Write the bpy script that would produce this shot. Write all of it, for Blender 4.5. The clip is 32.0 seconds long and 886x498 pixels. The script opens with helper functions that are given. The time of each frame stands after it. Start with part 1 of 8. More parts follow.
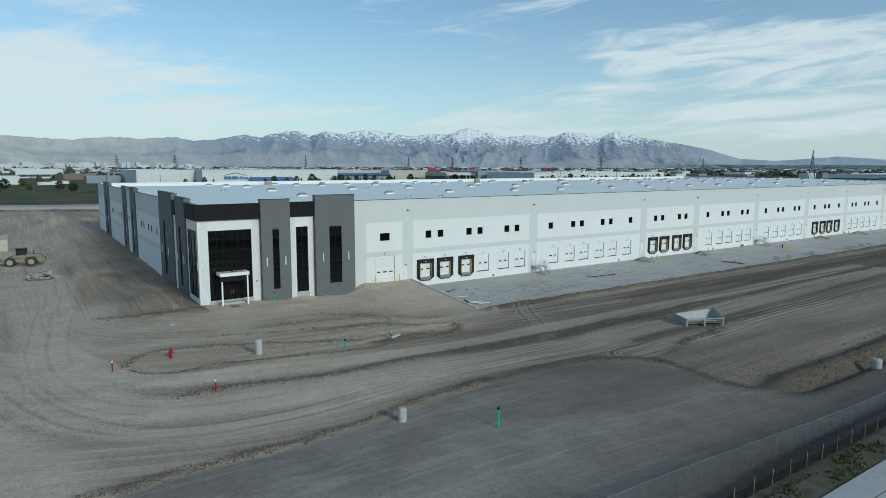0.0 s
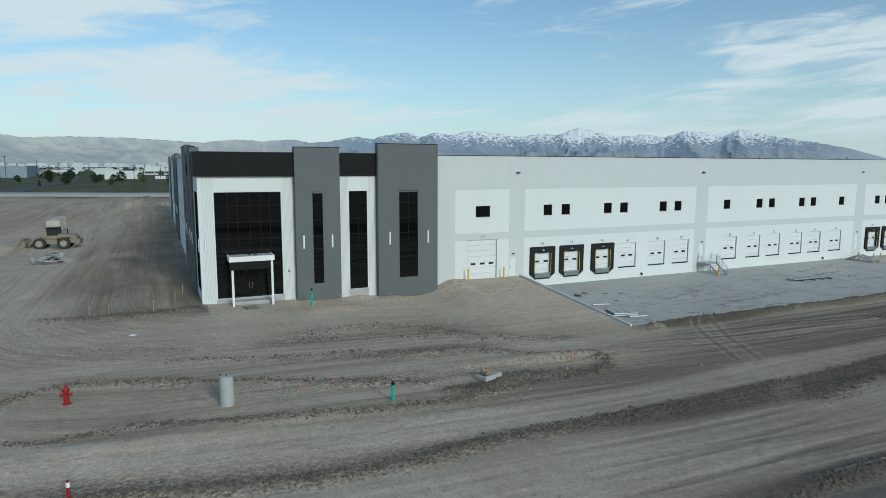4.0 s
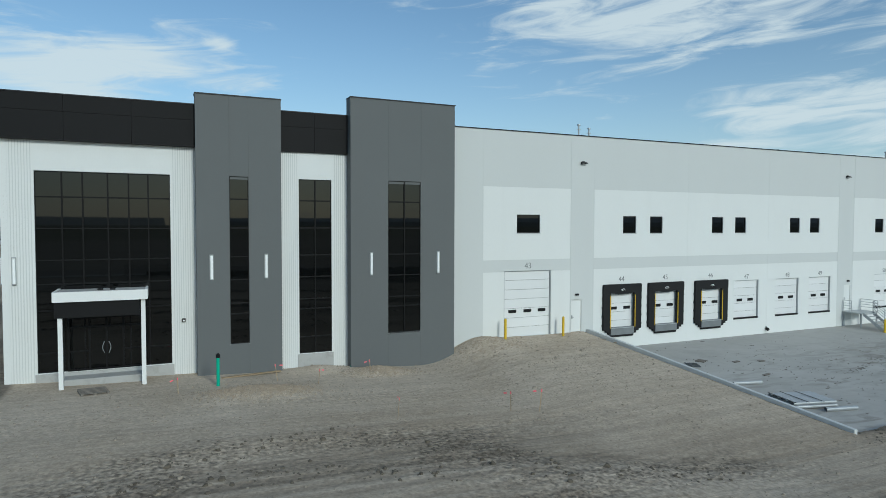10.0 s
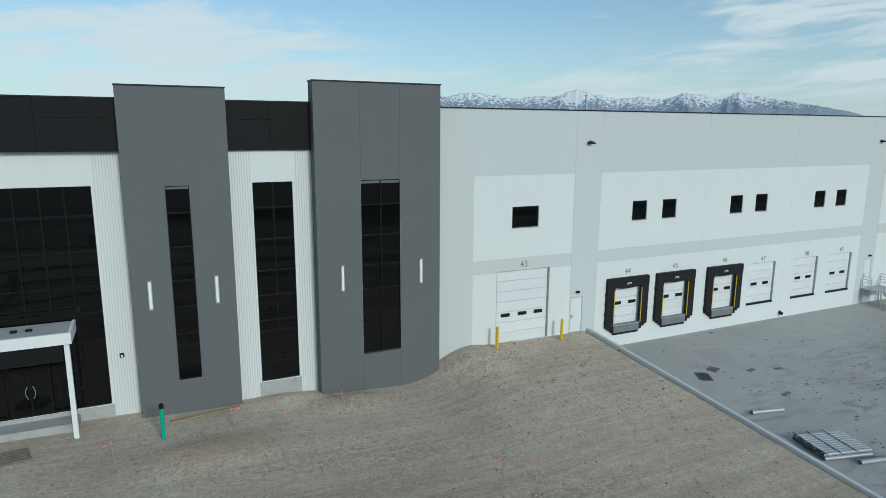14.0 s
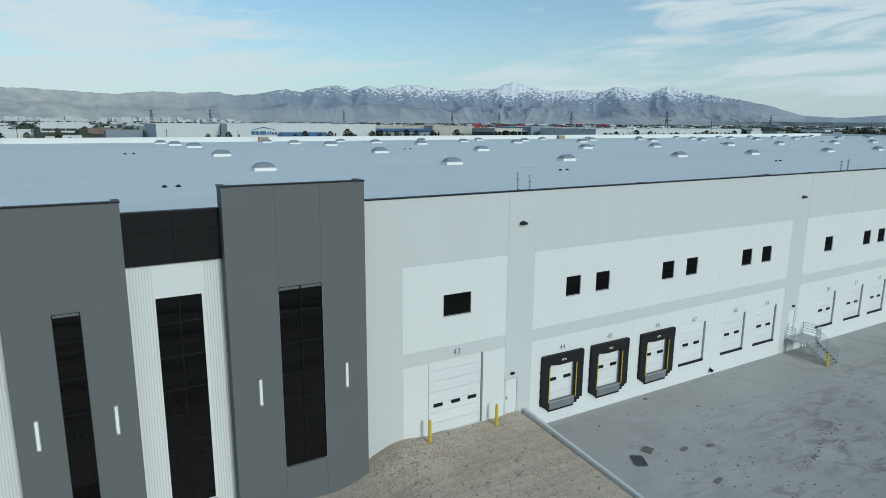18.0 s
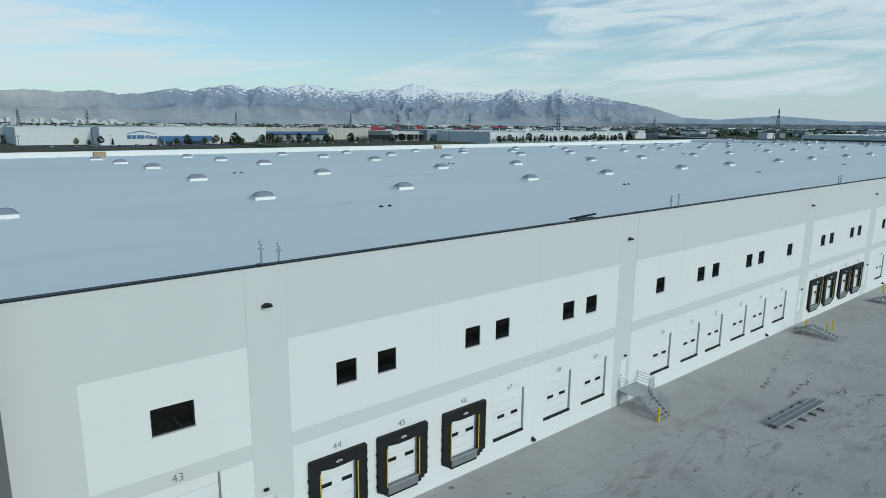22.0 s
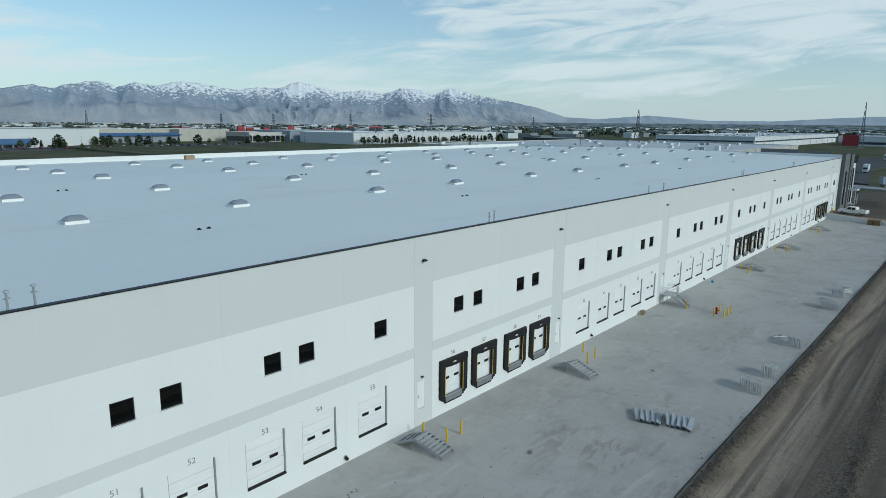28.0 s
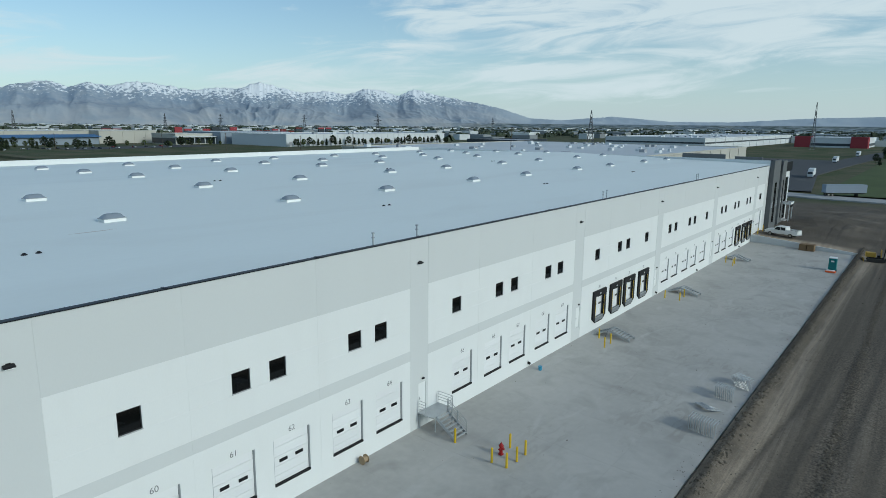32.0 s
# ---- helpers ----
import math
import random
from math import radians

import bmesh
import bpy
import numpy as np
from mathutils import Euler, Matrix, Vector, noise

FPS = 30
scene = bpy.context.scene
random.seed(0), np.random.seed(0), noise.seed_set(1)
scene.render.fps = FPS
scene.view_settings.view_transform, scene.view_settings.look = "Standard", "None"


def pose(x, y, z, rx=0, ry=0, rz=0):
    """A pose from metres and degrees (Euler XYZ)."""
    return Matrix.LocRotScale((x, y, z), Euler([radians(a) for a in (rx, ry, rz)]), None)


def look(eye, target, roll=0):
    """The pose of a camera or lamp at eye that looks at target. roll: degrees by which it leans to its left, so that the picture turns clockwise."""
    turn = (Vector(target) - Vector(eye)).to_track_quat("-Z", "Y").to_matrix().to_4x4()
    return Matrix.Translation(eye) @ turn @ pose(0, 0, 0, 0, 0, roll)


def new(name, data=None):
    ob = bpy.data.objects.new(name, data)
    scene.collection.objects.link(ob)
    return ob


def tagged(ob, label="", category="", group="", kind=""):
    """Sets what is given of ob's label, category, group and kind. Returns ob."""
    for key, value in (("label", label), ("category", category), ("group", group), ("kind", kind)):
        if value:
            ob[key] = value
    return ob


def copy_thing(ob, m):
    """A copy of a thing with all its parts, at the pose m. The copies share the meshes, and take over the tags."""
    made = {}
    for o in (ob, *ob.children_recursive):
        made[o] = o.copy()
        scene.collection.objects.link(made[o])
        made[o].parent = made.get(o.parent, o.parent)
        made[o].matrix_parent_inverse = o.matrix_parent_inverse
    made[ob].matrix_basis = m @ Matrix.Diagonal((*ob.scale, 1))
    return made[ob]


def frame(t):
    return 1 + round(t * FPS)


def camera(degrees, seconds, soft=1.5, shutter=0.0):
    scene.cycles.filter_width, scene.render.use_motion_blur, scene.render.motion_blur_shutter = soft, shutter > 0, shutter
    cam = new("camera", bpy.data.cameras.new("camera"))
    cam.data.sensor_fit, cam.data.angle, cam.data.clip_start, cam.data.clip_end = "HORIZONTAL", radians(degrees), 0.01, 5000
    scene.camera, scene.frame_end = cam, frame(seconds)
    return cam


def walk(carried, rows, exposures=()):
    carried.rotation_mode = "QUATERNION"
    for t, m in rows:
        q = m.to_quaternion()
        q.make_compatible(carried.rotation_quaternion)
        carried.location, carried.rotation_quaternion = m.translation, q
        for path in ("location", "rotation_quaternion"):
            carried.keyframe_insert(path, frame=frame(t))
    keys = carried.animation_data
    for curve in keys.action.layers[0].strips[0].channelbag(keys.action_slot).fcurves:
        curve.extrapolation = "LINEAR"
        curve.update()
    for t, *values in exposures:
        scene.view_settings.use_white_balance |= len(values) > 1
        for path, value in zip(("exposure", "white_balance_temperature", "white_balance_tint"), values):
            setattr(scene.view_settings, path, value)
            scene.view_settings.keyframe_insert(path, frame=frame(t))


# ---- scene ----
cam = camera(70.4, 32.0, soft=0.4)
METRES, EYE, TILT, LEAN, TURN = 176.4, 21.15, 0.0, 0.0, -34.3
ROWS = [
    (0.0, 0.0, 0.0, 0.0, 0.03, -7.62, -0.2),
    (0.5, -0.0002, 0.0259, -0.0054, 1.34, -7.6, -0.18),
    (1.0, -0.0006, 0.0512, -0.0106, 2.7, -7.58, -0.17),
    (1.5, -0.0016, 0.0757, -0.0155, 3.96, -7.57, -0.14),
    (2.0, -0.003, 0.0999, -0.0206, 5.13, -7.56, -0.13),
    (2.5, -0.0047, 0.1238, -0.0256, 6.35, -7.54, -0.13),
    (3.0, -0.007, 0.1475, -0.0305, 7.54, -7.52, -0.11),
    (3.5, -0.0096, 0.1708, -0.0351, 8.73, -7.5, -0.12),
    (5.5, -0.0241, 0.2553, -0.0522, 11.59, -7.43, -0.12),
    (6.0, -0.0282, 0.2717, -0.056, 11.87, -7.4, -0.11),
    (6.5, -0.0317, 0.2855, -0.0592, 12.23, -7.39, -0.13),
    (7.0, -0.0346, 0.2974, -0.062, 12.41, -7.26, -0.11),
    (7.5, -0.0371, 0.3079, -0.0646, 12.38, -6.71, -0.15),
    (8.0, -0.0392, 0.317, -0.0663, 12.23, -5.76, -0.16),
    (8.5, -0.0413, 0.3258, -0.0676, 11.78, -4.37, -0.17),
    (9.0, -0.0429, 0.3348, -0.0684, 11.12, -3.23, -0.16),
    (9.5, -0.0442, 0.3429, -0.0686, 10.48, -2.51, -0.16),
    (10.0, -0.0453, 0.3491, -0.0686, 10.13, -2.21, -0.16),
    (10.5, -0.0464, 0.3544, -0.0676, 9.87, -2.3, -0.21),
    (11.0, -0.0472, 0.359, -0.0647, 9.73, -2.67, -0.23),
    (11.5, -0.0478, 0.3636, -0.0608, 9.59, -3.5, -0.2),
    (12.0, -0.0486, 0.3685, -0.0566, 9.5, -4.79, -0.24),
    (12.5, -0.0492, 0.3731, -0.0525, 9.48, -6.47, -0.25),
    (13.0, -0.0495, 0.3771, -0.0482, 9.39, -8.33, -0.27),
    (13.5, -0.0495, 0.3804, -0.0438, 9.34, -9.77, -0.29),
    (14.0, -0.0492, 0.3831, -0.0392, 9.3, -10.82, -0.3),
    (14.5, -0.0488, 0.3854, -0.0345, 9.27, -11.41, -0.32),
    (16.5, -0.0483, 0.3943, -0.0184, 8.32, -11.57, -0.39),
    (17.0, -0.0483, 0.3962, -0.0156, 6.95, -11.55, -0.42),
    (17.5, -0.048, 0.3979, -0.0129, 5.34, -11.53, -0.41),
    (18.0, -0.0477, 0.3994, -0.0102, 3.78, -11.52, -0.42),
    (18.5, -0.0471, 0.4011, -0.0076, 2.44, -11.52, -0.44),
    (19.0, -0.046, 0.4033, -0.0054, 1.16, -11.49, -0.46),
    (19.5, -0.0442, 0.4063, -0.0035, -0.15, -11.48, -0.47),
    (20.0, -0.0409, 0.4105, -0.0019, -1.76, -11.46, -0.48),
    (20.5, -0.0349, 0.4169, -0.0005, -3.92, -11.45, -0.52),
    (21.0, -0.0254, 0.4256, 0.001, -4.92, -11.43, -0.5),
    (21.5, -0.0138, 0.4355, 0.0025, -4.94, -11.41, -0.5),
    (22.0, -0.0017, 0.4458, 0.0039, -4.91, -11.39, -0.51),
    (22.5, 0.0103, 0.4552, 0.0051, -4.93, -11.39, -0.48),
    (23.0, 0.0231, 0.4636, 0.006, -5.37, -11.44, -0.5),
    (23.5, 0.0376, 0.4715, 0.0068, -6.24, -11.48, -0.53),
    (24.0, 0.0538, 0.479, 0.0077, -6.8, -11.47, -0.53),
    (24.5, 0.0699, 0.4863, 0.0086, -7.3, -11.46, -0.52),
    (26.5, 0.1417, 0.5219, 0.0116, -10.25, -11.41, -0.54),
    (27.0, 0.1603, 0.5313, 0.0121, -11.67, -11.41, -0.52),
    (27.5, 0.1799, 0.5413, 0.0127, -13.0, -11.39, -0.53),
    (28.0, 0.2008, 0.5525, 0.0132, -14.37, -11.39, -0.51),
    (28.5, 0.2231, 0.5662, 0.0134, -15.56, -11.38, -0.53),
    (29.0, 0.2467, 0.5822, 0.0135, -16.11, -11.35, -0.54),
    (29.5, 0.2715, 0.601, 0.0133, -16.49, -11.33, -0.53),
    (30.0, 0.2972, 0.6216, 0.0133, -16.75, -11.33, -0.5),
    (30.5, 0.3235, 0.6435, 0.0132, -16.94, -11.32, -0.49),
    (31.0, 0.3512, 0.6657, 0.0131, -17.09, -11.3, -0.49),
    (31.5, 0.3803, 0.6875, 0.0129, -17.17, -11.28, -0.5),
    (32.0, 0.4104, 0.7084, 0.0128, -17.21, -11.27, -0.51),
]


def settle(t):
    """A small correction of the later flight, in metres."""
    u = min(1.0, max(0.0, (t - 18.0) / 10.0))
    u = u * u * (3 - 2 * u)
    return pose(-20.95 - 0.25 * u, -92.2 - 0.36 * u, EYE + 0.32 * u, TILT, LEAN, TURN)


walk(cam, [(t, settle(t) @ pose(METRES * x, METRES * y, METRES * z, 90 + pitch, roll, yaw)) for t, x, y, z, yaw, pitch, roll in ROWS], ((0.0, 0.0, 6290, 0), (5.0, -0.02, 6290, 0), (13.0, -0.08, 6225, 0), (20.0, -0.06, 6240, 0), (26.0, -0.02, 6270, 0), (32.0, -0.02, 6270, 0)))

# ---------------------------------------------------------------- world, sun, exposure
SUN_EL, SUN_AZ = 24.0, 171.0      # azimuth clockwise from +y: the sun stands in front of the long dock wall
world = bpy.data.worlds.new("sky")
scene.world = world
world.use_nodes = True
wn, wl = world.node_tree.nodes, world.node_tree.links
wn.clear()
w_out = wn.new("ShaderNodeOutputWorld")
w_bg = wn.new("ShaderNodeBackground")
w_sky = wn.new("ShaderNodeTexSky")
w_sky.sky_type, w_sky.sun_disc = "NISHITA", False
w_sky.sun_elevation, w_sky.sun_rotation = radians(SUN_EL), radians(SUN_AZ)
w_sky.air_density, w_sky.dust_density, w_sky.ozone_density = 1.0, 0.6, 1.6
w_tc = wn.new("ShaderNodeTexCoord")
w_sep = wn.new("ShaderNodeSeparateXYZ")
wl.new(w_tc.outputs["Generated"], w_sep.inputs[0])


def wmath(op, a, b=None):
    n = wn.new("ShaderNodeMath")
    n.operation = op
    for i, v in enumerate((a, b)):
        if v is None:
            continue
        if isinstance(v, (int, float)):
            n.inputs[i].default_value = v
        else:
            wl.new(v, n.inputs[i])
    return n.outputs[0]


w_den = wmath("ADD", wmath("MAXIMUM", w_sep.outputs[2], 0.0), 0.10)
w_comb = wn.new("ShaderNodeCombineXYZ")
wl.new(wmath("DIVIDE", w_sep.outputs[0], w_den), w_comb.inputs[0])
wl.new(wmath("DIVIDE", w_sep.outputs[1], w_den), w_comb.inputs[1])


def wnoise(scale, rot, stretch, detail, distortion):
    mp = wn.new("ShaderNodeMapping")
    mp.inputs["Rotation"].default_value = (0, 0, radians(rot))
    mp.inputs["Scale"].default_value = (stretch, 1, 1)
    wl.new(w_comb.outputs[0], mp.inputs[0])
    n = wn.new("ShaderNodeTexNoise")
    n.inputs["Scale"].default_value = scale
    n.inputs["Detail"].default_value = detail
    n.inputs["Roughness"].default_value = 0.58
    n.inputs["Distortion"].default_value = distortion
    wl.new(mp.outputs[0], n.inputs["Vector"])
    return n.outputs["Fac"]


w_cl = wmath("MULTIPLY", wnoise(0.5, 35, 0.55, 3, 0.3), wmath("ADD", wmath("MULTIPLY", wnoise(1.3, 62, 0.32, 10, 1.1), 1.1), 0.46))
w_az = wmath("MULTIPLY", wmath("ARCTAN2", w_sep.outputs[0], w_sep.outputs[1]), 57.29578)
w_el = wmath("MULTIPLY", wmath("ARCSINE", w_sep.outputs[2]), 57.29578)
w_high = wmath("MINIMUM", wmath("MAXIMUM", wmath("DIVIDE", wmath("SUBTRACT", w_el, 22.0), 14.0), 0.0), 1.0)
# banks of thin cloud low over the valley: bearing, height, reach along and across, slope, weight
BANKS = ((3, 7.0, 13, 3.2, 0.00, 1.15), (-6, 12.0, 11, 3.0, 0.02, 1.15), (12, 4.0, 13, 2.2, 0.0, 1.0), (60, 9.0, 14, 3.0, 0.08, 1.05), (76, 8.5, 14, 3.6, 0.05, 1.05), (49, 6.2, 11, 1.5, 0.10, 0.85),
         (46, 18.8, 15, 4.2, -0.04, 1.25), (5.0, 14.9, 1.7, 0.8, -0.10, 0.9), (62, 4.6, 14, 0.9, 0.03, 0.9), (70, 14.0, 14, 2.2, 0.05, 0.7), (44, 13.6, 6, 1.1, 0.05, 0.5), (40, 4.4, 14, 1.2, 0.05, 0.65), (56, 3.0, 30, 0.8, 0.0, 0.6), (4, 3.5, 20, 2.4, 0.0, 0.85))
w_bank = None
for b_az, b_el, b_w, b_h, b_slope, b_gain in BANKS:
    across = wmath("SUBTRACT", w_az, float(b_az))
    up = wmath("SUBTRACT", wmath("SUBTRACT", w_el, float(b_el)), wmath("MULTIPLY", across, b_slope))
    far2 = wmath("ADD", wmath("POWER", wmath("ABSOLUTE", wmath("DIVIDE", across, float(b_w))), 2.0), wmath("POWER", wmath("ABSOLUTE", wmath("DIVIDE", up, b_h)), 2.0))
    one = wmath("MULTIPLY", wmath("EXPONENT", wmath("MULTIPLY", far2, -1.0)), b_gain)
    w_bank = one if w_bank is None else wmath("MAXIMUM", w_bank, one)
w_low = wn.new("ShaderNodeCombineXYZ")
wl.new(wmath("MULTIPLY", w_az, 0.055), w_low.inputs[0])
wl.new(wmath("MULTIPLY", wmath("SUBTRACT", w_el, wmath("MULTIPLY", w_az, 0.07)), 0.30), w_low.inputs[1])


def wwisp(scale, detail, distortion, rough):
    n = wn.new("ShaderNodeTexNoise")
    n.inputs["Scale"].default_value, n.inputs["Detail"].default_value = scale, detail
    n.inputs["Distortion"].default_value, n.inputs["Roughness"].default_value = distortion, rough
    wl.new(w_low.outputs[0], n.inputs["Vector"])
    return n.outputs["Fac"]


w_wisp = wmath("ADD", wmath("MULTIPLY", wwisp(1.7, 13, 1.1, 0.60), 0.7), wmath("MULTIPLY", wwisp(0.8, 4, 0.5, 0.5), 0.30))
w_lowcl = wmath("ADD", wmath("MULTIPLY", wmath("SUBTRACT", w_wisp, 0.5), 2.25), wmath("MULTIPLY", w_bank, 0.59))
w_ramp = wn.new("ShaderNodeValToRGB")
w_ramp.color_ramp.interpolation = "EASE"
w_ramp.color_ramp.elements[0].position, w_ramp.color_ramp.elements[0].color = 0.12, (0, 0, 0, 1)
w_ramp.color_ramp.elements[1].position, w_ramp.color_ramp.elements[1].color = 0.62, (0.86, 0.86, 0.86, 1)
wl.new(wmath("MAXIMUM", w_lowcl, wmath("MULTIPLY", w_high, wmath("MULTIPLY", wmath("SUBTRACT", w_cl, 0.40), 2.0))), w_ramp.inputs[0])
w_haze = wmath("MULTIPLY", wmath("POWER", wmath("SUBTRACT", 1.0, wmath("ABSOLUTE", w_sep.outputs[2])), 7.0), 0.72)
w_mix = wn.new("ShaderNodeMix")
w_mix.data_type = "RGBA"
wl.new(w_ramp.outputs["Color"], w_mix.inputs["Factor"])
w_hz = wn.new("ShaderNodeMix")
w_hz.data_type = "RGBA"
w_hz.inputs["B"].default_value = (4.95, 5.8, 6.75, 1)
wl.new(w_haze, w_hz.inputs["Factor"])
w_tint = wn.new("ShaderNodeMix")
w_tint.data_type, w_tint.blend_type = "RGBA", "MULTIPLY"
w_tint.inputs["Factor"].default_value = 1.0
w_tint.inputs["B"].default_value = (0.82, 0.955, 1.045, 1)
wl.new(w_sky.outputs[0], w_tint.inputs["A"])
wl.new(w_tint.outputs["Result"], w_hz.inputs["A"])
wl.new(w_hz.outputs["Result"], w_mix.inputs["A"])
w_mix.inputs["B"].default_value = (5.95, 6.5, 7.0, 1)
wl.new(w_mix.outputs["Result"], w_bg.inputs["Color"])
w_bg.inputs["Strength"].default_value = 0.115
wl.new(w_bg.outputs[0], w_out.inputs[0])

sun_data = bpy.data.lights.new("sun", "SUN")
sun_data.energy, sun_data.angle, sun_data.color = 1.7, radians(11.0), (1.0, 0.965, 0.91)
sun = new("sun", sun_data)
sa, se = radians(SUN_AZ), radians(SUN_EL)
sun.matrix_world = look((0, 0, 0), (-math.sin(sa) * math.cos(se), -math.cos(sa) * math.cos(se), -math.sin(se)))
scene.view_settings.exposure = 0.0

# ---------------------------------------------------------------- materials


def mat(name, color, rough=0.7, metal=0.0, var=0.12, scale=0.6, grain=0.05, gscale=14.0, bump=0.0, bscale=20.0, rand=0.0, stain=None, stain_amt=0.0, stretch=(1, 1, 1), spec=0.25):
    """A surface with broad and fine variation of tone, an optional stain colour and a fine relief."""
    m = bpy.data.materials.new(name)
    m.use_nodes = True
    n, l = m.node_tree.nodes, m.node_tree.links
    b = n["Principled BSDF"]
    b.inputs["Roughness"].default_value, b.inputs["Metallic"].default_value = rough, metal
    b.inputs["Specular IOR Level"].default_value = spec
    geo = n.new("ShaderNodeNewGeometry")
    mp = n.new("ShaderNodeMapping")
    mp.inputs["Scale"].default_value = stretch
    l.new(geo.outputs["Position"], mp.inputs[0])

    def noise_fac(s, d=4, dist=0.0):
        t = n.new("ShaderNodeTexNoise")
        t.inputs["Scale"].default_value, t.inputs["Detail"].default_value, t.inputs["Distortion"].default_value = s, d, dist
        l.new(mp.outputs[0], t.inputs["Vector"])
        return t.outputs["Fac"]

    def mth(op, a, b2):
        t = n.new("ShaderNodeMath")
        t.operation = op
        for i, v in enumerate((a, b2)):
            if isinstance(v, (int, float)):
                t.inputs[i].default_value = v
            else:
                l.new(v, t.inputs[i])
        return t.outputs[0]

    f = mth("ADD", mth("MULTIPLY", mth("SUBTRACT", noise_fac(scale), 0.5), 2 * var), 1.0)
    f = mth("ADD", f, mth("MULTIPLY", mth("SUBTRACT", noise_fac(gscale, 6), 0.5), 2 * grain))
    if rand:
        oi = n.new("ShaderNodeObjectInfo")
        f = mth("ADD", f, mth("MULTIPLY", mth("SUBTRACT", oi.outputs["Random"], 0.5), 2 * rand))
    vm = n.new("ShaderNodeVectorMath")
    vm.operation = "SCALE"
    vm.inputs[0].default_value = color
    l.new(f, vm.inputs["Scale"])
    col = vm.outputs[0]
    if stain:
        r = n.new("ShaderNodeMapRange")
        r.inputs["From Min"].default_value, r.inputs["From Max"].default_value, r.inputs["To Max"].default_value = 0.52, 0.72, stain_amt
        l.new(noise_fac(scale * 2.3, 8, 0.6), r.inputs["Value"])
        mx = n.new("ShaderNodeMix")
        mx.data_type = "RGBA"
        l.new(r.outputs[0], mx.inputs["Factor"])
        l.new(col, mx.inputs["A"])
        mx.inputs["B"].default_value = (*stain, 1)
        col = mx.outputs["Result"]
    l.new(col, b.inputs["Base Color"])
    if bump:
        bp = n.new("ShaderNodeBump")
        bp.inputs["Strength"].default_value, bp.inputs["Distance"].default_value = bump, 0.02
        l.new(noise_fac(bscale, 6), bp.inputs["Height"])
        l.new(bp.outputs[0], b.inputs["Normal"])
    return m


M = {}
M["white"] = mat("painted_concrete_white", (0.725, 0.74, 0.73), 0.75, var=0.025, scale=0.25, grain=0.02, bump=0.06, stain=(0.62, 0.62, 0.6), stain_amt=0.12, stretch=(1, 1, 0.35))
M["light"] = mat("painted_concrete_light_grey", (0.60, 0.618, 0.612), 0.75, var=0.025, scale=0.25, grain=0.02, bump=0.06, stain=(0.55, 0.56, 0.555), stain_amt=0.06, stretch=(1, 1, 0.35))
M["tower"] = mat("painted_concrete_slate", (0.133, 0.141, 0.143), 0.7, var=0.04, scale=0.3, grain=0.03, bump=0.06)
M["fascia"] = mat("charcoal_metal_panel", (0.0085, 0.0087, 0.0095), 0.62, var=0.08, scale=0.4, grain=0.03, spec=0.18)
M["coping"] = mat("black_coping", (0.015, 0.016, 0.02), 0.45)
M["joint"] = mat("joint_sealant", (0.42, 0.43, 0.43), 0.85)
M["door"] = mat("white_door_enamel", (0.74, 0.75, 0.75), 0.4, var=0.03, grain=0.01, rand=0.03)
M["frame"] = mat("galvanised_track", (0.38, 0.4, 0.41), 0.45, 0.6)
M["rubber"] = mat("black_rubber", (0.014, 0.014, 0.015), 0.6, var=0.2, bump=0.1)
M["steel"] = mat("galvanised_steel", (0.43, 0.45, 0.46), 0.42, 0.4, var=0.15, scale=2.0, grain=0.08, rand=0.05)
M["leveller"] = mat("grey_dock_plate", (0.22, 0.235, 0.245), 0.5, 0.3, var=0.15, scale=2)
M["yellow"] = mat("safety_yellow", (0.66, 0.45, 0.03), 0.45, var=0.08)
M["red"] = mat("hydrant_red", (0.30, 0.018, 0.02), 0.45, var=0.15)
M["green"] = mat("green_pipe", (0.02, 0.42, 0.27), 0.4, var=0.06)
M["orange"] = mat("safety_orange", (0.7, 0.13, 0.05), 0.5)
M["pink"] = mat("pink_ribbon", (0.8, 0.17, 0.2), 0.6)
M["black"] = mat("black_plastic", (0.012, 0.012, 0.013), 0.4)
M["wood"] = mat("raw_timber", (0.36, 0.27, 0.17), 0.8, var=0.15, scale=3, grain=0.1)
M["concrete"] = mat("pale_concrete", (0.42, 0.42, 0.41), 0.85, var=0.12, scale=0.9, grain=0.06, bump=0.2, stain=(0.28, 0.27, 0.25), stain_amt=0.5)
M["wallcap"] = mat("retaining_concrete", (0.60, 0.615, 0.61), 0.8, var=0.08, scale=0.7, grain=0.04, bump=0.15)
M["lamp"] = mat("strip_lamp_lens", (0.9, 0.92, 0.92), 0.25)
M["white_metal"] = mat("white_metal", (0.78, 0.79, 0.78), 0.4, var=0.03)
M["number"] = mat("number_paint", (0.2, 0.21, 0.215), 0.7)
M["glass"] = mat("dark_tinted_glass", (0.004, 0.0045, 0.0045), 0.02, var=0.0, grain=0.0, spec=0.42)
M["mullion"] = mat("black_mullion", (0.009, 0.009, 0.0095), 0.5, spec=0.12)
M["mullion_edge"] = mat("pale_sash_edge", (0.45, 0.46, 0.46), 0.4)


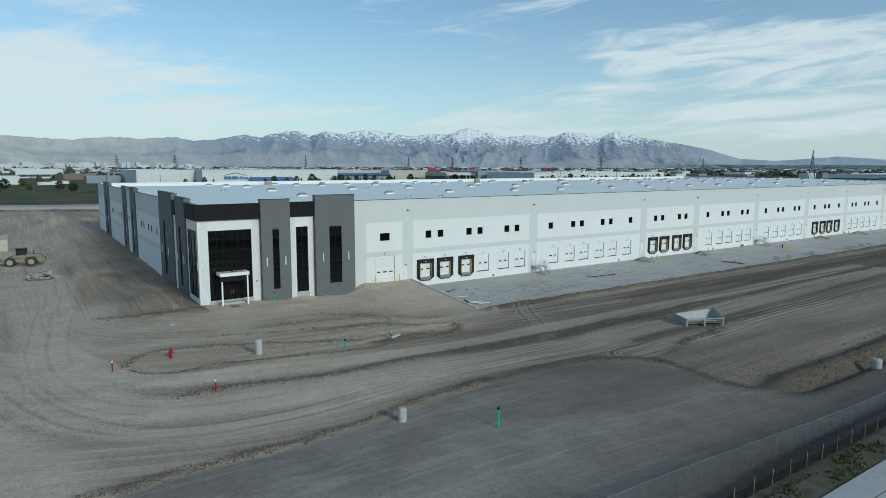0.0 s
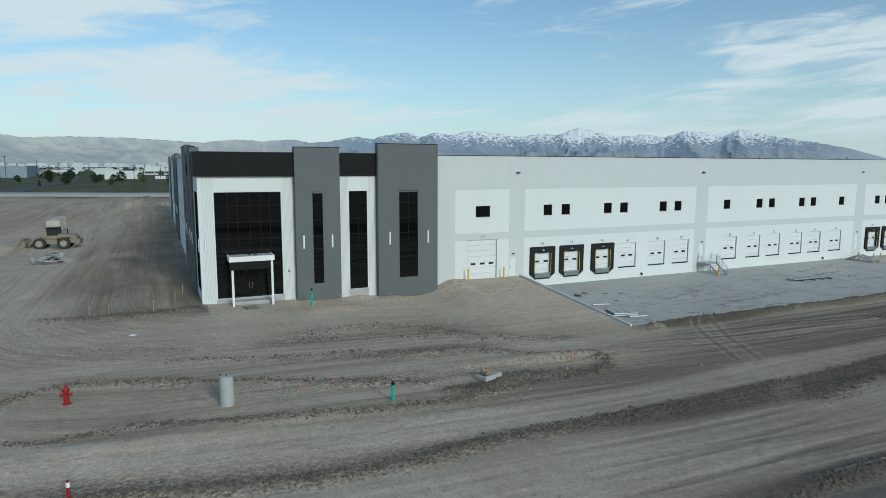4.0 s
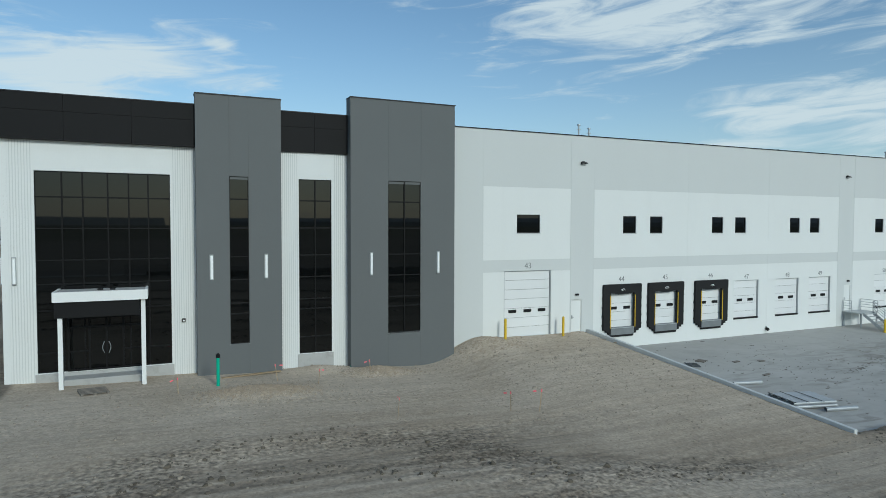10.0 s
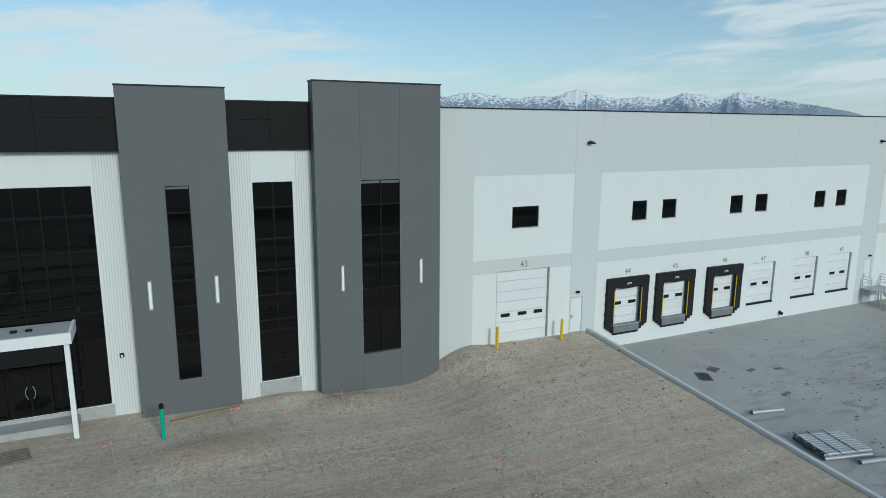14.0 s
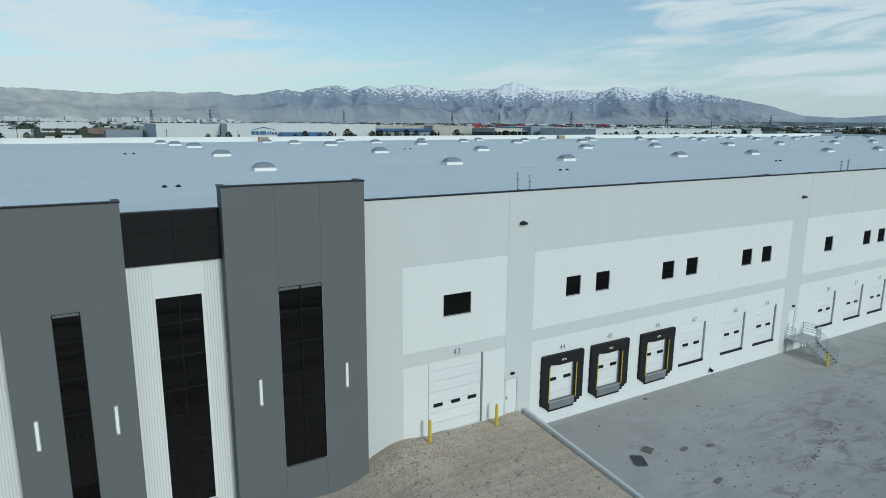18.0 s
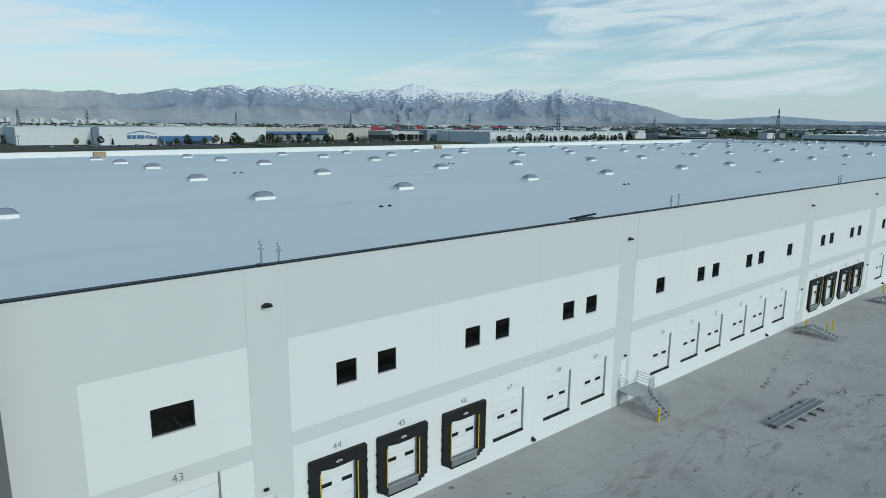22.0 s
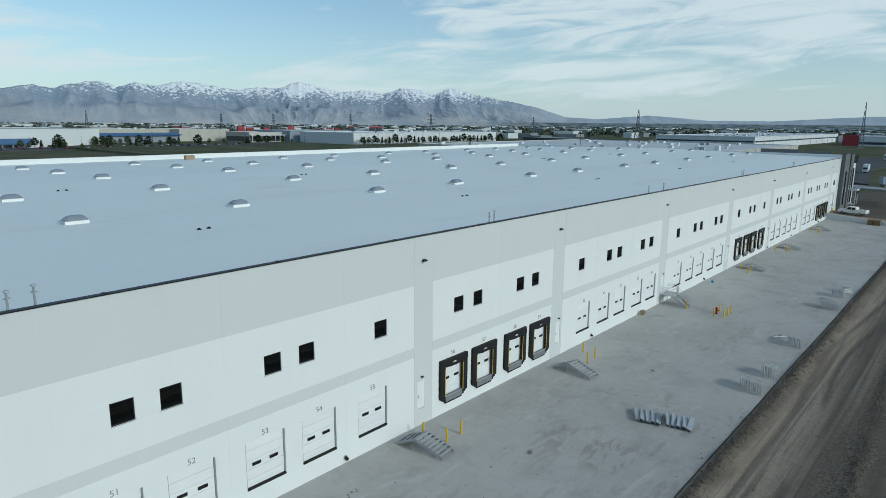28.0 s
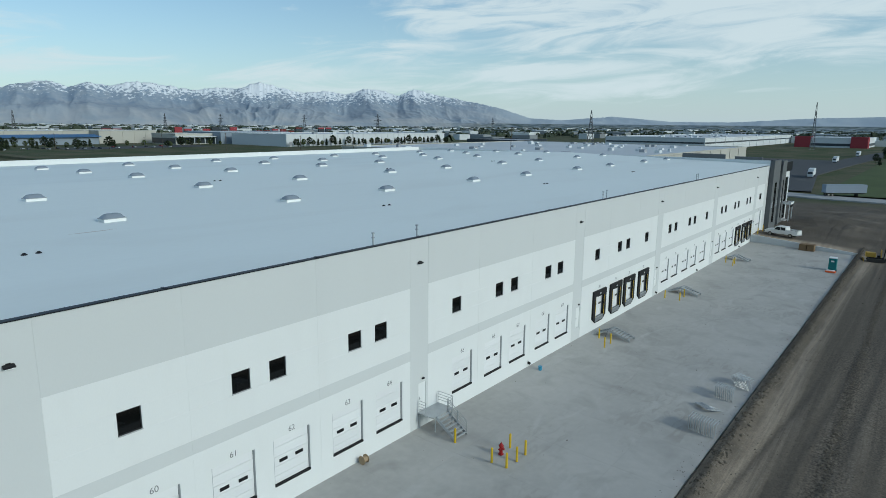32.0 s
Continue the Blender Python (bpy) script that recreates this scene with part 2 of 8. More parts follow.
def attr_ground():
    """Bare graded earth: tone from worked tracks, damp or painted-shade areas and grass cover stored on the sheet, with
    gravel grain and relief.
    """
    m = bpy.data.materials.new("graded_earth")
    m.use_nodes = True
    n, l = m.node_tree.nodes, m.node_tree.links
    b = n["Principled BSDF"]
    b.inputs["Roughness"].default_value = 0.95
    b.inputs["Specular IOR Level"].default_value = 0.15
    geo = n.new("ShaderNodeNewGeometry")

    def nz(s, d=5, dist=0.0):
        t = n.new("ShaderNodeTexNoise")
        t.inputs["Scale"].default_value, t.inputs["Detail"].default_value, t.inputs["Distortion"].default_value = s, d, dist
        l.new(geo.outputs["Position"], t.inputs["Vector"])
        return t.outputs["Fac"]

    def rng(v, a, b2, c=0.0, d=1.0):
        t = n.new("ShaderNodeMapRange")
        for k, x in zip(("From Min", "From Max", "To Min", "To Max"), (a, b2, c, d)):
            t.inputs[k].default_value = x
        l.new(v, t.inputs["Value"])
        return t.outputs[0]

    def mix(fac, a, b2, mode="MIX"):
        t = n.new("ShaderNodeMix")
        t.data_type, t.blend_type = "RGBA", mode
        for k, v in (("Factor", fac), ("A", a), ("B", b2)):
            if isinstance(v, tuple):
                t.inputs[k].default_value = (*v, 1)
            elif isinstance(v, float):
                t.inputs[k].default_value = v
            else:
                l.new(v, t.inputs[k])
        return t.outputs["Result"]

    def att(name):
        t = n.new("ShaderNodeAttribute")
        t.attribute_name = name
        return t.outputs["Fac"]

    cb = n.new("ShaderNodeCombineXYZ")
    l.new(att("way_d"), cb.inputs[0])
    l.new(att("way_a"), cb.inputs[1])

    def streak(sx, sy, d, dist):
        mp = n.new("ShaderNodeMapping")
        mp.inputs["Scale"].default_value = (sx, sy, 1)
        l.new(cb.outputs[0], mp.inputs[0])
        t = n.new("ShaderNodeTexNoise")
        t.inputs["Scale"].default_value, t.inputs["Detail"].default_value, t.inputs["Distortion"].default_value = 1.0, d, dist
        l.new(mp.outputs[0], t.inputs["Vector"])
        return t.outputs["Fac"]
    s1, s2 = streak(0.35, 0.02, 3, 1.2), streak(2.2, 0.045, 3, 0.8)

    def times(a, b2):
        t = n.new("ShaderNodeMath")
        t.operation = "MULTIPLY"
        for i, v in enumerate((a, b2)):
            if isinstance(v, float):
                t.inputs[i].default_value = v
            else:
                l.new(v, t.inputs[i])
        return t.outputs[0]
    base = mix(rng(nz(0.07, 6, 0.6), 0.35, 0.65), (0.375, 0.302, 0.222), (0.46, 0.378, 0.287))
    base = mix(rng(s1, 0.42, 0.66, 0.0, 0.85), base, (0.53, 0.448, 0.352))
    base = mix(rng(s2, 0.48, 0.72, 0.0, 0.5), base, (0.225, 0.175, 0.127))
    base = mix(rng(streak(7.0, 0.22, 3, 0.6), 0.52, 0.66, 0.0, 0.42), base, (0.23, 0.182, 0.135))
    base = mix(rng(att("rough"), 0.0, 1.0, 0.0, 0.6), base, mix(rng(nz(0.9, 8, 0.5), 0.4, 0.62), (0.215, 0.168, 0.122), (0.40, 0.33, 0.25)))
    haul_col = mix(rng(nz(0.16, 7, 0.7), 0.36, 0.64), (0.465, 0.388, 0.302), (0.555, 0.473, 0.380))
    haul_col = mix(rng(streak(4.0, 0.10, 4, 0.8), 0.50, 0.72, 0.0, 0.26), haul_col, (0.31, 0.255, 0.195))
    base = mix(att("haul"), base, haul_col)
    tyre = times(att("worn"), rng(streak(1.5, 0.016, 5, 1.4), 0.50, 0.62, 0.0, 0.6))
    base = mix(tyre, base, (0.125, 0.107, 0.087))
    pale = times(att("worn"), rng(streak(1.1, 0.012, 4, 1.0), 0.54, 0.66, 0.0, 0.3))
    base = mix(pale, base, (0.30, 0.28, 0.25))
    mp2 = n.new("ShaderNodeMapping")
    mp2.inputs["Rotation"].default_value = (0, 0, radians(34))
    mp2.inputs["Scale"].default_value = (0.10, 0.9, 1)
    l.new(geo.outputs["Position"], mp2.inputs[0])
    drag = n.new("ShaderNodeTexNoise")
    drag.inputs["Scale"].default_value, drag.inputs["Detail"].default_value, drag.inputs["Distortion"].default_value = 1.0, 9, 0.9
    l.new(mp2.outputs[0], drag.inputs["Vector"])
    pad_col = mix(rng(nz(0.22, 9, 0.6), 0.38, 0.62), (0.215, 0.196, 0.168), (0.285, 0.262, 0.228))
    pad_col = mix(rng(drag.outputs["Fac"], 0.50, 0.62, 0.0, 0.6), pad_col, (0.345, 0.322, 0.285))
    base = mix(rng(att("pad"), 0, 1, 0, 0.9), base, pad_col)
    # damp earth and the painted shade of berms share one dark colour
    base = mix(rng(att("damp_shade"), 0.0, 1.0, 0.0, 0.92), base, (0.098, 0.084, 0.068))
    base = mix(rng(att("rut"), 0.0, -0.4, 0.0, 0.6), base, (0.50, 0.435, 0.355))
    soft_grit = times(rng(nz(1.9, 12, 0.3), 0.3, 0.7, 0.90, 1.10), rng(nz(9.0, 6, 0.2), 0.3, 0.7, 0.82, 1.18))
    hard_grit = rng(nz(5.5, 8, 0.3), 0.34, 0.66, 0.5, 1.5)
    grit = n.new("ShaderNodeMix")
    grit.data_type = "FLOAT"
    l.new(rng(att("rough"), 0.0, 1.0, 0.12, 1.0), grit.inputs[0])
    l.new(soft_grit, grit.inputs[2])
    l.new(hard_grit, grit.inputs[3])
    vm = n.new("ShaderNodeVectorMath")
    vm.operation = "SCALE"
    l.new(base, vm.inputs[0])
    l.new(grit.outputs[0], vm.inputs["Scale"])
    col = vm.outputs[0]
    vo = n.new("ShaderNodeTexVoronoi")
    vo.inputs["Scale"].default_value = 3.2
    l.new(geo.outputs["Position"], vo.inputs["Vector"])
    peb = rng(vo.outputs["Distance"], 0.05, 0.12, 0.22, 0.0)
    col = mix(peb, col, (0.40, 0.37, 0.32))
    grass = mix(rng(nz(0.03, 8, 0.8), 0.38, 0.66), (0.06, 0.083, 0.034), (0.15, 0.132, 0.085))
    grass = mix(rng(nz(0.9, 6), 0.3, 0.7, 0.0, 0.6), grass, (0.055, 0.06, 0.03))
    col = mix(att("grass"), col, grass)
    l.new(col, b.inputs["Base Color"])
    bp = n.new("ShaderNodeBump")
    bp.inputs["Distance"].default_value = 0.10
    l.new(rng(att("rough"), 0.0, 1.0, 0.38, 1.0), bp.inputs["Strength"])
    ad = n.new("ShaderNodeMath")
    ad.operation = "ADD"
    l.new(rng(s2, 0, 1, 0, 0.3), ad.inputs[0])
    l.new(rng(nz(3.4, 12, 0.2), 0, 1, 0, 1.2), ad.inputs[1])
    l.new(ad.outputs[0], bp.inputs["Height"])
    l.new(bp.outputs[0], b.inputs["Normal"])
    return m


M["ground"] = attr_ground()

# ---------------------------------------------------------------- small builders


def part(name, bm, material, parent=None, label="", smooth=False):
    """Links a bmesh as one mesh object under a thing or a part."""
    me = bpy.data.meshes.new(name)
    if smooth:
        for f in bm.faces:
            f.smooth = True
    bm.to_mesh(me)
    bm.free()
    for mm in (material if isinstance(material, (list, tuple)) else [material]):
        me.materials.append(mm)
    ob = new(name, me)
    ob.parent = parent
    if label:
        ob["label"] = label
    return ob


def share(name, ob, m, parent):
    """Another object on the same mesh."""
    o = new(name, ob.data)
    o.parent = parent
    o.matrix_basis = m
    return o


def thing(name, label, category, at=None, group="", kind=""):
    e = new(name)
    e.empty_display_size = 0.3
    if at is not None:
        e.matrix_world = at
    return tagged(e, label, category, group, kind)


def box(bm, x0, x1, y0, y1, z0, z1, m=None, mi=0, bevel=0.0):
    t = bmesh.ops.create_cube(bm, size=1.0)
    mat4 = Matrix.Translation(((x0 + x1) / 2, (y0 + y1) / 2, (z0 + z1) / 2)) @ Matrix.Diagonal((abs(x1 - x0), abs(y1 - y0), abs(z1 - z0), 1))
    vs = t["verts"]
    bmesh.ops.transform(bm, matrix=mat4, verts=vs)
    if bevel:
        es = list({e for v in vs for e in v.link_edges})
        r = bmesh.ops.bevel(bm, geom=es, offset=bevel, segments=1, affect="EDGES", profile=0.5)
        vs = list({v for f in r["faces"] for v in f.verts} | {v for v in vs if v.is_valid})
    if m is not None:
        bmesh.ops.transform(bm, matrix=m, verts=vs)
    if mi:
        for f in {f for v in vs for f in v.link_faces}:
            f.material_index = mi
    return vs


def bx(*a, **k):
    bm = bmesh.new()
    box(bm, *a, **k)
    return bm


def tube(bm, p, q, r, r2=None, seg=10, caps=True, mi=0):
    """A round bar from p to q."""
    p, q = Vector(p), Vector(q)
    d = q - p
    t = bmesh.ops.create_cone(bm, cap_ends=caps, segments=seg, radius1=r, radius2=r if r2 is None else r2, depth=d.length)
    bmesh.ops.transform(bm, matrix=Matrix.Translation((p + q) / 2) @ d.to_track_quat("Z", "Y").to_matrix().to_4x4(), verts=t["verts"])
    if mi:
        for f in {f for v in t["verts"] for f in v.link_faces}:
            f.material_index = mi
    return t["verts"]


def tb(*a, **k):
    bm = bmesh.new()
    tube(bm, *a, **k)
    return bm


def prism(bm, poly, y0, y1, mi=0):
    """A polygon in x, z drawn out from y0 to y1."""
    a = [bm.verts.new((x, y0, z)) for x, z in poly]
    c = [bm.verts.new((x, y1, z)) for x, z in poly]
    fs = [bm.faces.new(a), bm.faces.new(c[::-1])]
    for i in range(len(poly)):
        j = (i + 1) % len(poly)
        fs.append(bm.faces.new((a[j], a[i], c[i], c[j])))
    for f in fs:
        f.material_index = mi
    bmesh.ops.recalc_face_normals(bm, faces=fs)
    return a + c


def relief(xs, zs, depth, tone, thick=0.3, place=None):
    """A wall sheet over the grid xs by zs: depth(x, z) back from the face, None where it is open; tone(x, z) picks the material."""
    bm = bmesh.new()
    nx, nz = len(xs) - 1, len(zs) - 1
    dep = [[depth((xs[i] + xs[i + 1]) / 2, (zs[j] + zs[j + 1]) / 2) for j in range(nz)] for i in range(nx)]

    def at(i, j):
        return dep[i][j] if 0 <= i < nx and 0 <= j < nz else None

    def quad(pts, mi):
        f = bm.faces.new([bm.verts.new(p) for p in pts])
        f.material_index = mi
    for i in range(nx):
        for j in range(nz):
            d = dep[i][j]
            if d is None:
                continue
            x0, x1, z0, z1 = xs[i], xs[i + 1], zs[j], zs[j + 1]
            mi = tone((x0 + x1) / 2, (z0 + z1) / 2)
            quad([(x0, d, z0), (x1, d, z0), (x1, d, z1), (x0, d, z1)], mi)
            for di, dj, a, c in ((-1, 0, (x0, z1), (x0, z0)), (1, 0, (x1, z0), (x1, z1)), (0, -1, (x0, z0), (x1, z0)), (0, 1, (x1, z1), (x0, z1))):
                o = at(i + di, j + dj)
                o = thick if o is None else o
                if o > d + 1e-6:
                    quad([(a[0], d, a[1]), (a[0], o, a[1]), (c[0], o, c[1]), (c[0], d, c[1])], mi)
    if place is not None:
        bmesh.ops.transform(bm, matrix=place, verts=bm.verts)
    return bm


def cuts(lo, hi, marks):
    v = sorted({round(a, 4) for a in (lo, hi, *marks) if lo - 1e-6 <= a <= hi + 1e-6})
    return v


def smooth01(a, b, x):
    t = np.clip((x - a) / (b - a), 0, 1)
    return t * t * (3 - 2 * t)


def vnoise(x, y, seed=0):
    """Value noise on arrays."""
    xi, yi = np.floor(x).astype(np.int64), np.floor(y).astype(np.int64)
    fx, fy = x - xi, y - yi
    fx, fy = fx * fx * (3 - 2 * fx), fy * fy * (3 - 2 * fy)

    def h(a, b):
        k = (a * 374761393 + b * 668265263 + seed * 1442695041) & 0x7FFFFFFF
        k = ((k ^ (k >> 13)) * 1274126177) & 0x7FFFFFFF
        return ((k ^ (k >> 16)) & 0xFFFF) / 65535.0
    return (h(xi, yi) * (1 - fx) + h(xi + 1, yi) * fx) * (1 - fy) + (h(xi, yi + 1) * (1 - fx) + h(xi + 1, yi + 1) * fx) * fy


def fbm(x, y, octaves=4, seed=0):
    s, a = 0, 0.5
    for o in range(octaves):
        s = s + a * vnoise(x * 2 ** o, y * 2 ** o, seed + o)
        a *= 0.5
    return s


def grid_mesh(name, xs, ys, zf, material, attrs=(), parent=None):
    """A sheet over xs by ys, built in one go; attrs: (name, function of X, Y)."""
    X, Y = np.meshgrid(xs, ys, indexing="ij")
    Z = zf(X, Y)
    co = np.stack([X, Y, Z], -1).reshape(-1, 3)
    nx, ny = len(xs), len(ys)
    idx = np.arange(nx * ny).reshape(nx, ny)
    q = np.stack([idx[:-1, :-1], idx[1:, :-1], idx[1:, 1:], idx[:-1, 1:]], -1).reshape(-1, 4)
    me = bpy.data.meshes.new(name)
    me.from_pydata(co.tolist(), [], q.tolist())
    for an, fn in attrs:
        a = me.attributes.new(an, "FLOAT", "POINT")
        a.data.foreach_set("value", np.ascontiguousarray(fn(X, Y).reshape(-1).astype(np.float32)))
    me.materials.append(material)
    me.shade_smooth()
    ob = new(name, me)
    ob.parent = parent
    return ob



# ---------------------------------------------------------------- ground
LEN, DEEP, MOD, X0 = 286.3, 122.0, 8.962, 26.645    # building length and depth, wall panel module and first module
RW_L, RW_R, APRON = 35.1, 251.0, -18.85            # retaining walls at both ends of the dock apron, and its outer edge


def kept(fn):
    """Keeps the last large result of a field, which several others need."""
    last = []

    def field(X, Y):
        if last and last[0] is X:
            return last[1]
        v = fn(X, Y)
        if np.size(X) > 50000:
            last[:] = [X, v]
        return v
    return field


@kept
def track_coords(X, Y):
    """Distance from the building's front corner lines, and the way along them: wheel tracks follow these."""
    dx, dy = -X, -Y
    out = np.where((dx > 0) & (dy > 0), np.hypot(dx, dy), np.maximum(dx, dy))
    ang = np.arctan2(np.maximum(dy, 0), np.maximum(dx, 1e-6))
    along = np.where((dx > 0) & (dy > 0), ang * 28, np.where(dx > dy, -np.abs(Y), 44 + X))
    return out, along


@kept
def tracks(X, Y):
    d, a = track_coords(X, Y)
    w = d + 3.5 * fbm(X * 0.02 + 7, Y * 0.02, 2, 5)
    return fbm(w * 0.55, a * 0.018, 3, 11)


def damp_shade_field(X, Y):
    d, a = track_coords(X, Y)
    smooth, ruts = lane_fields(X, Y)
    haul = haul_field(X, Y)
    v = 0.30 * smooth01(0.46, 0.62, fbm(d * 0.11 + 3, a * 0.016, 3, 23)) * (1 - haul)
    v = v + 0.42 * smooth01(-60, -70, Y) + 0.12 * smooth01(-22, -30, Y) * smooth01(16, 40, X) * (1 - 0.7 * haul)
    # strip along the apron edge: dark clods with their shade painted in
    v = v + 1.0 * np.exp(-((Y + 19.85 + 0.5 * (fbm(X * 0.3, Y * 0.2, 2, 17) - 0.4)) / 0.95) ** 4) * (X > 38) * (X < 256) * (0.7 + 0.5 * fbm(X * 0.7, Y * 0.7, 2, 18))
    # the brown, freshly turned ground beside the side wall
    turned = smooth01(-14 - 4 * fbm(X * 0.2, Y * 0.1, 2, 61), -8, X) * (X < 0.5) * smooth01(-5.5, -2.5, Y + 2.5 * (fbm(X * 0.3, Y * 0.2, 3, 66) - 0.45)) * smooth01(110, 50, Y)
    v = v + (0.40 + 1.0 * (fbm(X * 0.35, Y * 0.18, 4, 62) - 0.45)) * turned
    v = v + (0.25 + 0.3 * (Y < -21) * (X > 40)) * rut_field(X, Y) + 0.34 * ruts
    v = v + windrows(X, Y)[1]
    wet = 0.58 * smooth01(-20, -23, Y) * smooth01(24, 38, X) * (1 + 0.5 * smooth01(60, 100, X)) + 0.75 * smooth01(-27, -31, Y) * smooth01(6, 24, X) * (1 - smooth01(24, 38, X))
    v = v + wet * (1 - 0.4 * haul) * (1 - 0.6 * smooth01(-44, -48, Y)) * (1 - 0.15 * smooth01(70, 120, X)) * (0.55 + 0.9 * fbm(d * 0.5, a * 0.02, 3, 88))
    v = v + (1.0 + 1.0 * (fbm(X * 0.12, Y * 0.12, 3, 79) - 0.42)) * smooth01(252, 257, X)
    return np.clip(v + 1.3 * np.exp(-((Y + 62.2) / 2.3) ** 2) * smooth01(36, 42, X) * (0.7 + 0.8 * fbm(X * 0.4, Y * 0.6, 3, 20)), 0, 1)


def grass_field(X, Y):
    r = np.hypot(X - 120, Y - 30)
    g = smooth01(330, 420, r)
    back = Y + 0.42 * X
    g = np.maximum(g, smooth01(250, 256, back))
    g = np.maximum(g, 0.8 * np.exp(-((back - 224) / 8) ** 2) * smooth01(0.35, 0.5, fbm(X * 0.1, Y * 0.1, 3, 3)))
    g = np.maximum(g, smooth01(330, 350, X))
    g = np.maximum(g, smooth01(-72.4, -73.4, Y) * smooth01(-76, -75, Y) * smooth01(0.40, 0.56, fbm(X * 0.6, Y * 1.1, 3, 15)))
    return np.clip(g, 0, 1)


# wheel lanes: line, half width of the smooth bed, how pale it is, how deep its ruts
LANES = (
    (((-24, 110), (-22, 60), (-20.5, 20), (-19, -6), (-16.5, -20), (-11.5, -29.4), (-5, -32), (5, -33.9), (18, -34.3), (30, -33.4), (44, -32.2), (75, -32.6), (130, -31)), 1.9, 1.0, 0.5),
    (((-20, 110), (-17.5, 60), (-17, 20), (-19.5, -12), (-18.6, -28), (-13, -37.6), (-2, -40.4), (12, -41.0), (30, -40.6), (46, -39.4), (80, -38), (130, -36)), 2.9, 0.95, 0.7),
    (((-29, 80), (-27, 30), (-25.5, -4), (-23.5, -24), (-19, -37), (-13.5, -43.2), (-4, -45.2), (6.5, -44.2), (20, -43.4), (40, -43.0)), 1.5, 0.7, 1.0),
    (((-34, -10), (-26, -11), (-21.5, -16), (-19.6, -26), (-20.8, -33), (-26, -35.5), (-34, -34)), 1.0, 0.75, 0.5),
    (((-30, -30), (-24, -44), (-22, -60), (-21, -71)), 5.5, 0.85, 0.25),
    (((-12, -9.5), (0, -10.5), (10, -10), (20, -8), (26, -5.5)), 1.6, 0.55, 0.25),
    (((-15, -17), (-4, -17.2), (8, -18.2), (18, -18.4), (28, -21.6), (36, -21.4)), 1.5, 0.6, 0.6),
    (((13, -24.8), (22, -25.0), (30, -23.6), (40, -24.4), (60, -26)), 1.2, 0.3, 0.9),
    (((24, -43.6), (31, -39.4), (37, -31), (40.5, -25), (43.5, -20.6)), 1.2, 0.3, 0.45),
    (((60, -45), (48, -38.5), (41, -31), (36.5, -24.5), (35.4, -21)), 1.1, 0.25, 0.35),
    (((36, -47), (52, -46), (75, -45.2), (120, -43)), 1.5, 0.25, 1.0))


def curve(pts, n=5):
    """A smooth line through the points."""
    q = [np.array(p, float) for p in (pts[0], *pts, pts[-1])]
    out = []
    for i in range(1, len(q) - 2):
        a, b, c, d = q[i - 1:i + 3]
        for k in range(n):
            t = k / n
            out.append(0.5 * (2 * b + (c - a) * t + (2 * a - 5 * b + 4 * c - d) * t * t + (3 * b - a - 3 * c + d) * t ** 3))
    return out + [q[-1]]


CURVES = {}


def lane_coords(X, Y, pts, reach):
    """The side distance (signed) and the way along a line, within reach of it; elsewhere the distance is large."""
    X, Y = np.asarray(X, float), np.asarray(Y, float)
    line = CURVES.get(pts)
    if line is None:
        line = CURVES[pts] = [(p, q, math.hypot(*(q - p))) for p, q in zip(curve(pts), curve(pts)[1:])]
    lat, along = np.full(X.shape, 99.0), np.zeros(X.shape)
    run = 0.0
    lo_x, hi_x, lo_y, hi_y = X.min(initial=1e9), X.max(initial=-1e9), Y.min(initial=1e9), Y.max(initial=-1e9)
    for p, q, ln in line:
        d = q - p
        if ln < 1e-6 or hi_x < min(p[0], q[0]) - reach or lo_x > max(p[0], q[0]) + reach or hi_y < min(p[1], q[1]) - reach or lo_y > max(p[1], q[1]) + reach:
            run += ln
            continue
        on = (X > min(p[0], q[0]) - reach) & (X < max(p[0], q[0]) + reach) & (Y > min(p[1], q[1]) - reach) & (Y < max(p[1], q[1]) + reach)
        if on.any():
            x, y = X[on] - p[0], Y[on] - p[1]
            t = np.clip((x * d[0] + y * d[1]) / ln ** 2, 0, 1)
            away = np.hypot(x - t * d[0], y - t * d[1]) * np.where(x * d[1] - y * d[0] > 0, 1.0, -1.0)
            best = np.abs(away) < np.abs(lat[on])
            lat[on] = np.where(best, away, lat[on])
            along[on] = np.where(best, run + t * ln, along[on])
        run += ln
    return lat, along


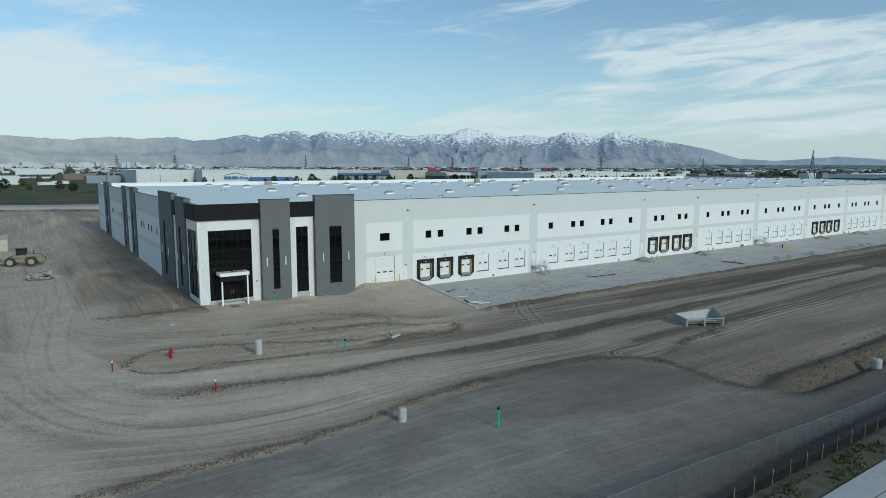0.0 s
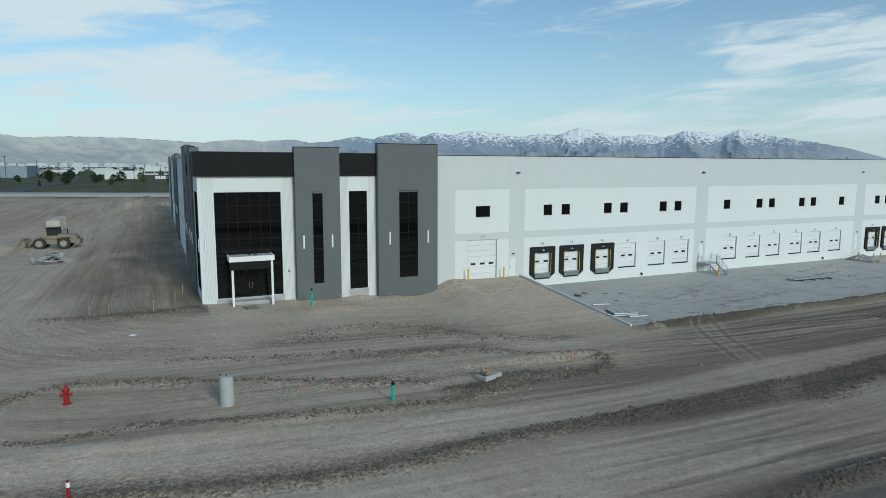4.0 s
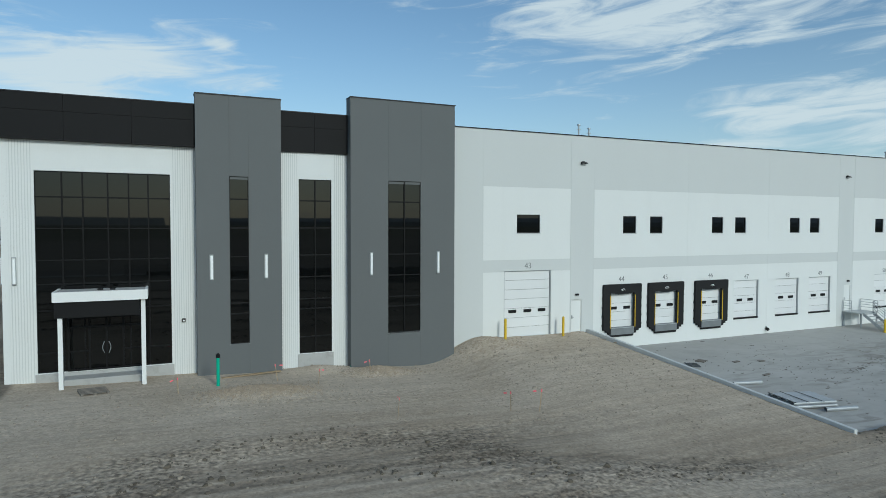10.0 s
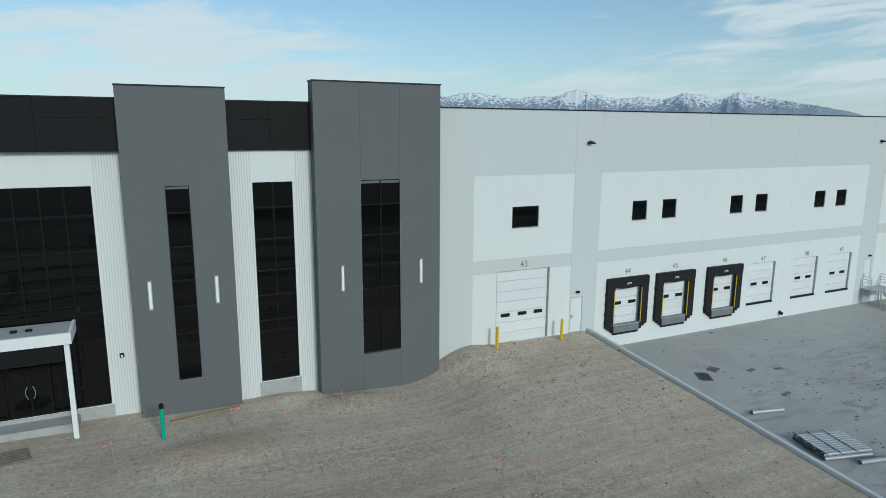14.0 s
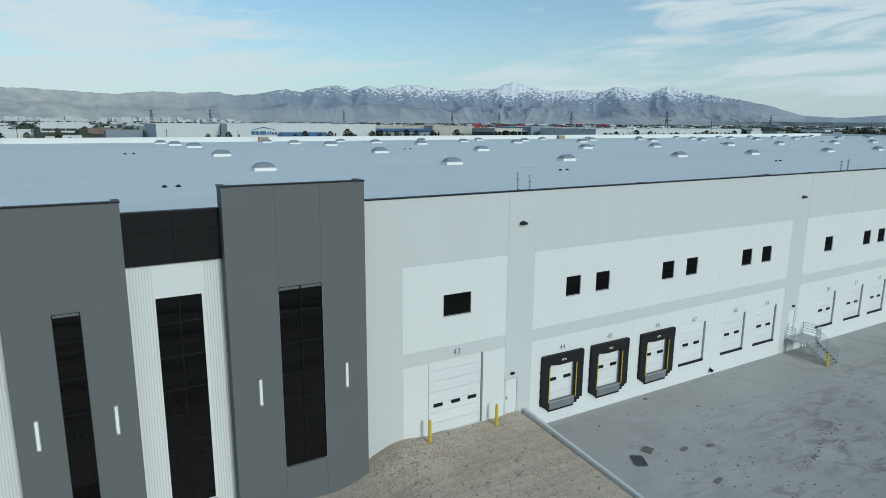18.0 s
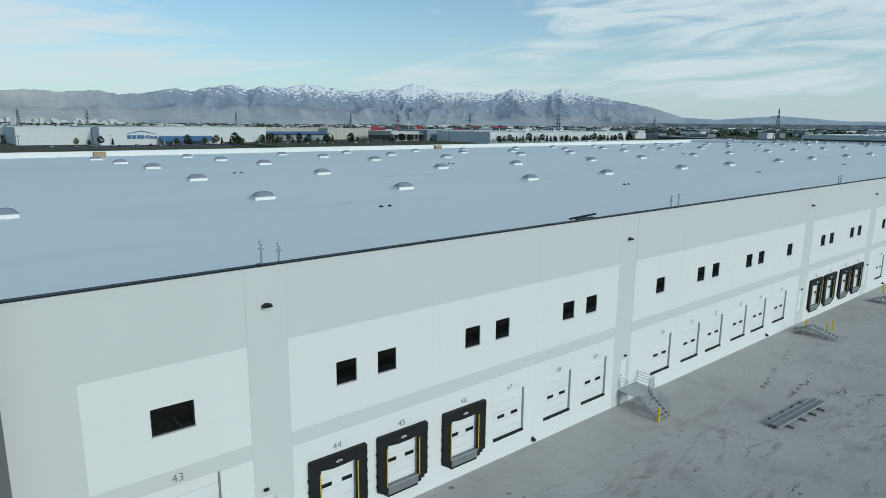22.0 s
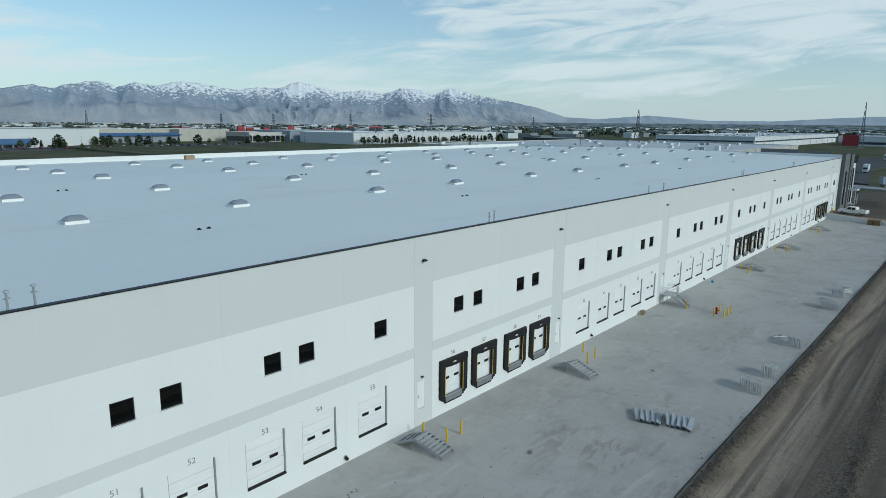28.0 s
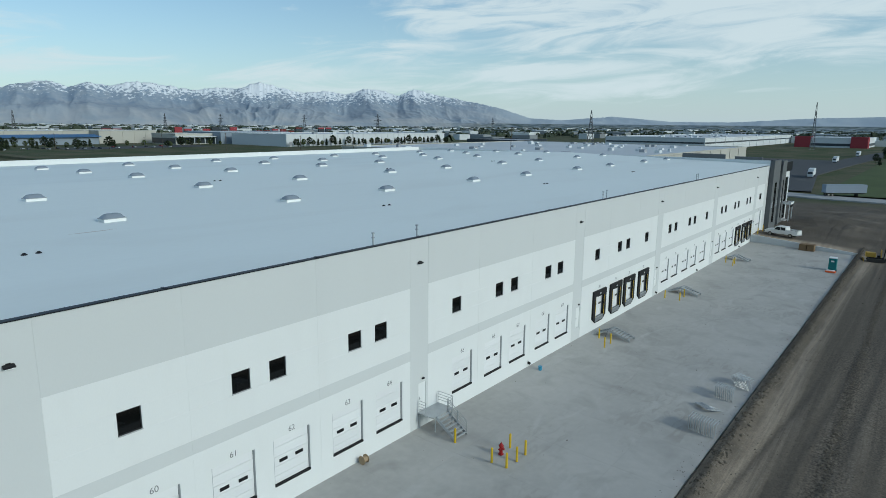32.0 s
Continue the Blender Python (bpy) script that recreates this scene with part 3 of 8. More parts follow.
@kept
def lane_fields(X, Y):
    """Where wheels have pressed the earth smooth and pale, and the ruts that they left."""
    smooth, ruts = np.zeros(np.shape(X)), np.zeros(np.shape(X))
    for k, (pts, w, pale, deep) in enumerate(LANES):
        lat, al = lane_coords(X, Y, pts, w * 1.6 + 2.5)
        near = np.abs(lat) < w * 1.6 + 2.0
        if not near.any():
            continue
        u, v = lat[near], al[near]
        u = u + 1.1 * (fbm(v * 0.06 + 9 * k, v * 0 + k, 2, 130 + k) - 0.37)
        fray = fbm(u * 0.9, v * 0.10, 3, 150 + k) - 0.45
        s = pale * smooth01(w * 1.25, w * 0.55, np.abs(u) + 1.5 * fray)
        smooth[near] = np.maximum(smooth[near], s)
        r = np.zeros(u.shape)
        for j in range(int(2 + w)):
            c = (j - (1 + w) / 2) * 0.8 + 0.25 * math.sin(3.1 * j + k)
            on = smooth01(0.36, 0.55, fbm(v * 0.07 + 4 * j, v * 0 + j + 3 * k, 2, 170 + k))
            for g in (-0.92, 0.92):
                cc = c + g + 0.5 * (fbm(v * 0.035 + 2 * j, v * 0 + 5 * j, 2, 190 + k) - 0.37)
                r = r + on * (np.exp(-((u - cc) / 0.17) ** 2) - 0.35 * np.exp(-((np.abs(u - cc) - 0.34) / 0.14) ** 2))
        ruts[near] = ruts[near] + deep * np.clip(r, -0.4, 1.0) * smooth01(w * 1.6 + 1.9, w * 1.2 + 0.6, np.abs(u))
    return smooth, np.clip(ruts, -0.4, 1.2)


@kept
def haul_field(X, Y):
    """Pale pressed earth: the wheel lanes round the office corner and the yard before the wall."""
    v = lane_fields(X, Y)[0]
    yard = smooth01(-17, -8, Y - 8 * (fbm(X * 0.1, Y * 0.1, 3, 73) - 0.45)) * smooth01(-4, 3, X) * (X < RW_L) * (Y < 1)
    yard = yard * (0.75 + 0.5 * fbm(X * 0.12, Y * 0.25, 3, 74))
    ramp = smooth01(22, 25, X) * (X < RW_L) * smooth01(-21, -17, Y) * (Y < 1)
    west = 0.8 * smooth01(-9, -13, X) * smooth01(-34, -30, X + 8 * fbm(X * 0.05, Y * 0.03, 2, 76)) * smooth01(-34, -28, Y) * smooth01(150, 90, Y) * smooth01(0.28, 0.5, fbm(X * 0.09, Y * 0.03, 3, 75))
    return np.clip(np.maximum(np.maximum(v, west), np.maximum(0.85 * yard, 0.6 * ramp)), 0, 1)


def rough_field(X, Y):
    """Where the earth lies loose and cloddy: along the windrows and in tilled strips."""
    d, a = track_coords(X, Y)
    v = 1.5 * windrows(X, Y)[2] + 0.8 * smooth01(254, 262, X) + 0.55 * smooth01(0.46, 0.60, fbm(d * 0.30, a * 0.035, 3, 44))
    return np.clip(v * (1 - 0.75 * haul_field(X, Y)) * (1 - 0.7 * pad_field(X, Y)), 0, 1)


def worn_field(X, Y):
    """How strongly tyres have streaked the earth: most along the outside of the apron."""
    v = 0.35 + 0.65 * smooth01(-20.5, -22, Y) * smooth01(20, 40, X) * (1 - smooth01(-44, -50, Y))
    return v * (1 - 0.5 * haul_field(X, Y)) * (1 - 0.8 * pad_field(X, Y)) * smooth01(258, 252, X)


@kept
def rut_field(X, Y):
    """Wheel ruts, in pairs that wander side by side and fade in and out."""
    d, a = track_coords(X, Y)
    v = np.zeros(np.shape(X))
    for k, d0 in enumerate((9.4, 13.0, 19.0, 22.2, 24.6, 27.4, 30.2, 33.4, 36.4, 42.6, 45.4)):
        w = d + 2.6 * (fbm(a * 0.022 + 5 * k, a * 0, 2, 80 + k) - 0.37) * 2
        on = smooth01(0.40, 0.58, fbm(a * 0.045 + 3 * k, a * 0 + k, 2, 95 + k) + 0.06)
        v = v + on * (np.exp(-((w - d0) / 0.26) ** 2) + np.exp(-((w - d0 - 1.9) / 0.26) ** 2))
    return np.clip(v, 0, 1) * smooth01(140, 60, Y) * (0.15 + 0.85 * smooth01(38, 60, X))


# windrows and berms: line, half width, height, darkness
BERMS = (
    (((-130, 276), (-46, 241), (-20, 231), (10, 216), (40, 206)), 3.4, 0.8, 0.9),
    (((-24, -51.5), (-14.5, -50.2), (-9.4, -50.1), (-4.5, -50), (1.8, -48.9), (7, -47.5), (14.5, -46.9), (20.5, -46.3), (24.1, -45.8), (28.5, -45.6), (31, -46.3), (35.3, -48.2), (36.9, -51.7), (36, -58.8), (37.3, -61.6), (43, -62)), 0.55, 0.24, 0.7),
    (((-10.4, -35.9), (-7.3, -35.3), (-1, -36.8), (3.9, -37.6), (8.3, -37.3), (13.1, -36.6), (24.8, -35.9), (31.2, -35.3), (48, -34.2), (75, -34.6)), 0.55, 0.15, 0.5),
    (((-13.2, -24.7), (-11.8, -27.6), (-9.3, -29), (-4.9, -28.4), (0.3, -30.4), (6.2, -31.1), (11.6, -31.2), (16, -30.4), (25, -28.6)), 0.45, 0.16, 0.42),
    (((-13.2, -24.7), (-11.2, -21.3), (-8.8, -20.3), (-4.4, -21.5), (1.7, -23.8), (7.8, -26.4), (11.5, -27.8)), 0.6, 0.17, 0.36),
    (((12.5, -30.2), (13.9, -30.2), (15.9, -29.5), (18.4, -28.7), (21, -28.6), (23, -28.8), (25.5, -28), (26.2, -26.2)), 0.65, 0.30, 0.8),
    (((7, -13.7), (9.5, -12.8), (13.8, -12.9), (18, -15.7), (20.5, -19.2), (27.1, -20.3)), 1.1, 0.10, 0.23),
    (((4, -15.8), (9, -15.6), (13, -16.2), (16.5, -17.6)), 0.9, 0.10, 0.2),
    (((8, -20.6), (11.2, -21.2), (15.2, -21.5), (18.7, -22.4), (22.2, -25), (25.8, -25.6)), 0.8, 0.12, 0.31),
    (((-3, -17.6), (4, -19.4), (10, -19.6)), 0.5, 0.06, 0.25),
    (((35.6, -20.6), (38, -19.6), (44, -19.9), (48, -20.4)), 0.9, 0.18, 0.5),
    (((33, -38.2), (40, -36.8), (46, -36.4), (54, -37.2)), 0.8, 0.14, 0.5),
    (((40, -49), (47, -46.8), (56, -45.6)), 0.7, 0.16, 0.5),
    (((52, -47), (60, -43.6), (70, -44)), 0.9, 0.16, 0.5),
    (((-13, -1.5), (-9, -3.4), (-4, -3.2), (-1, -1.5)), 0.7, 0.2, 0.5),
    (((60, -26), (110, -27.5), (170, -26), (250, -25)), 0.5, 0.16, 0.4),
    (((148.6, -27.6), (149.8, -29.0), (151.6, -29.3), (152.9, -27.8), (152.2, -25.6)), 0.7, 0.25, 0.85),
    (((50, -37), (110, -34), (180, -33.5), (260, -31)), 0.6, 0.14, 0.4))


@kept
def windrows(X, Y):
    """Height, darkness and looseness of the ridges of earth that blades have left."""
    X, Y = np.asarray(X, float), np.asarray(Y, float)
    h, dark, loose = np.zeros(X.shape), np.zeros(X.shape), np.zeros(X.shape)
    for k, (pts, wid, hgt, dk) in enumerate(BERMS):
        lat, al = lane_coords(X, Y, pts, wid * 3 + 2)
        on = np.abs(lat) < wid * 3 + 1.5
        if not on.any():
            continue
        x, y, u, v = X[on], Y[on], lat[on], al[on]
        u = u + 1.5 * wid * (fbm(x * 0.5, y * 0.5, 3, 14 + k) - 0.44) + 0.8 * (fbm(v * 0.12, v * 0, 2, 210 + k) - 0.37)
        k_on = 0.35 + 0.65 * smooth01(0.30, 0.52, fbm(v * 0.16, v * 0 + k, 2, 230 + k))
        clod = 0.2 + 1.5 * fbm(x * 1.3, y * 1.3, 3, 15)
        ridge = np.exp(-(u / wid) ** 2)
        h[on] += 0.7 * hgt * k_on * clod * ridge - 0.25 * hgt * k_on * np.exp(-((u - 1.7 * wid) / wid) ** 2)
        # dark earth, set off to one side as painted shading of the ridge
        dark[on] += dk * k_on * (0.15 + 1.5 * np.clip(fbm(x * 0.8, y * 0.8, 3, 16 + k) - 0.05, 0, 1)) * np.exp(-((u + 0.3 * wid) / (1.2 * wid)) ** 2)
        loose[on] += k_on * np.exp(-(u / (1.5 * wid)) ** 2)
    return h, dark, loose


@kept
def pad_field(X, Y):
    """The flat, compacted grey pad south of the haul road."""
    edge = np.interp(X, [-30, -14.5, 1.8, 14.5, 24, 31, 35, 37, 44, 130], [-54, -50.5, -49.3, -47.2, -46.2, -46.8, -50, -60, -64.5, -64.5]) + 0.8 * (fbm(X * 0.3, Y * 0.3, 3, 19) - 0.45)
    return smooth01(0.1, 1.0, edge - Y)


def lump(X, Y, cx, cy, rx, ry, h):
    return h * np.exp(-((X - cx) / rx) ** 2 - ((Y - cy) / ry) ** 2)


def ground_z(X, Y):
    X, Y = np.asarray(X, float), np.asarray(Y, float)
    M_ = np.minimum(X, RW_L + RW_R - X)
    h = 1.05 - 1.4 * smooth01(-2, 44, M_)
    ramp = 1.42 - 1.50 * np.clip(-Y / 18.8, 0, 1.05)
    w = smooth01(21.5, 27, M_) * (1 - smooth01(34.95, 35.25, M_)) * smooth01(-26, -18, Y)
    h = h * (1 - w) + ramp * w
    apron = smooth01(35.05, 35.15, M_) * (Y > APRON - 0.1) * (Y < 2)
    h = np.where(apron > 0.5, -0.85, h)
    h = h + 0.009 * np.clip(Y, 0, 110) * (1 - smooth01(-3, 30, X)) * smooth01(-20, -9, X) * (1 - smooth01(115, 200, Y))
    h = h * (1 - smooth01(296, 335, X)) + 0.1 * smooth01(296, 335, X)
    h = h - 1.7 * smooth01(20, 65, Y) * smooth01(-9, -17, X) * (1 - smooth01(120, 190, Y))
    near = 1 - smooth01(150, 330, np.hypot(X - 110, Y + 10))
    d, a = track_coords(X, Y)
    rough = 0.07 * (fbm(X * 0.35, Y * 0.35, 2, 2) - 0.47) + 0.09 * (tracks(X, Y) - 0.45) * smooth01(2, 8, d)
    rough = rough + 0.5 * (fbm(X * 0.06, Y * 0.06, 2, 9) - 0.4) * smooth01(3, 14, d)
    h = h + (rough * (1 - 0.7 * haul_field(X, Y)) - 0.07 * rut_field(X, Y)) * near * (1 - apron)
    # worked banks, berms and spoil
    h = h + windrows(X, Y)[0] - 0.05 * lane_fields(X, Y)[1] * near * (1 - apron)
    h = h + 0.42 * np.exp(-((Y + 19.75) / 0.55) ** 2) * (X > 37) * (X < 256) * (0.5 + fbm(X * 0.8, Y * 0.8, 3, 4))
    h = h + lump(X, Y, -7, 6, 5, 9, 0.9) + lump(X, Y, 11.5, -5.4, 2.2, 1.2, 0.35) + lump(X, Y, 18.5, -2.2, 1.6, 0.8, 0.35) + lump(X, Y, 15.4, -0.9, 1.6, 0.7, 0.30) + lump(X, Y, 25.8, -0.9, 1.8, 1.4, 0.45)
    h = h + lump(X, Y, -33, 68, 6, 5, 2.4) + lump(X, Y, -10, 150, 6, 5, 2.2) + lump(X, Y, -3, 160, 9, 4, 1.2) + lump(X, Y, 22, -25.5, 9, 1.2, 0.35) + lump(X, Y, 15, -28.5, 2.2, 1.3, 0.3) + lump(X, Y, -2, -30.5, 12, 1.2, 0.25)
    h = h + 0.75 * np.exp(-((Y + 61.3) / 1.1) ** 2) * smooth01(36, 42, X) * (1 - smooth01(120, 140, X)) * (0.4 + 1.0 * fbm(X * 0.5, Y * 0.5, 3, 6))
    h = h - 0.75 * np.exp(-((Y + 63.2) / 0.8) ** 2) * smooth01(38, 44, X)
    h = h + lump(X, Y, 270, -14, 12, 9, 0.9) + lump(X, Y, 285, -10, 9, 7, 1.2) + (1.5 * (fbm(X * 0.16, Y * 0.16, 4, 77) - 0.42)) * smooth01(258, 268, X) * (1 - smooth01(325, 345, X)) * smooth01(8, -4, Y) * smooth01(-70, -50, Y)
    flat = smooth01(-71.0, -73.0, Y)
    h = h * (1 - flat) + 0.75 * flat
    inside = (X > 0.4) & (X < LEN - 0.4) & (Y > 0.4) & (Y < DEEP - 0.4)
    return np.where(inside, -1.2, h)


def gz(x, y):
    return float(ground_z(np.array([x]), np.array([y]))[0])


def spread(lo, hi, step, far, grow=1.16):
    v = list(np.arange(lo, hi + 1e-6, step))
    s = step
    while v[-1] < far:
        s *= grow
        v.append(v[-1] + s)
    s = step
    while v[0] > -far:
        s *= grow
        v.insert(0, v[0] - s)
    return v


xs_g = sorted({v for v in spread(-36, 66, 0.25, 4700, 1.14) if v < 66 or v > 346} | set(np.arange(66.2, 110, 0.4)) | set(np.arange(110.2, 262, 0.6)) | set(np.arange(262.5, 345, 1.2)) | {35.05, 35.15, RW_R + 0.05, RW_R - 0.05})
ys_g = sorted({v for v in spread(-76, 4, 0.25, 4700, 1.14) if v < 4 or v > 300} | set(np.arange(4, 120, 1.2)) | set(np.arange(120, 300, 3.2)))
ground = grid_mesh("ground", xs_g, ys_g, ground_z, M["ground"], (("way_d", lambda X, Y: track_coords(X, Y)[0] + 3.5 * fbm(X * 0.02 + 7, Y * 0.02, 2, 5)), ("way_a", lambda X, Y: track_coords(X, Y)[1]), ("damp_shade", damp_shade_field), ("pad", pad_field), ("grass", grass_field), ("haul", haul_field), ("worn", worn_field), ("rough", rough_field), ("rut", lambda X, Y: np.clip(lane_fields(X, Y)[1], -0.4, 1))))
tagged(ground, "graded grey-brown bare earth with wheel tracks and berms", "ground", kind="structure")

# ---------------------------------------------------------------- warehouse: walls
TOP, SILL, HEAD = 15.35, 1.38, 4.56
FLIP = Matrix.Translation((LEN, 0, 0)) @ Matrix.Diagonal((-1, 1, 1, 1))
SIDE = pose(0, 0, 0, 0, 0, -90)          # a sheet facing -y becomes one facing -x; local x is -y
WALL_MATS = [M["white"], M["light"], M["tower"], M["fascia"]]
GR, EG = 0.014, 0.005


def flipped(bm, flip):
    if flip:
        bmesh.ops.transform(bm, matrix=FLIP, verts=bm.verts)
        bmesh.ops.reverse_faces(bm, faces=bm.faces)
    return bm


# module table: pilaster side, windows' offsets, doors' offsets with a pad flag
PLAIN2 = ("", (2.62, 5.18), ((2.45, 0), (6.62, 0)))
PAD2 = ("", (2.62, 5.18), ((2.55, 1), (6.75, 1)))
START1 = ("L", (5.2,), ((6.7, 0),))
MODULES = {1: PAD2, 2: ("", (2.55, 5.1), ((2.5, 1), (6.52, 0))), 3: PLAIN2, 4: START1, 5: PLAIN2, 6: PLAIN2, 7: ("R", (2.75,), ((2.5, 0),)),
           8: PAD2, 9: PAD2, 10: START1, 11: PLAIN2, 12: PLAIN2, 13: START1, 14: PLAIN2, 15: PLAIN2, 16: ("L", (5.2,), ((6.8, 1),)), 17: PAD2,
           18: ("R", (2.5,), ((2.65, 1),)), 19: PLAIN2, 20: PLAIN2, 21: ("R", (2.6,), ((2.5, 0),)), 22: PLAIN2, 23: ("", (2.55, 5.1), ((2.45, 0), (6.7, 1))), 24: PAD2}
WIN_Z, WIN_W, DOOR_W = (8.46, 9.72), 1.22, 2.84
wall_front = thing("wall_front", "white dock wall with light grey bands and pilasters", "wall", kind="structure")
dock_doors, windows_list, man_doors, pilasters = [], [], [], []


def front_tone(pil):
    def tone(x, z):
        if z > 11.62 or 5.86 < z < 6.70:
            return 1
        return 1 if pil and pil[0] < x < pil[1] else 0
    return tone


def front_panel(x0, x1, holes, pil, flip=False, extra=()):
    lines_z = (11.62, 9.73, 8.44, 6.70, 5.86)
    lines_x = tuple(extra)
    zs = cuts(-0.4, TOP, [v for z in lines_z for v in (z - GR, z + GR)] + [v for h in holes for v in h[2:]])
    xs = cuts(x0, x1, [x0 + EG, x1 - EG] + [v for x in lines_x for v in (x - GR, x + GR)] + [v for h in holes for v in h[:2]] + list(pil or ()))

    def depth(x, z):
        for a, b, c, d in holes:
            if a < x < b and c < z < d:
                return None
        if x < x0 + EG or x > x1 - EG:
            return 0.006
        if any(abs(z - l) < GR for l in lines_z if l in (11.62,) or not (pil and pil[0] < x < pil[1])) or any(abs(x - l) < GR for l in lines_x):
            return 0.014
        return 0.0
    bm = relief(xs, zs, depth, front_tone(pil))
    part("wall_panel", flipped(bm, flip), WALL_MATS, wall_front)


def drive_panel(flip):
    """The end module with the tall drive-in door, the pilaster with its door, and the narrow piece beside the tower."""
    holes = [(28.2, 31.96, 1.42, 5.92), (29.17, 31.02, 8.5, 9.76), (33.66, 34.58, 1.42, 3.74)]
    front_panel(26.6, X0 + MOD, holes, (33.57, X0 + MOD), flip, (33.57,))
    front_panel(24.0, 26.6, [], (24.0, 26.6), flip)


drive_panel(False)
drive_panel(True)
pilasters += [34.6, LEN - 34.6]
for k, (pil_side, wins, doors) in MODULES.items():
    s, e = X0 + MOD * k, X0 + MOD * (k + 1)
    pil = {"L": (s, s + 2.1), "R": (e - 2.1, e), "": None}[pil_side]
    holes = [(s + w, s + w + WIN_W, *WIN_Z) for w in wins]
    windows_list += [(s + w, s + w + WIN_W, *WIN_Z) for w in wins]
    for off, pad in doors:
        c = s + off
        holes.append((c - DOOR_W / 2, c + DOOR_W / 2, SILL, HEAD))
        dock_doors.append((c, pad))
    if pil:
        pilasters.append((pil[0] + pil[1]) / 2)
        a = pil[0] + (0.95 if pil_side == "L" else 0.35)
        holes.append((a, a + 0.95, SILL, 3.72))
        man_doors.append((a, a + 0.95, SILL, 3.72))
    front_panel(s, e, holes, pil, False, (pil[1] if pil_side == "L" else pil[0],) if pil else ())
windows_list += [(29.17, 31.02, 8.5, 9.76), (LEN - 31.02, LEN - 29.17, 8.5, 9.76)]
man_doors += [(33.66, 34.58, 1.42, 3.74), (LEN - 34.58, LEN - 33.66, 1.42, 3.74)]


def fluted_sheet(x0, x1, hole, ribs, z1=15.3, z0=-0.4):
    """White office wall with ribbed strips beside its tall window."""
    marks = list(hole[:2])
    ridge = []
    for a, b in ribs:
        n = max(2, int((b - a) / 0.115))
        st = (b - a) / n
        for i in range(n):
            ridge.append((a + i * st + st * 0.66, a + (i + 1) * st))
        marks += [a, b]
    marks += [v for r in ridge for v in r]
    xs = cuts(x0, x1, marks)
    zs = cuts(z0, z1, [hole[2], hole[3], 11.72, 13.2])

    def depth(x, z):
        if hole[0] < x < hole[1] and hole[2] < z < hole[3]:
            return None
        return 0.022 if any(a < x < b for a, b in ridge) else 0.0
    return relief(xs, zs, depth, lambda x, z: 1 if any(a < x < b for a, b in ridge) else 0)


def tower_sheet(x0, x1, top, hole, joints, proud=0.2):
    xs = cuts(x0, x1, [v for j in joints for v in (j - GR, j + GR)] + list(hole[:2]))
    zs = cuts(-0.6, top, [hole[2], hole[3]])

    def depth(x, z):
        if hole[0] < x < hole[1] and hole[2] < z < hole[3]:
            return None
        return 0.015 if any(abs(x - j) < GR for j in joints) else 0.0
    bm = relief(xs, zs, depth, lambda x, z: 2, thick=0.28)
    for u in (x0 + 0.002, x1 - 0.302):      # returns beside the recessed wall
        box(bm, u, u + 0.3, 0.2, proud + 0.3, -0.6, 11.49, mi=2)
    for a, b, c, d in ((x0, x1, 11.5, top),):      # back face above the roof
        box(bm, a + 0.003, b - 0.003, 0.06, 0.3, c, d - 0.01, mi=2)
        for u in (a + 0.004, b - 0.284):
            box(bm, u, u + 0.28, 0.3, 0.9, c, d - 0.012, mi=2)
    bmesh.ops.translate(bm, vec=(0, -proud, 0), verts=bm.verts)
    return bm


def glazing(name, label, cols, rows, y, place=None, flip=False, pale=()):
    """A tall window: black mullion grid, each pane a piece of its own, some pale sash lines."""
    w = thing(name, label, "window", kind="structure")
    bm = bmesh.new()
    x0, x1, z0, z1 = cols[0], cols[-1], rows[0], rows[-1]
    t = 0.035
    for c in cols:
        box(bm, c - t, c + t, y - 0.03, y + 0.09, z0 + 0.001, z1 - 0.001)
    for r in rows:
        for i in range(len(cols) - 1):
            box(bm, cols[i] + t, cols[i + 1] - t, y - 0.028, y + 0.088, r - t, r + t)

    def fin(b):
        if place is not None:
            bmesh.ops.transform(b, matrix=place, verts=b.verts)
        return flipped(b, flip)
    part("window_frame", fin(bm), M["mullion"], w)
    for i in range(len(cols) - 1):
        for j in range(len(rows) - 1):
            part("pane", fin(bx(cols[i] + t, cols[i + 1] - t, y + 0.02, y + 0.04, rows[j] + t, rows[j + 1] - t)), M["glass"], w)
    bm = bmesh.new()
    for r in pale:
        box(bm, x0 + 0.03, x1 - 0.03, y - 0.045, y - 0.03, r - 0.012, r + 0.012)
    box(bm, x0 - 0.02, x1 + 0.02, y - 0.05, y - 0.02, z1 + 0.005, z1 + 0.035)
    box(bm, x0 - 0.03, x1 + 0.03, y - 0.06, y - 0.01, z0 - 0.05, z0 - 0.012)
    box(bm, x1 + 0.004, x1 + 0.03, y - 0.05, y - 0.02, z0, z1)
    if x1 - x0 < 3:
        box(bm, x0 - 0.03, x0 - 0.004, y - 0.05, y - 0.02, z0, z1)
    part("window_sill", fin(bm), M["mullion_edge"], w)


ROWS_A = (1.52, 2.49, 4.65, 5.99, 7.2, 8.81, 10.4, 11.68)
ROWS_B = (2.38, 4.1, 4.69, 5.99, 7.26, 8.84, 10.42, 11.7)


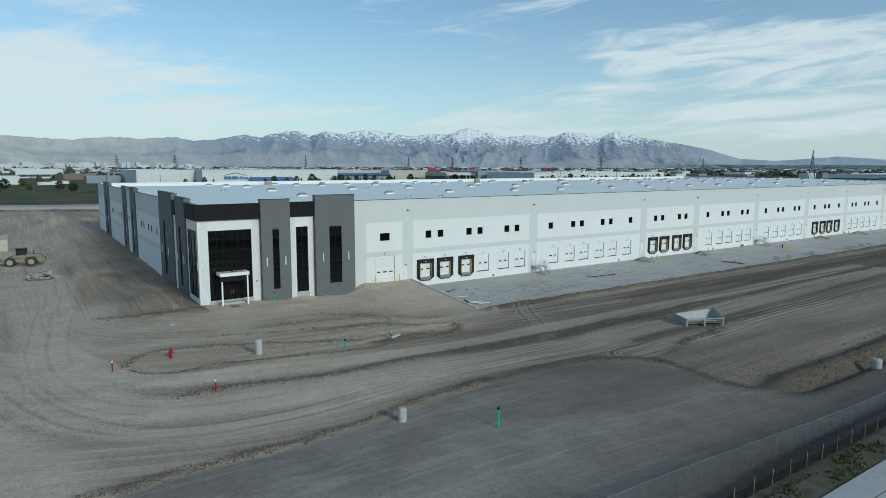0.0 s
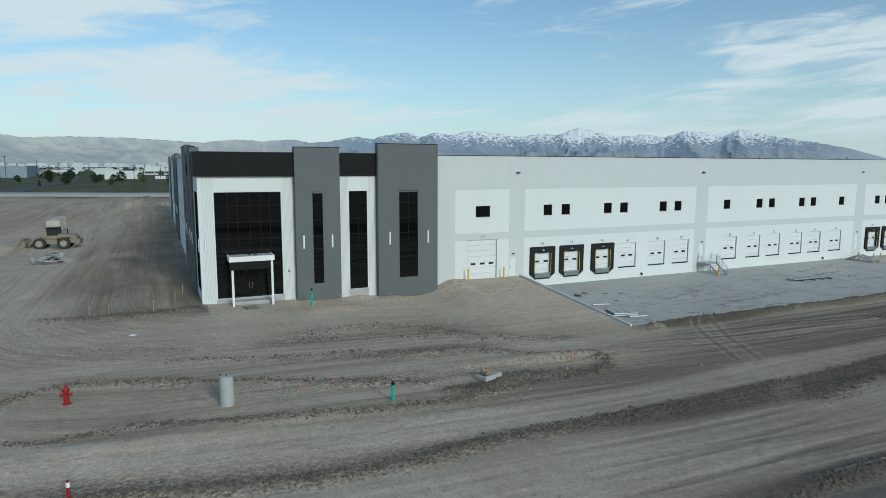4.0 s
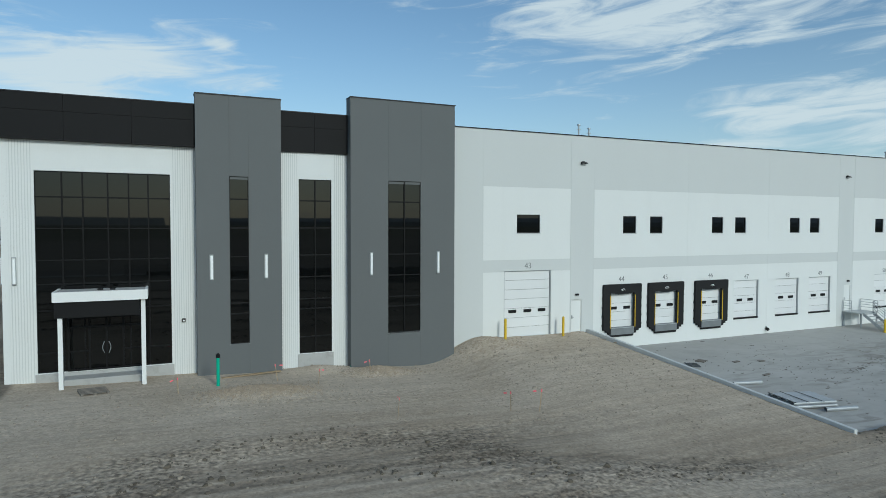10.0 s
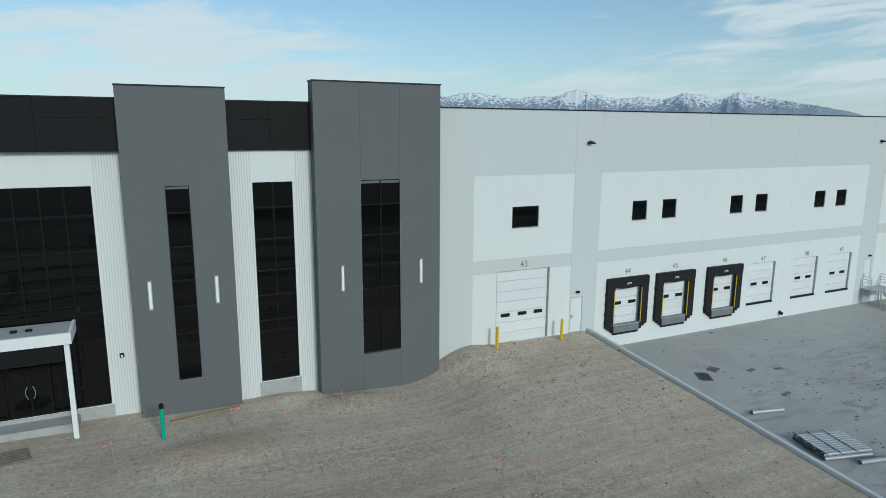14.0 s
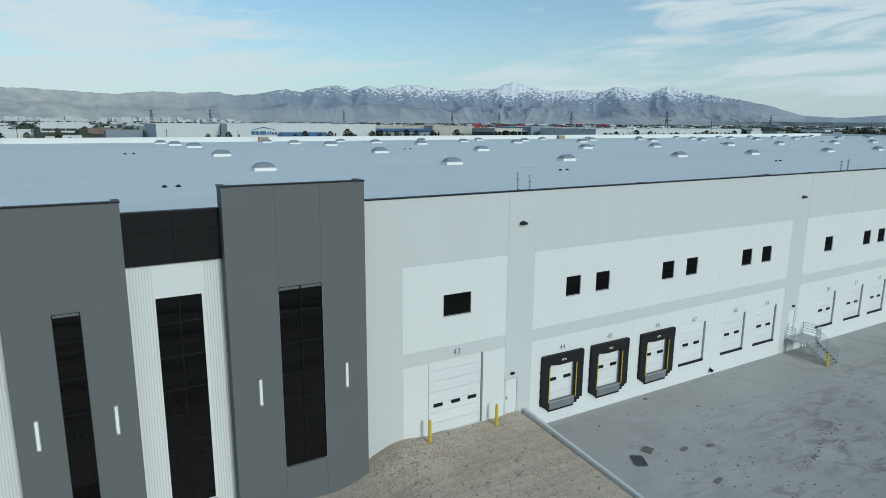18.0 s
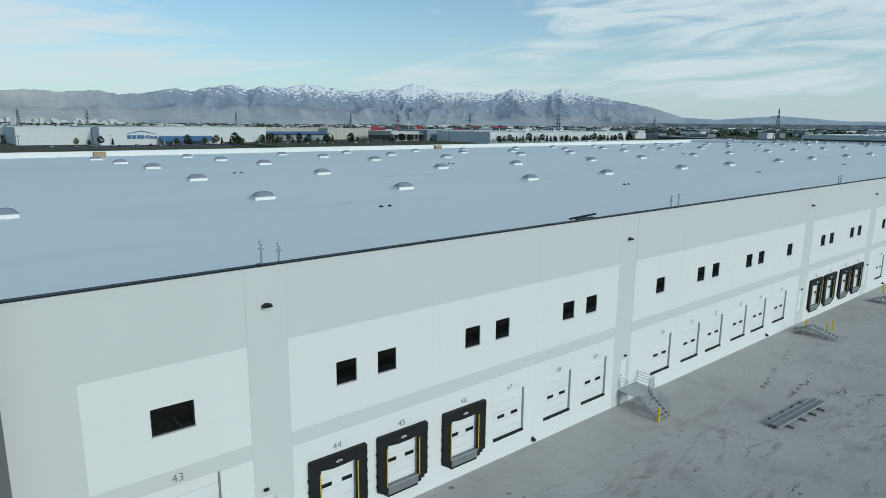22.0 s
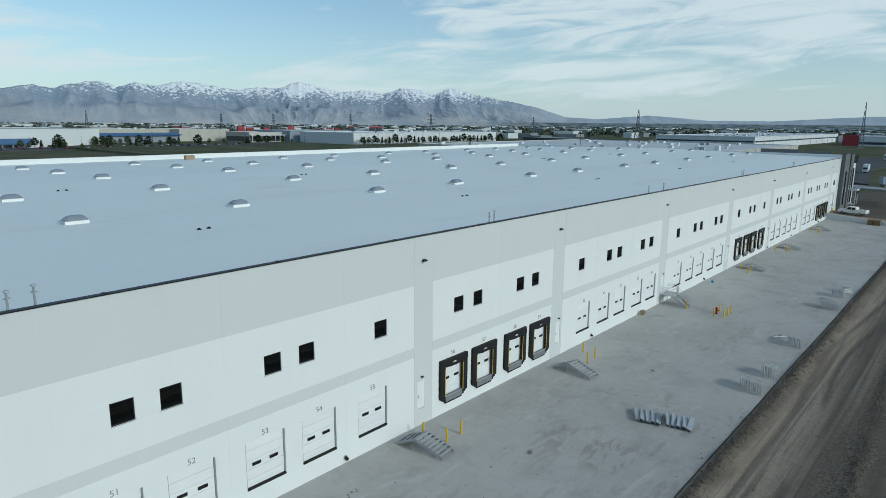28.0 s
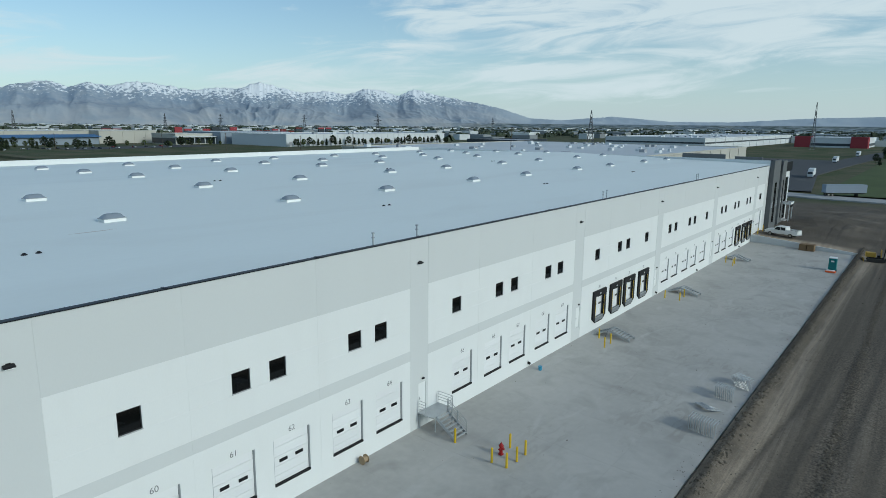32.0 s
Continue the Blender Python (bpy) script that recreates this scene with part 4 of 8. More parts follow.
def strip_lamp(x, z0, z1, y, place=None, flip=False):
    e = thing("strip_lamp", "slim vertical white wall lamp in a steel frame", "wall lamp", group="strip lamps of the office")

    def fin(b):
        if place is not None:
            bmesh.ops.transform(b, matrix=place, verts=b.verts)
        return flipped(b, flip)
    part("lens", fin(bx(x - 0.065, x + 0.065, y - 0.10, y - 0.02, z0 + 0.03, z1 - 0.03, bevel=0.02)), M["lamp"], e)
    bm = bmesh.new()
    box(bm, x - 0.10, x + 0.10, y - 0.03, y + 0.01, z0 - 0.02, z1 + 0.02)
    box(bm, x - 0.09, x + 0.09, y - 0.11, y - 0.03, z0 - 0.015, z0 + 0.025)
    box(bm, x - 0.09, x + 0.09, y - 0.11, y - 0.03, z1 - 0.025, z1 + 0.015)
    part("housing", fin(bm), M["frame"], e)


def office(flip):
    w = thing("wall_office", "white fluted office wall between slate grey towers", "wall", kind="structure")
    P = lambda n, b, m, lab="": part(n, flipped(b, flip), m, w, lab)
    P("wall_panel", fluted_sheet(0.004, 8.95, (1.42, 7.62, 1.5, 11.7), [(0.06, 1.3), (7.68, 8.84)]), WALL_MATS)
    bm = fluted_sheet(13.3, 17.4, (14.44, 16.36, 1.5, 11.66), [(13.42, 14.36), (16.44, 17.3)])
    bmesh.ops.translate(bm, vec=(0, -0.2, 0), verts=bm.verts)
    P("wall_panel", bm, WALL_MATS)
    for a, b, y in ((1.42, 7.62, -0.02), (14.44, 16.36, -0.18)):
        P("footing", bx(a - 0.1, b + 0.1, y - 0.04, y + 0.2, 0.2, 1.47, bevel=0.02), M["concrete"], "bare concrete footing under the glass")
    P("tower", tower_sheet(8.87, 13.36, 16.0, (10.57, 11.58, 2.45, 11.66), (10.57, 11.58), 0.74), WALL_MATS, "slate grey concrete tower")
    P("tower", tower_sheet(17.31, 24.03, 16.46, (19.62, 21.74, 2.5, 11.68), (19.62, 21.74), 0.98), WALL_MATS, "slate grey concrete tower")
    for a, b, t, pr in ((8.84, 13.39, 16.0, 0.78), (17.28, 24.06, 16.46, 1.02)):
        bm = bx(a, b, -pr, -pr + 0.34, t, t + 0.06)
        box(bm, a, a + 0.3, -pr + 0.34, -pr + 0.95, t, t + 0.06)
        box(bm, b - 0.3, b, -pr + 0.34, -pr + 0.95, t, t + 0.06)
        P("coping", bm, M["coping"])
    for a, b in ((-0.27, 8.865), (13.37, 17.3)):      # charcoal fascia in metal panels
        n = 2 if b - a < 5 else 3
        for i in range(n):
            s0, s1 = a + (b - a) * i / n, a + (b - a) * (i + 1) / n
            for z0, z1 in ((13.2, 14.62), (14.632, 15.45)):
                P("fascia_panel", bx(s0 + 0.006, s1 - 0.006, -0.36, 0.1, z0, z1), M["fascia"])
        P("coping", bx(a, b, -0.39, -0.06, 15.455, 15.51), M["coping"])
    glazing("window_1", "tall dark tinted office window wall", (1.42, 2.59, 3.51, 4.65, 5.62, 6.55, 7.62), ROWS_A, 0.1, None, flip)
    glazing("window_2", "narrow tall dark office window", (14.44, 15.4, 16.36), (1.5, 2.46, 4.11, 4.69, 5.99, 7.26, 8.84, 10.42, 11.66), -0.12, None, flip)
    glazing("window_3", "slim dark window in a slate tower", (10.57, 11.58), (2.45,) + ROWS_B[1:-1] + (11.66,), -0.67, None, flip)
    glazing("window_4", "dark two-pane window in a slate tower", (19.62, 20.68, 21.74), (2.5,) + ROWS_B[1:-1] + (11.68,), -0.92, None, flip)
    for x, y in ((0.52, 0.0), (9.62, -0.74), (12.5, -0.74), (18.56, -0.98), (22.9, -0.98)):
        strip_lamp(x, 6.04, 7.38, y, None, flip)
    # entrance: door leaves in front of the glass, canopy on two posts
    d = thing("entrance_door", "black glazed double entrance door under a canopy", "door", kind="structure")
    D = lambda n, b, m, lab="": part(n, flipped(b, flip), m, d, lab)
    bm = bmesh.new()
    for x in (2.78, 3.72, 4.5, 5.28, 6.15):
        box(bm, x - 0.05, x + 0.05, -0.02, 0.07, 1.5, 4.24)
    for z in (1.55, 3.75, 4.24):
        box(bm, 2.73, 6.2, -0.025, 0.065, z - 0.05, z + 0.05)
    D("door_frame", bm, M["mullion"])
    for a, b in ((3.77, 4.46), (4.54, 5.23)):
        D("door_leaf", bx(a, b, 0.0, 0.05, 1.62, 3.69), M["glass"])
    bm = bmesh.new()
    for s in (-1, 1):
        pts = [Vector((4.5 + s * (0.10 + 0.09 * math.sin(math.pi * i / 6)), -0.09, 2.35 + 0.6 * i / 6)) for i in range(7)]
        for p, q in zip(pts, pts[1:]):
            tube(bm, p, q, 0.018, seg=8)
    D("door_handle", bm, M["frame"], "curved steel door pull")
    c = thing("entrance_canopy", "white flat canopy on two slim posts", "canopy")
    C = lambda n, b, m, lab="": part(n, flipped(b, flip), m, c, lab)
    bm = bmesh.new()
    box(bm, 2.48, 6.38, -1.96, -0.02, 5.46, 5.52)
    C("soffit", bm, M["white_metal"])
    bm = bmesh.new()
    box(bm, 2.36, 6.5, -2.08, -1.96, 5.28, 5.77)
    box(bm, 2.36, 2.48, -1.96, -0.02, 5.28, 5.77)
    box(bm, 6.38, 6.5, -1.96, -0.02, 5.28, 5.77)
    C("fascia", bm, M["white_metal"])
    C("roof_deck", bx(2.48, 6.38, -1.96, -0.02, 5.66, 5.72), M["concrete"])
    C("header", bx(2.42, 6.12, -1.95, -1.885, 4.5, 5.45), M["fascia"], "black header above the door")
    for x in (2.55, 6.18):
        C("post", bx(x, x + 0.2, -1.88, -1.68, 0.3, 5.46), M["white_metal"])
    for x in (4.2, 4.75):
        C("drain", bx(x, x + 0.25, -1.1, -0.9, 5.72, 5.81, bevel=0.02), M["black"])
    s = thing("entrance_step", "pale concrete entrance step", "step")
    part("slab", flipped(bx(2.6, 6.3, -1.1, 0.0, 0.3, 1.30, bevel=0.03), flip), M["concrete"], s)
    a = thing("fire_alarm", "small dark alarm box with a pale lens on white wall", "alarm")
    part("box", flipped(bx(8.12, 8.31, -0.07, 0.0, 3.72, 3.92), flip), M["black"], a)
    part("lens", flipped(bx(8.17, 8.26, -0.09, -0.07, 3.76, 3.85), flip), M["lamp"], a)


office(False)
office(True)

# side wall, in sheets along the building's depth
wall_side = thing("wall_side", "shaded white side wall with slate towers", "wall", kind="structure")
SIDE_WINS = ((47.1, 44.3, 39.0, 35.9, 30.6), (91.5, 88.0, 83.0, 79.4, 75.4))


def side_panel(y0, y1, wins):
    holes = [(-w - 0.6, -w + 0.6, *WIN_Z) for w in wins]
    lines = (11.62, 6.70, 5.86)
    xs = cuts(-y1, -y0, [v for h in holes for v in h[:2]])
    zs = cuts(-0.4, TOP, [v for z in lines for v in (z - GR, z + GR)] + list(WIN_Z))

    def depth(x, z):
        if any(a < x < b and c < z < d for a, b, c, d in holes):
            return None
        return 0.014 if any(abs(z - l) < GR for l in lines) else 0.0
    part("wall_panel", relief(xs, zs, depth, front_tone(None), place=SIDE), WALL_MATS, wall_side)


for a, b, wi in ((26.7, 35.1, (30.6,)), (35.1, 43.5, (35.9, 39.0)), (43.5, 53.0, (44.3, 47.1)), (71.3, 79.5, (75.4, 79.0)), (79.5, 88.0, (83.0,)), (88.0, 96.0, (88.8, 91.5)), (13.0, 15.6, ()), (59.0, 66.0, (62.6,)), (106, 122, ())):
    side_panel(a, b, wi)
    windows_list += [("side", w, *WIN_Z) for w in wi]
part("wall_panel", (lambda b: (bmesh.ops.transform(b, matrix=SIDE, verts=b.verts), b)[1])(fluted_sheet(-7.2, -0.004, (-6.2, -0.7, 1.9, 11.7), [(-7.0, -6.3)])), WALL_MATS, wall_side)
for a, b, top, hole in ((6.6, 13.2, 16.1, (9.6, 11.2)), (15.6, 26.7, 16.5, (21.0, 23.2)), (53.2, 59.3, 16.2, (56.4, 57.6)), (65.4, 71.2, 16.1, (68.0, 69.2)), (96.0, 106.0, 16.2, (100, 102))):
    bm = tower_sheet(-b, -a, top, (-hole[1], -hole[0], 2.34, 11.6), (-hole[1], -hole[0]))
    bmesh.ops.transform(bm, matrix=SIDE, verts=bm.verts)
    part("tower", bm, WALL_MATS, wall_side, "slate grey concrete tower")
    bm = bx(-b - 0.05, -a + 0.05, -0.27, 0.38, top, top + 0.07)
    bmesh.ops.transform(bm, matrix=SIDE, verts=bm.verts)
    part("coping", bm, M["coping"], wall_side)
    glazing("window_5", "slim dark window in a shaded slate tower", (-hole[1], -hole[0]), ROWS_B[:-1] + (11.6,), -0.1, SIDE, False, (5.99,))
    strip_lamp(-(hole[0] - 1.4), 6.0, 7.3, -0.2, SIDE)
    strip_lamp(-(hole[1] + 1.4), 6.0, 7.3, -0.2, SIDE)
strip_lamp(-0.36, 6.04, 7.38, 0, SIDE)
glazing("window_6", "tall dark office window round the corner", (-6.2, -4.4, -2.5, -0.7), (1.9, 2.6) + ROWS_A[2:], 0.1, SIDE, False, ())
for a, b in ((-6.6, 0.0), (-15.6, -13.2)):
    for z0, z1 in ((13.2, 14.62), (14.632, 15.45)):
        bm = bx(a, b - (0.262 if b == 0 else 0), -0.27, 0.25, z0, z1)
        if b == 0:
            bmesh.ops.translate(bm, vec=(0, 0, 0), verts=bm.verts)
        bmesh.ops.transform(bm, matrix=SIDE, verts=bm.verts)
        part("fascia_panel", bm, M["fascia"], wall_side)
    bm = bx(a, b - (0.33 if b == 0 else 0), -0.31, 0.32, 15.455, 15.52)
    bmesh.ops.transform(bm, matrix=SIDE, verts=bm.verts)
    part("coping", bm, M["coping"], wall_side)
bm = bmesh.new()
for a, b in ((26.75, 53.1), (71.25, 95.95), (106.05, DEEP + 0.05), (59.35, 65.35)):
    box(bm, -b, -a, -0.05, 0.34, TOP, TOP + 0.06)
bmesh.ops.transform(bm, matrix=SIDE, verts=bm.verts)
part("coping", bm, M["coping"], wall_side)
wall_far = thing("wall_far_end", "white end wall of the warehouse", "wall", kind="structure")
part("wall_panel", bx(LEN - 0.3, LEN, 0.3, DEEP, -0.4, TOP), M["white"], wall_far)
for a, b, top in ((6.6, 13.2, 16.1), (15.6, 26.7, 16.5)):
    part("tower", bx(LEN - 0.2, LEN + 0.45, a, b, -0.4, top), M["tower"], wall_far)
wall_back = thing("wall_back", "white rear wall with a low parapet", "wall", kind="structure")
part("wall_panel", bx(0.3, LEN - 0.3, DEEP - 0.3, DEEP, -0.4, TOP), M["white"], wall_back)
part("coping", bx(0, LEN, DEEP - 0.36, DEEP + 0.05, TOP, TOP + 0.07), M["white_metal"], wall_back, "white rear coping")
for i in range(24):
    a, b = X0 - 2.2 + i * 10.0, X0 - 2.2 + (i + 1) * 10.0
    b = min(b, LEN - 24.4)
    if a < b:
        part("coping", bx(a, b - 0.012, -0.05, 0.34, TOP, TOP + 0.06), M["coping"], wall_front)
        part("coping_clip", bx(a - 0.08, a + 0.08, -0.06, 0.36, TOP + 0.06, TOP + 0.085), M["coping"], wall_front)

# ---------------------------------------------------------------- roof
M["roof"] = mat("white_roof_membrane", (0.775, 0.825, 0.80), 0.6, var=0.04, scale=0.05, grain=0.02, gscale=3.0, stain=(0.68, 0.71, 0.685), stain_amt=0.35, stretch=(0.35, 1, 1))


def roof_z(x, y):
    return 14.3 + 1.22 * (1 - abs(y - 61) / 61)


roof = thing("roof", "pale grey-white membrane roof, faintly streaked", "roof", kind="structure")
ys = (0.3, 61, DEEP - 0.3)
bm = bmesh.new()
rows = [[bm.verts.new((x, y, roof_z(x, y))) for x in (0.3, LEN - 0.3)] for y in ys]
for a, b in zip(rows, rows[1:]):
    bm.faces.new((a[0], a[1], b[1], b[0]))
part("membrane", bm, M["roof"], roof)
M["roof_dust"] = mat("settled_roof_dust", (0.60, 0.57, 0.52), 0.8, var=0.1, scale=0.4)
for x, y, ln in ((75.5, 39.4, 9.0), (69.0, 39.9, 5.0), (112.0, 40.5, 7.0), (52.0, 22.0, 3.0), (131.0, 24.0, 4.0)):
    bm = bmesh.new()
    vs = [bm.verts.new((x + ln * u / 2, y + v, roof_z(x, y + v) + 0.005)) for u, v in ((-1, 0.0), (-0.4, -0.16), (0.3, -0.2), (1, 0.05), (0.4, 0.1), (-0.5, 0.12))]
    bm.faces.new(vs)
    part("dust_streak", bm, M["roof_dust"], roof)

# ---------------------------------------------------------------- wall openings
M["gasket"] = mat("window_gasket", (0.03, 0.03, 0.03), 0.5)


def small_window(w, h, at):
    e = thing("window", "small dark square window high in the white wall", "window", at, "clerestory windows", kind="structure")
    bm = bmesh.new()
    for a in ((-w / 2, w / 2, 0.06, 0.14, h - 0.05, h), (-w / 2, w / 2, 0.04, 0.14, 0, 0.05), (-w / 2, -w / 2 + 0.05, 0.06, 0.14, 0.05, h - 0.05), (w / 2 - 0.05, w / 2, 0.06, 0.14, 0.05, h - 0.05)):
        box(bm, *a)
    part("window_frame", bm, M["gasket"], e)
    part("pane", bx(-w / 2 + 0.05, w / 2 - 0.05, 0.1, 0.12, 0.05, h - 0.05), M["glass"], e)
    part("window_sill", bx(-w / 2 - 0.03, w / 2 + 0.03, -0.03, 0.05, -0.035, -0.003), M["mullion_edge"], e)
    return e


proto = {}
for rec in windows_list:
    if rec[0] == "side":
        m, w, z0, z1 = SIDE @ pose(-rec[1], 0, rec[2]), 1.2, rec[2], rec[3]
    else:
        m, w, z0, z1 = pose((rec[0] + rec[1]) / 2, 0, rec[2]), rec[1] - rec[0], rec[2], rec[3]
    key = round(w, 2)
    if key in proto:
        copy_thing(proto[key], m)
    else:
        proto[key] = small_window(w, z1 - z0, m)


def sectional_door(w, h, sections, panes, at, bumper=True, PANE=0.49):
    """A white sectional door set back in its opening, with steel tracks, small windows and a dark sill."""
    e = thing("dock_door", "closed white sectional dock door with two small windows", "door", at, "dock doors")
    sh = h / sections
    for i in range(sections):
        bm = bx(-w / 2 + 0.06, w / 2 - 0.06, 0.14, 0.20, i * sh + 0.008, (i + 1) * sh - 0.008, bevel=0.012)
        for g in (0.33, 0.66):
            box(bm, -w / 2 + 0.08, w / 2 - 0.08, 0.132, 0.142, (i + g) * sh - 0.012, (i + g) * sh + 0.012)
        part("section", bm, M["door"], e)
    bm = bmesh.new()
    box(bm, -w / 2, -w / 2 + 0.06, 0.05, 0.24, 0, h)
    box(bm, w / 2 - 0.06, w / 2, 0.05, 0.24, 0, h)
    box(bm, -w / 2 + 0.06, w / 2 - 0.06, 0.10, 0.24, h - 0.05, h)
    part("door_frame", bm, M["frame"], e)
    part("back", bx(-w / 2, w / 2, 0.21, 0.25, 0, h), M["rubber"], e)
    for px in panes:
        p = part("window", bx(px - 0.31, px + 0.31, 0.115, 0.135, h * PANE - 0.11, h * PANE + 0.11, bevel=0.02), M["black"], e, "small dark pane")
    if bumper:
        part("sill", bx(-w / 2 + 0.02, w / 2 - 0.02, -0.04, 0.13, 0.0, 0.13), M["rubber"], e, "black rubber sill")
    return e


def pad_parts(e):
    """Black foam shelter round the opening, yellow guide stripes and a grey leveller lip."""
    deep = 0.19
    top = HEAD - SILL + 0.16
    bm = bmesh.new()
    prism(bm, [(-1.70, top), (1.70, top), (1.74, top - 0.10), (1.74, 2.70), (1.12, 2.70), (0.5, 2.62), (-0.4, 2.60), (-1.12, 2.70), (-1.74, 2.70), (-1.74, top - 0.10)], -deep - 0.03, 0.0)
    part("head_pad", bm, M["rubber"], e, "black head pad with a sagging curtain")
    for s in (-1, 1):
        bm = bmesh.new()
        pts = [(s * 1.74, 2.695), (s * 1.74, -0.02), (s * 1.52, -0.02), (s * 1.52, -0.17), (s * 1.28, -0.17), (s * 1.28, -0.34), (s * 1.09, -0.34), (s * 1.09, 2.695)]
        prism(bm, pts if s < 0 else pts[::-1], -deep, 0.0)
        part("side_pad", bm, M["rubber"], e)
        part("guide_stripe", bx(s * 1.14 - 0.03, s * 1.14 + 0.03, -deep - 0.02, -deep - 0.003, 0.12, 2.52), M["yellow"], e, "yellow guide stripe")
        bm = bmesh.new()
        for z in (0.35, 1.0, 1.65, 2.3):
            box(bm, s * 1.77 - 0.03, s * 1.77 + 0.03, -0.15, -0.02, z - 0.06, z + 0.06)
        part("strap_anchor", bm, M["black"], e)
    part("bumper", bx(-1.07, 1.07, -0.15, 0.0, -0.55, -0.40, bevel=0.02), M["rubber"], e, "black rubber bumper strip")
    part("leveller", bx(-1.07, 1.07, -0.20, 0.05, -0.395, 0.17, bevel=0.02), M["leveller"], e, "grey steel leveller lip")
    part("lip_edge", bx(-1.06, 1.06, -0.215, -0.203, 0.10, 0.15), M["steel"], e)
    bm = bmesh.new()
    tube(bm, (-0.2, -deep - 0.04, 2.93), (0.0, -deep - 0.04, 3.0), 0.022, seg=6)
    tube(bm, (0.0, -deep - 0.04, 3.0), (0.16, -deep - 0.04, 2.95), 0.022, seg=6)
    tube(bm, (-0.16, -deep - 0.04, 2.88), (0.18, -deep - 0.04, 2.90), 0.014, seg=6)
    part("emblem", bm, M["white_metal"], e, "pale maker's squiggle")


plain = sectional_door(DOOR_W, HEAD - SILL, 5, (-0.62, 0.62), pose(dock_doors[5][0], 0, SILL))
padded = sectional_door(DOOR_W, HEAD - SILL, 5, (-0.62, 0.62), pose(dock_doors[0][0], 0, SILL), bumper=False)
tagged(padded, "white dock door in a black foam dock shelter", "door", "dock doors")
pad_parts(padded)


def number_text(s, size, at, parent):
    cu = bpy.data.curves.new("number", "FONT")
    cu.body, cu.size, cu.extrude, cu.align_x = s, size, 0.004, "CENTER"
    ob = bpy.data.objects.new("number", cu)
    me = bpy.data.meshes.new_from_object(ob)
    bpy.data.objects.remove(ob)
    me.materials.clear()
    me.materials.append(M["number"])
    o = new("number", me)
    o.parent = parent
    o.matrix_basis = at @ pose(0, 0, 0, 90, 0, 0)
    o["label"] = "dark grey painted dock number"


placed = []
for i, (c, pad) in enumerate(sorted(dock_doors)):
    first = {dock_doors[5][0]: plain, dock_doors[0][0]: padded}.get(c)
    placed.append((first or copy_thing(padded if pad else plain, pose(c, 0, SILL)), pad))
for i, (e, pad) in enumerate(placed):
    number_text(str(44 + i), 0.52, pose(0, -0.006, HEAD - SILL + (0.36 if pad else 0.14)), e)
for flip in (False, True):
    c = LEN - 30.08 if flip else 30.08
    e = sectional_door(3.76, 4.5, 7, (-1.15, 0.05, 1.2), pose(c, 0, 1.42), bumper=False, PANE=0.385)
    tagged(e, "tall white sectional drive-in door with three small windows", "door", "drive-in doors")
    number_text("43" if not flip else "85", 0.56, pose(0.0, -0.006, 4.66), e)


def man_door(at):
    e = thing("personnel_door", "plain white steel personnel door", "door", at, "personnel doors")
    part("leaf", bx(-0.43, 0.43, 0.05, 0.10, 0.02, 2.28, bevel=0.01), M["white"], e)
    bm = bmesh.new()
    for a in ((-0.475, -0.43, 0.0, 0.12, 0, 2.34), (0.43, 0.475, 0.0, 0.12, 0, 2.34), (-0.43, 0.43, 0.0, 0.12, 2.28, 2.34)):
        box(bm, *a)
    part("door_frame", bm, M["white"], e)
    bm = bx(-0.38, -0.30, 0.02, 0.05, 0.95, 1.2)
    box(bm, -0.38, -0.22, -0.02, 0.01, 1.05, 1.08)
    part("door_handle", bm, M["frame"], e)
    bm = bx(-0.12, 0.14, -0.16, 0.0, 2.62, 2.76, bevel=0.03)
    part("door_lamp", bm, M["black"], e, "small black lamp above the door")
    return e


first = None
for a, b, z0, z1 in man_doors:
    m = pose((a + b) / 2, 0, z0)
    first = copy_thing(first, m) if first else man_door(m)


def wall_pack(at):
    e = thing("wall_lamp", "black downlight high on the grey wall band", "wall lamp", at, "wall packs along the dock")
    bm = bmesh.new()
    vs = box(bm, -0.24, 0.24, -0.25, 0.0, 0.0, 0.16, bevel=0.03)
    for v in bm.verts:
        if v.co.y < -0.2 and v.co.z > 0.1:
            v.co.z -= 0.07
    part("housing", bm, M["black"], e)
    part("lens", bx(-0.2, 0.2, -0.22, -0.05, -0.018, 0.0), M["lamp"], e)
    part("bracket", bx(-0.10, 0.10, -0.04, 0.0, -0.03, 0.2), M["black"], e)
    return e


first = None
for x in pilasters:
    m = pose(x, 0, 13.38)
    if first:
        copy_thing(first, m)
    else:
        first = wall_pack(m)
# overflow nozzles near the foot of the wall
first = None
for x in (53.5, 89.2, 125.0, 160.9, 196.0, 214.6, 241.5):
    m = pose(x, 0, 0.42)
    if first:
        copy_thing(first, m)
        continue
    first = thing("drain_nozzle", "small bronze overflow nozzle on the wall foot", "drain", m, "wall drain nozzles")
    part("plate", tb((0, 0, 0), (0, -0.03, 0), 0.17, seg=14), M["frame"], first)
    part("spout", tb((0, -0.02, 0), (0, -0.25, -0.08), 0.11, 0.13, seg=12), M["black"], first)

# ---------------------------------------------------------------- roof things
M["dome"] = mat("skylight_dome", (0.25, 0.285, 0.32), 0.15, var=0.05, spec=0.8)


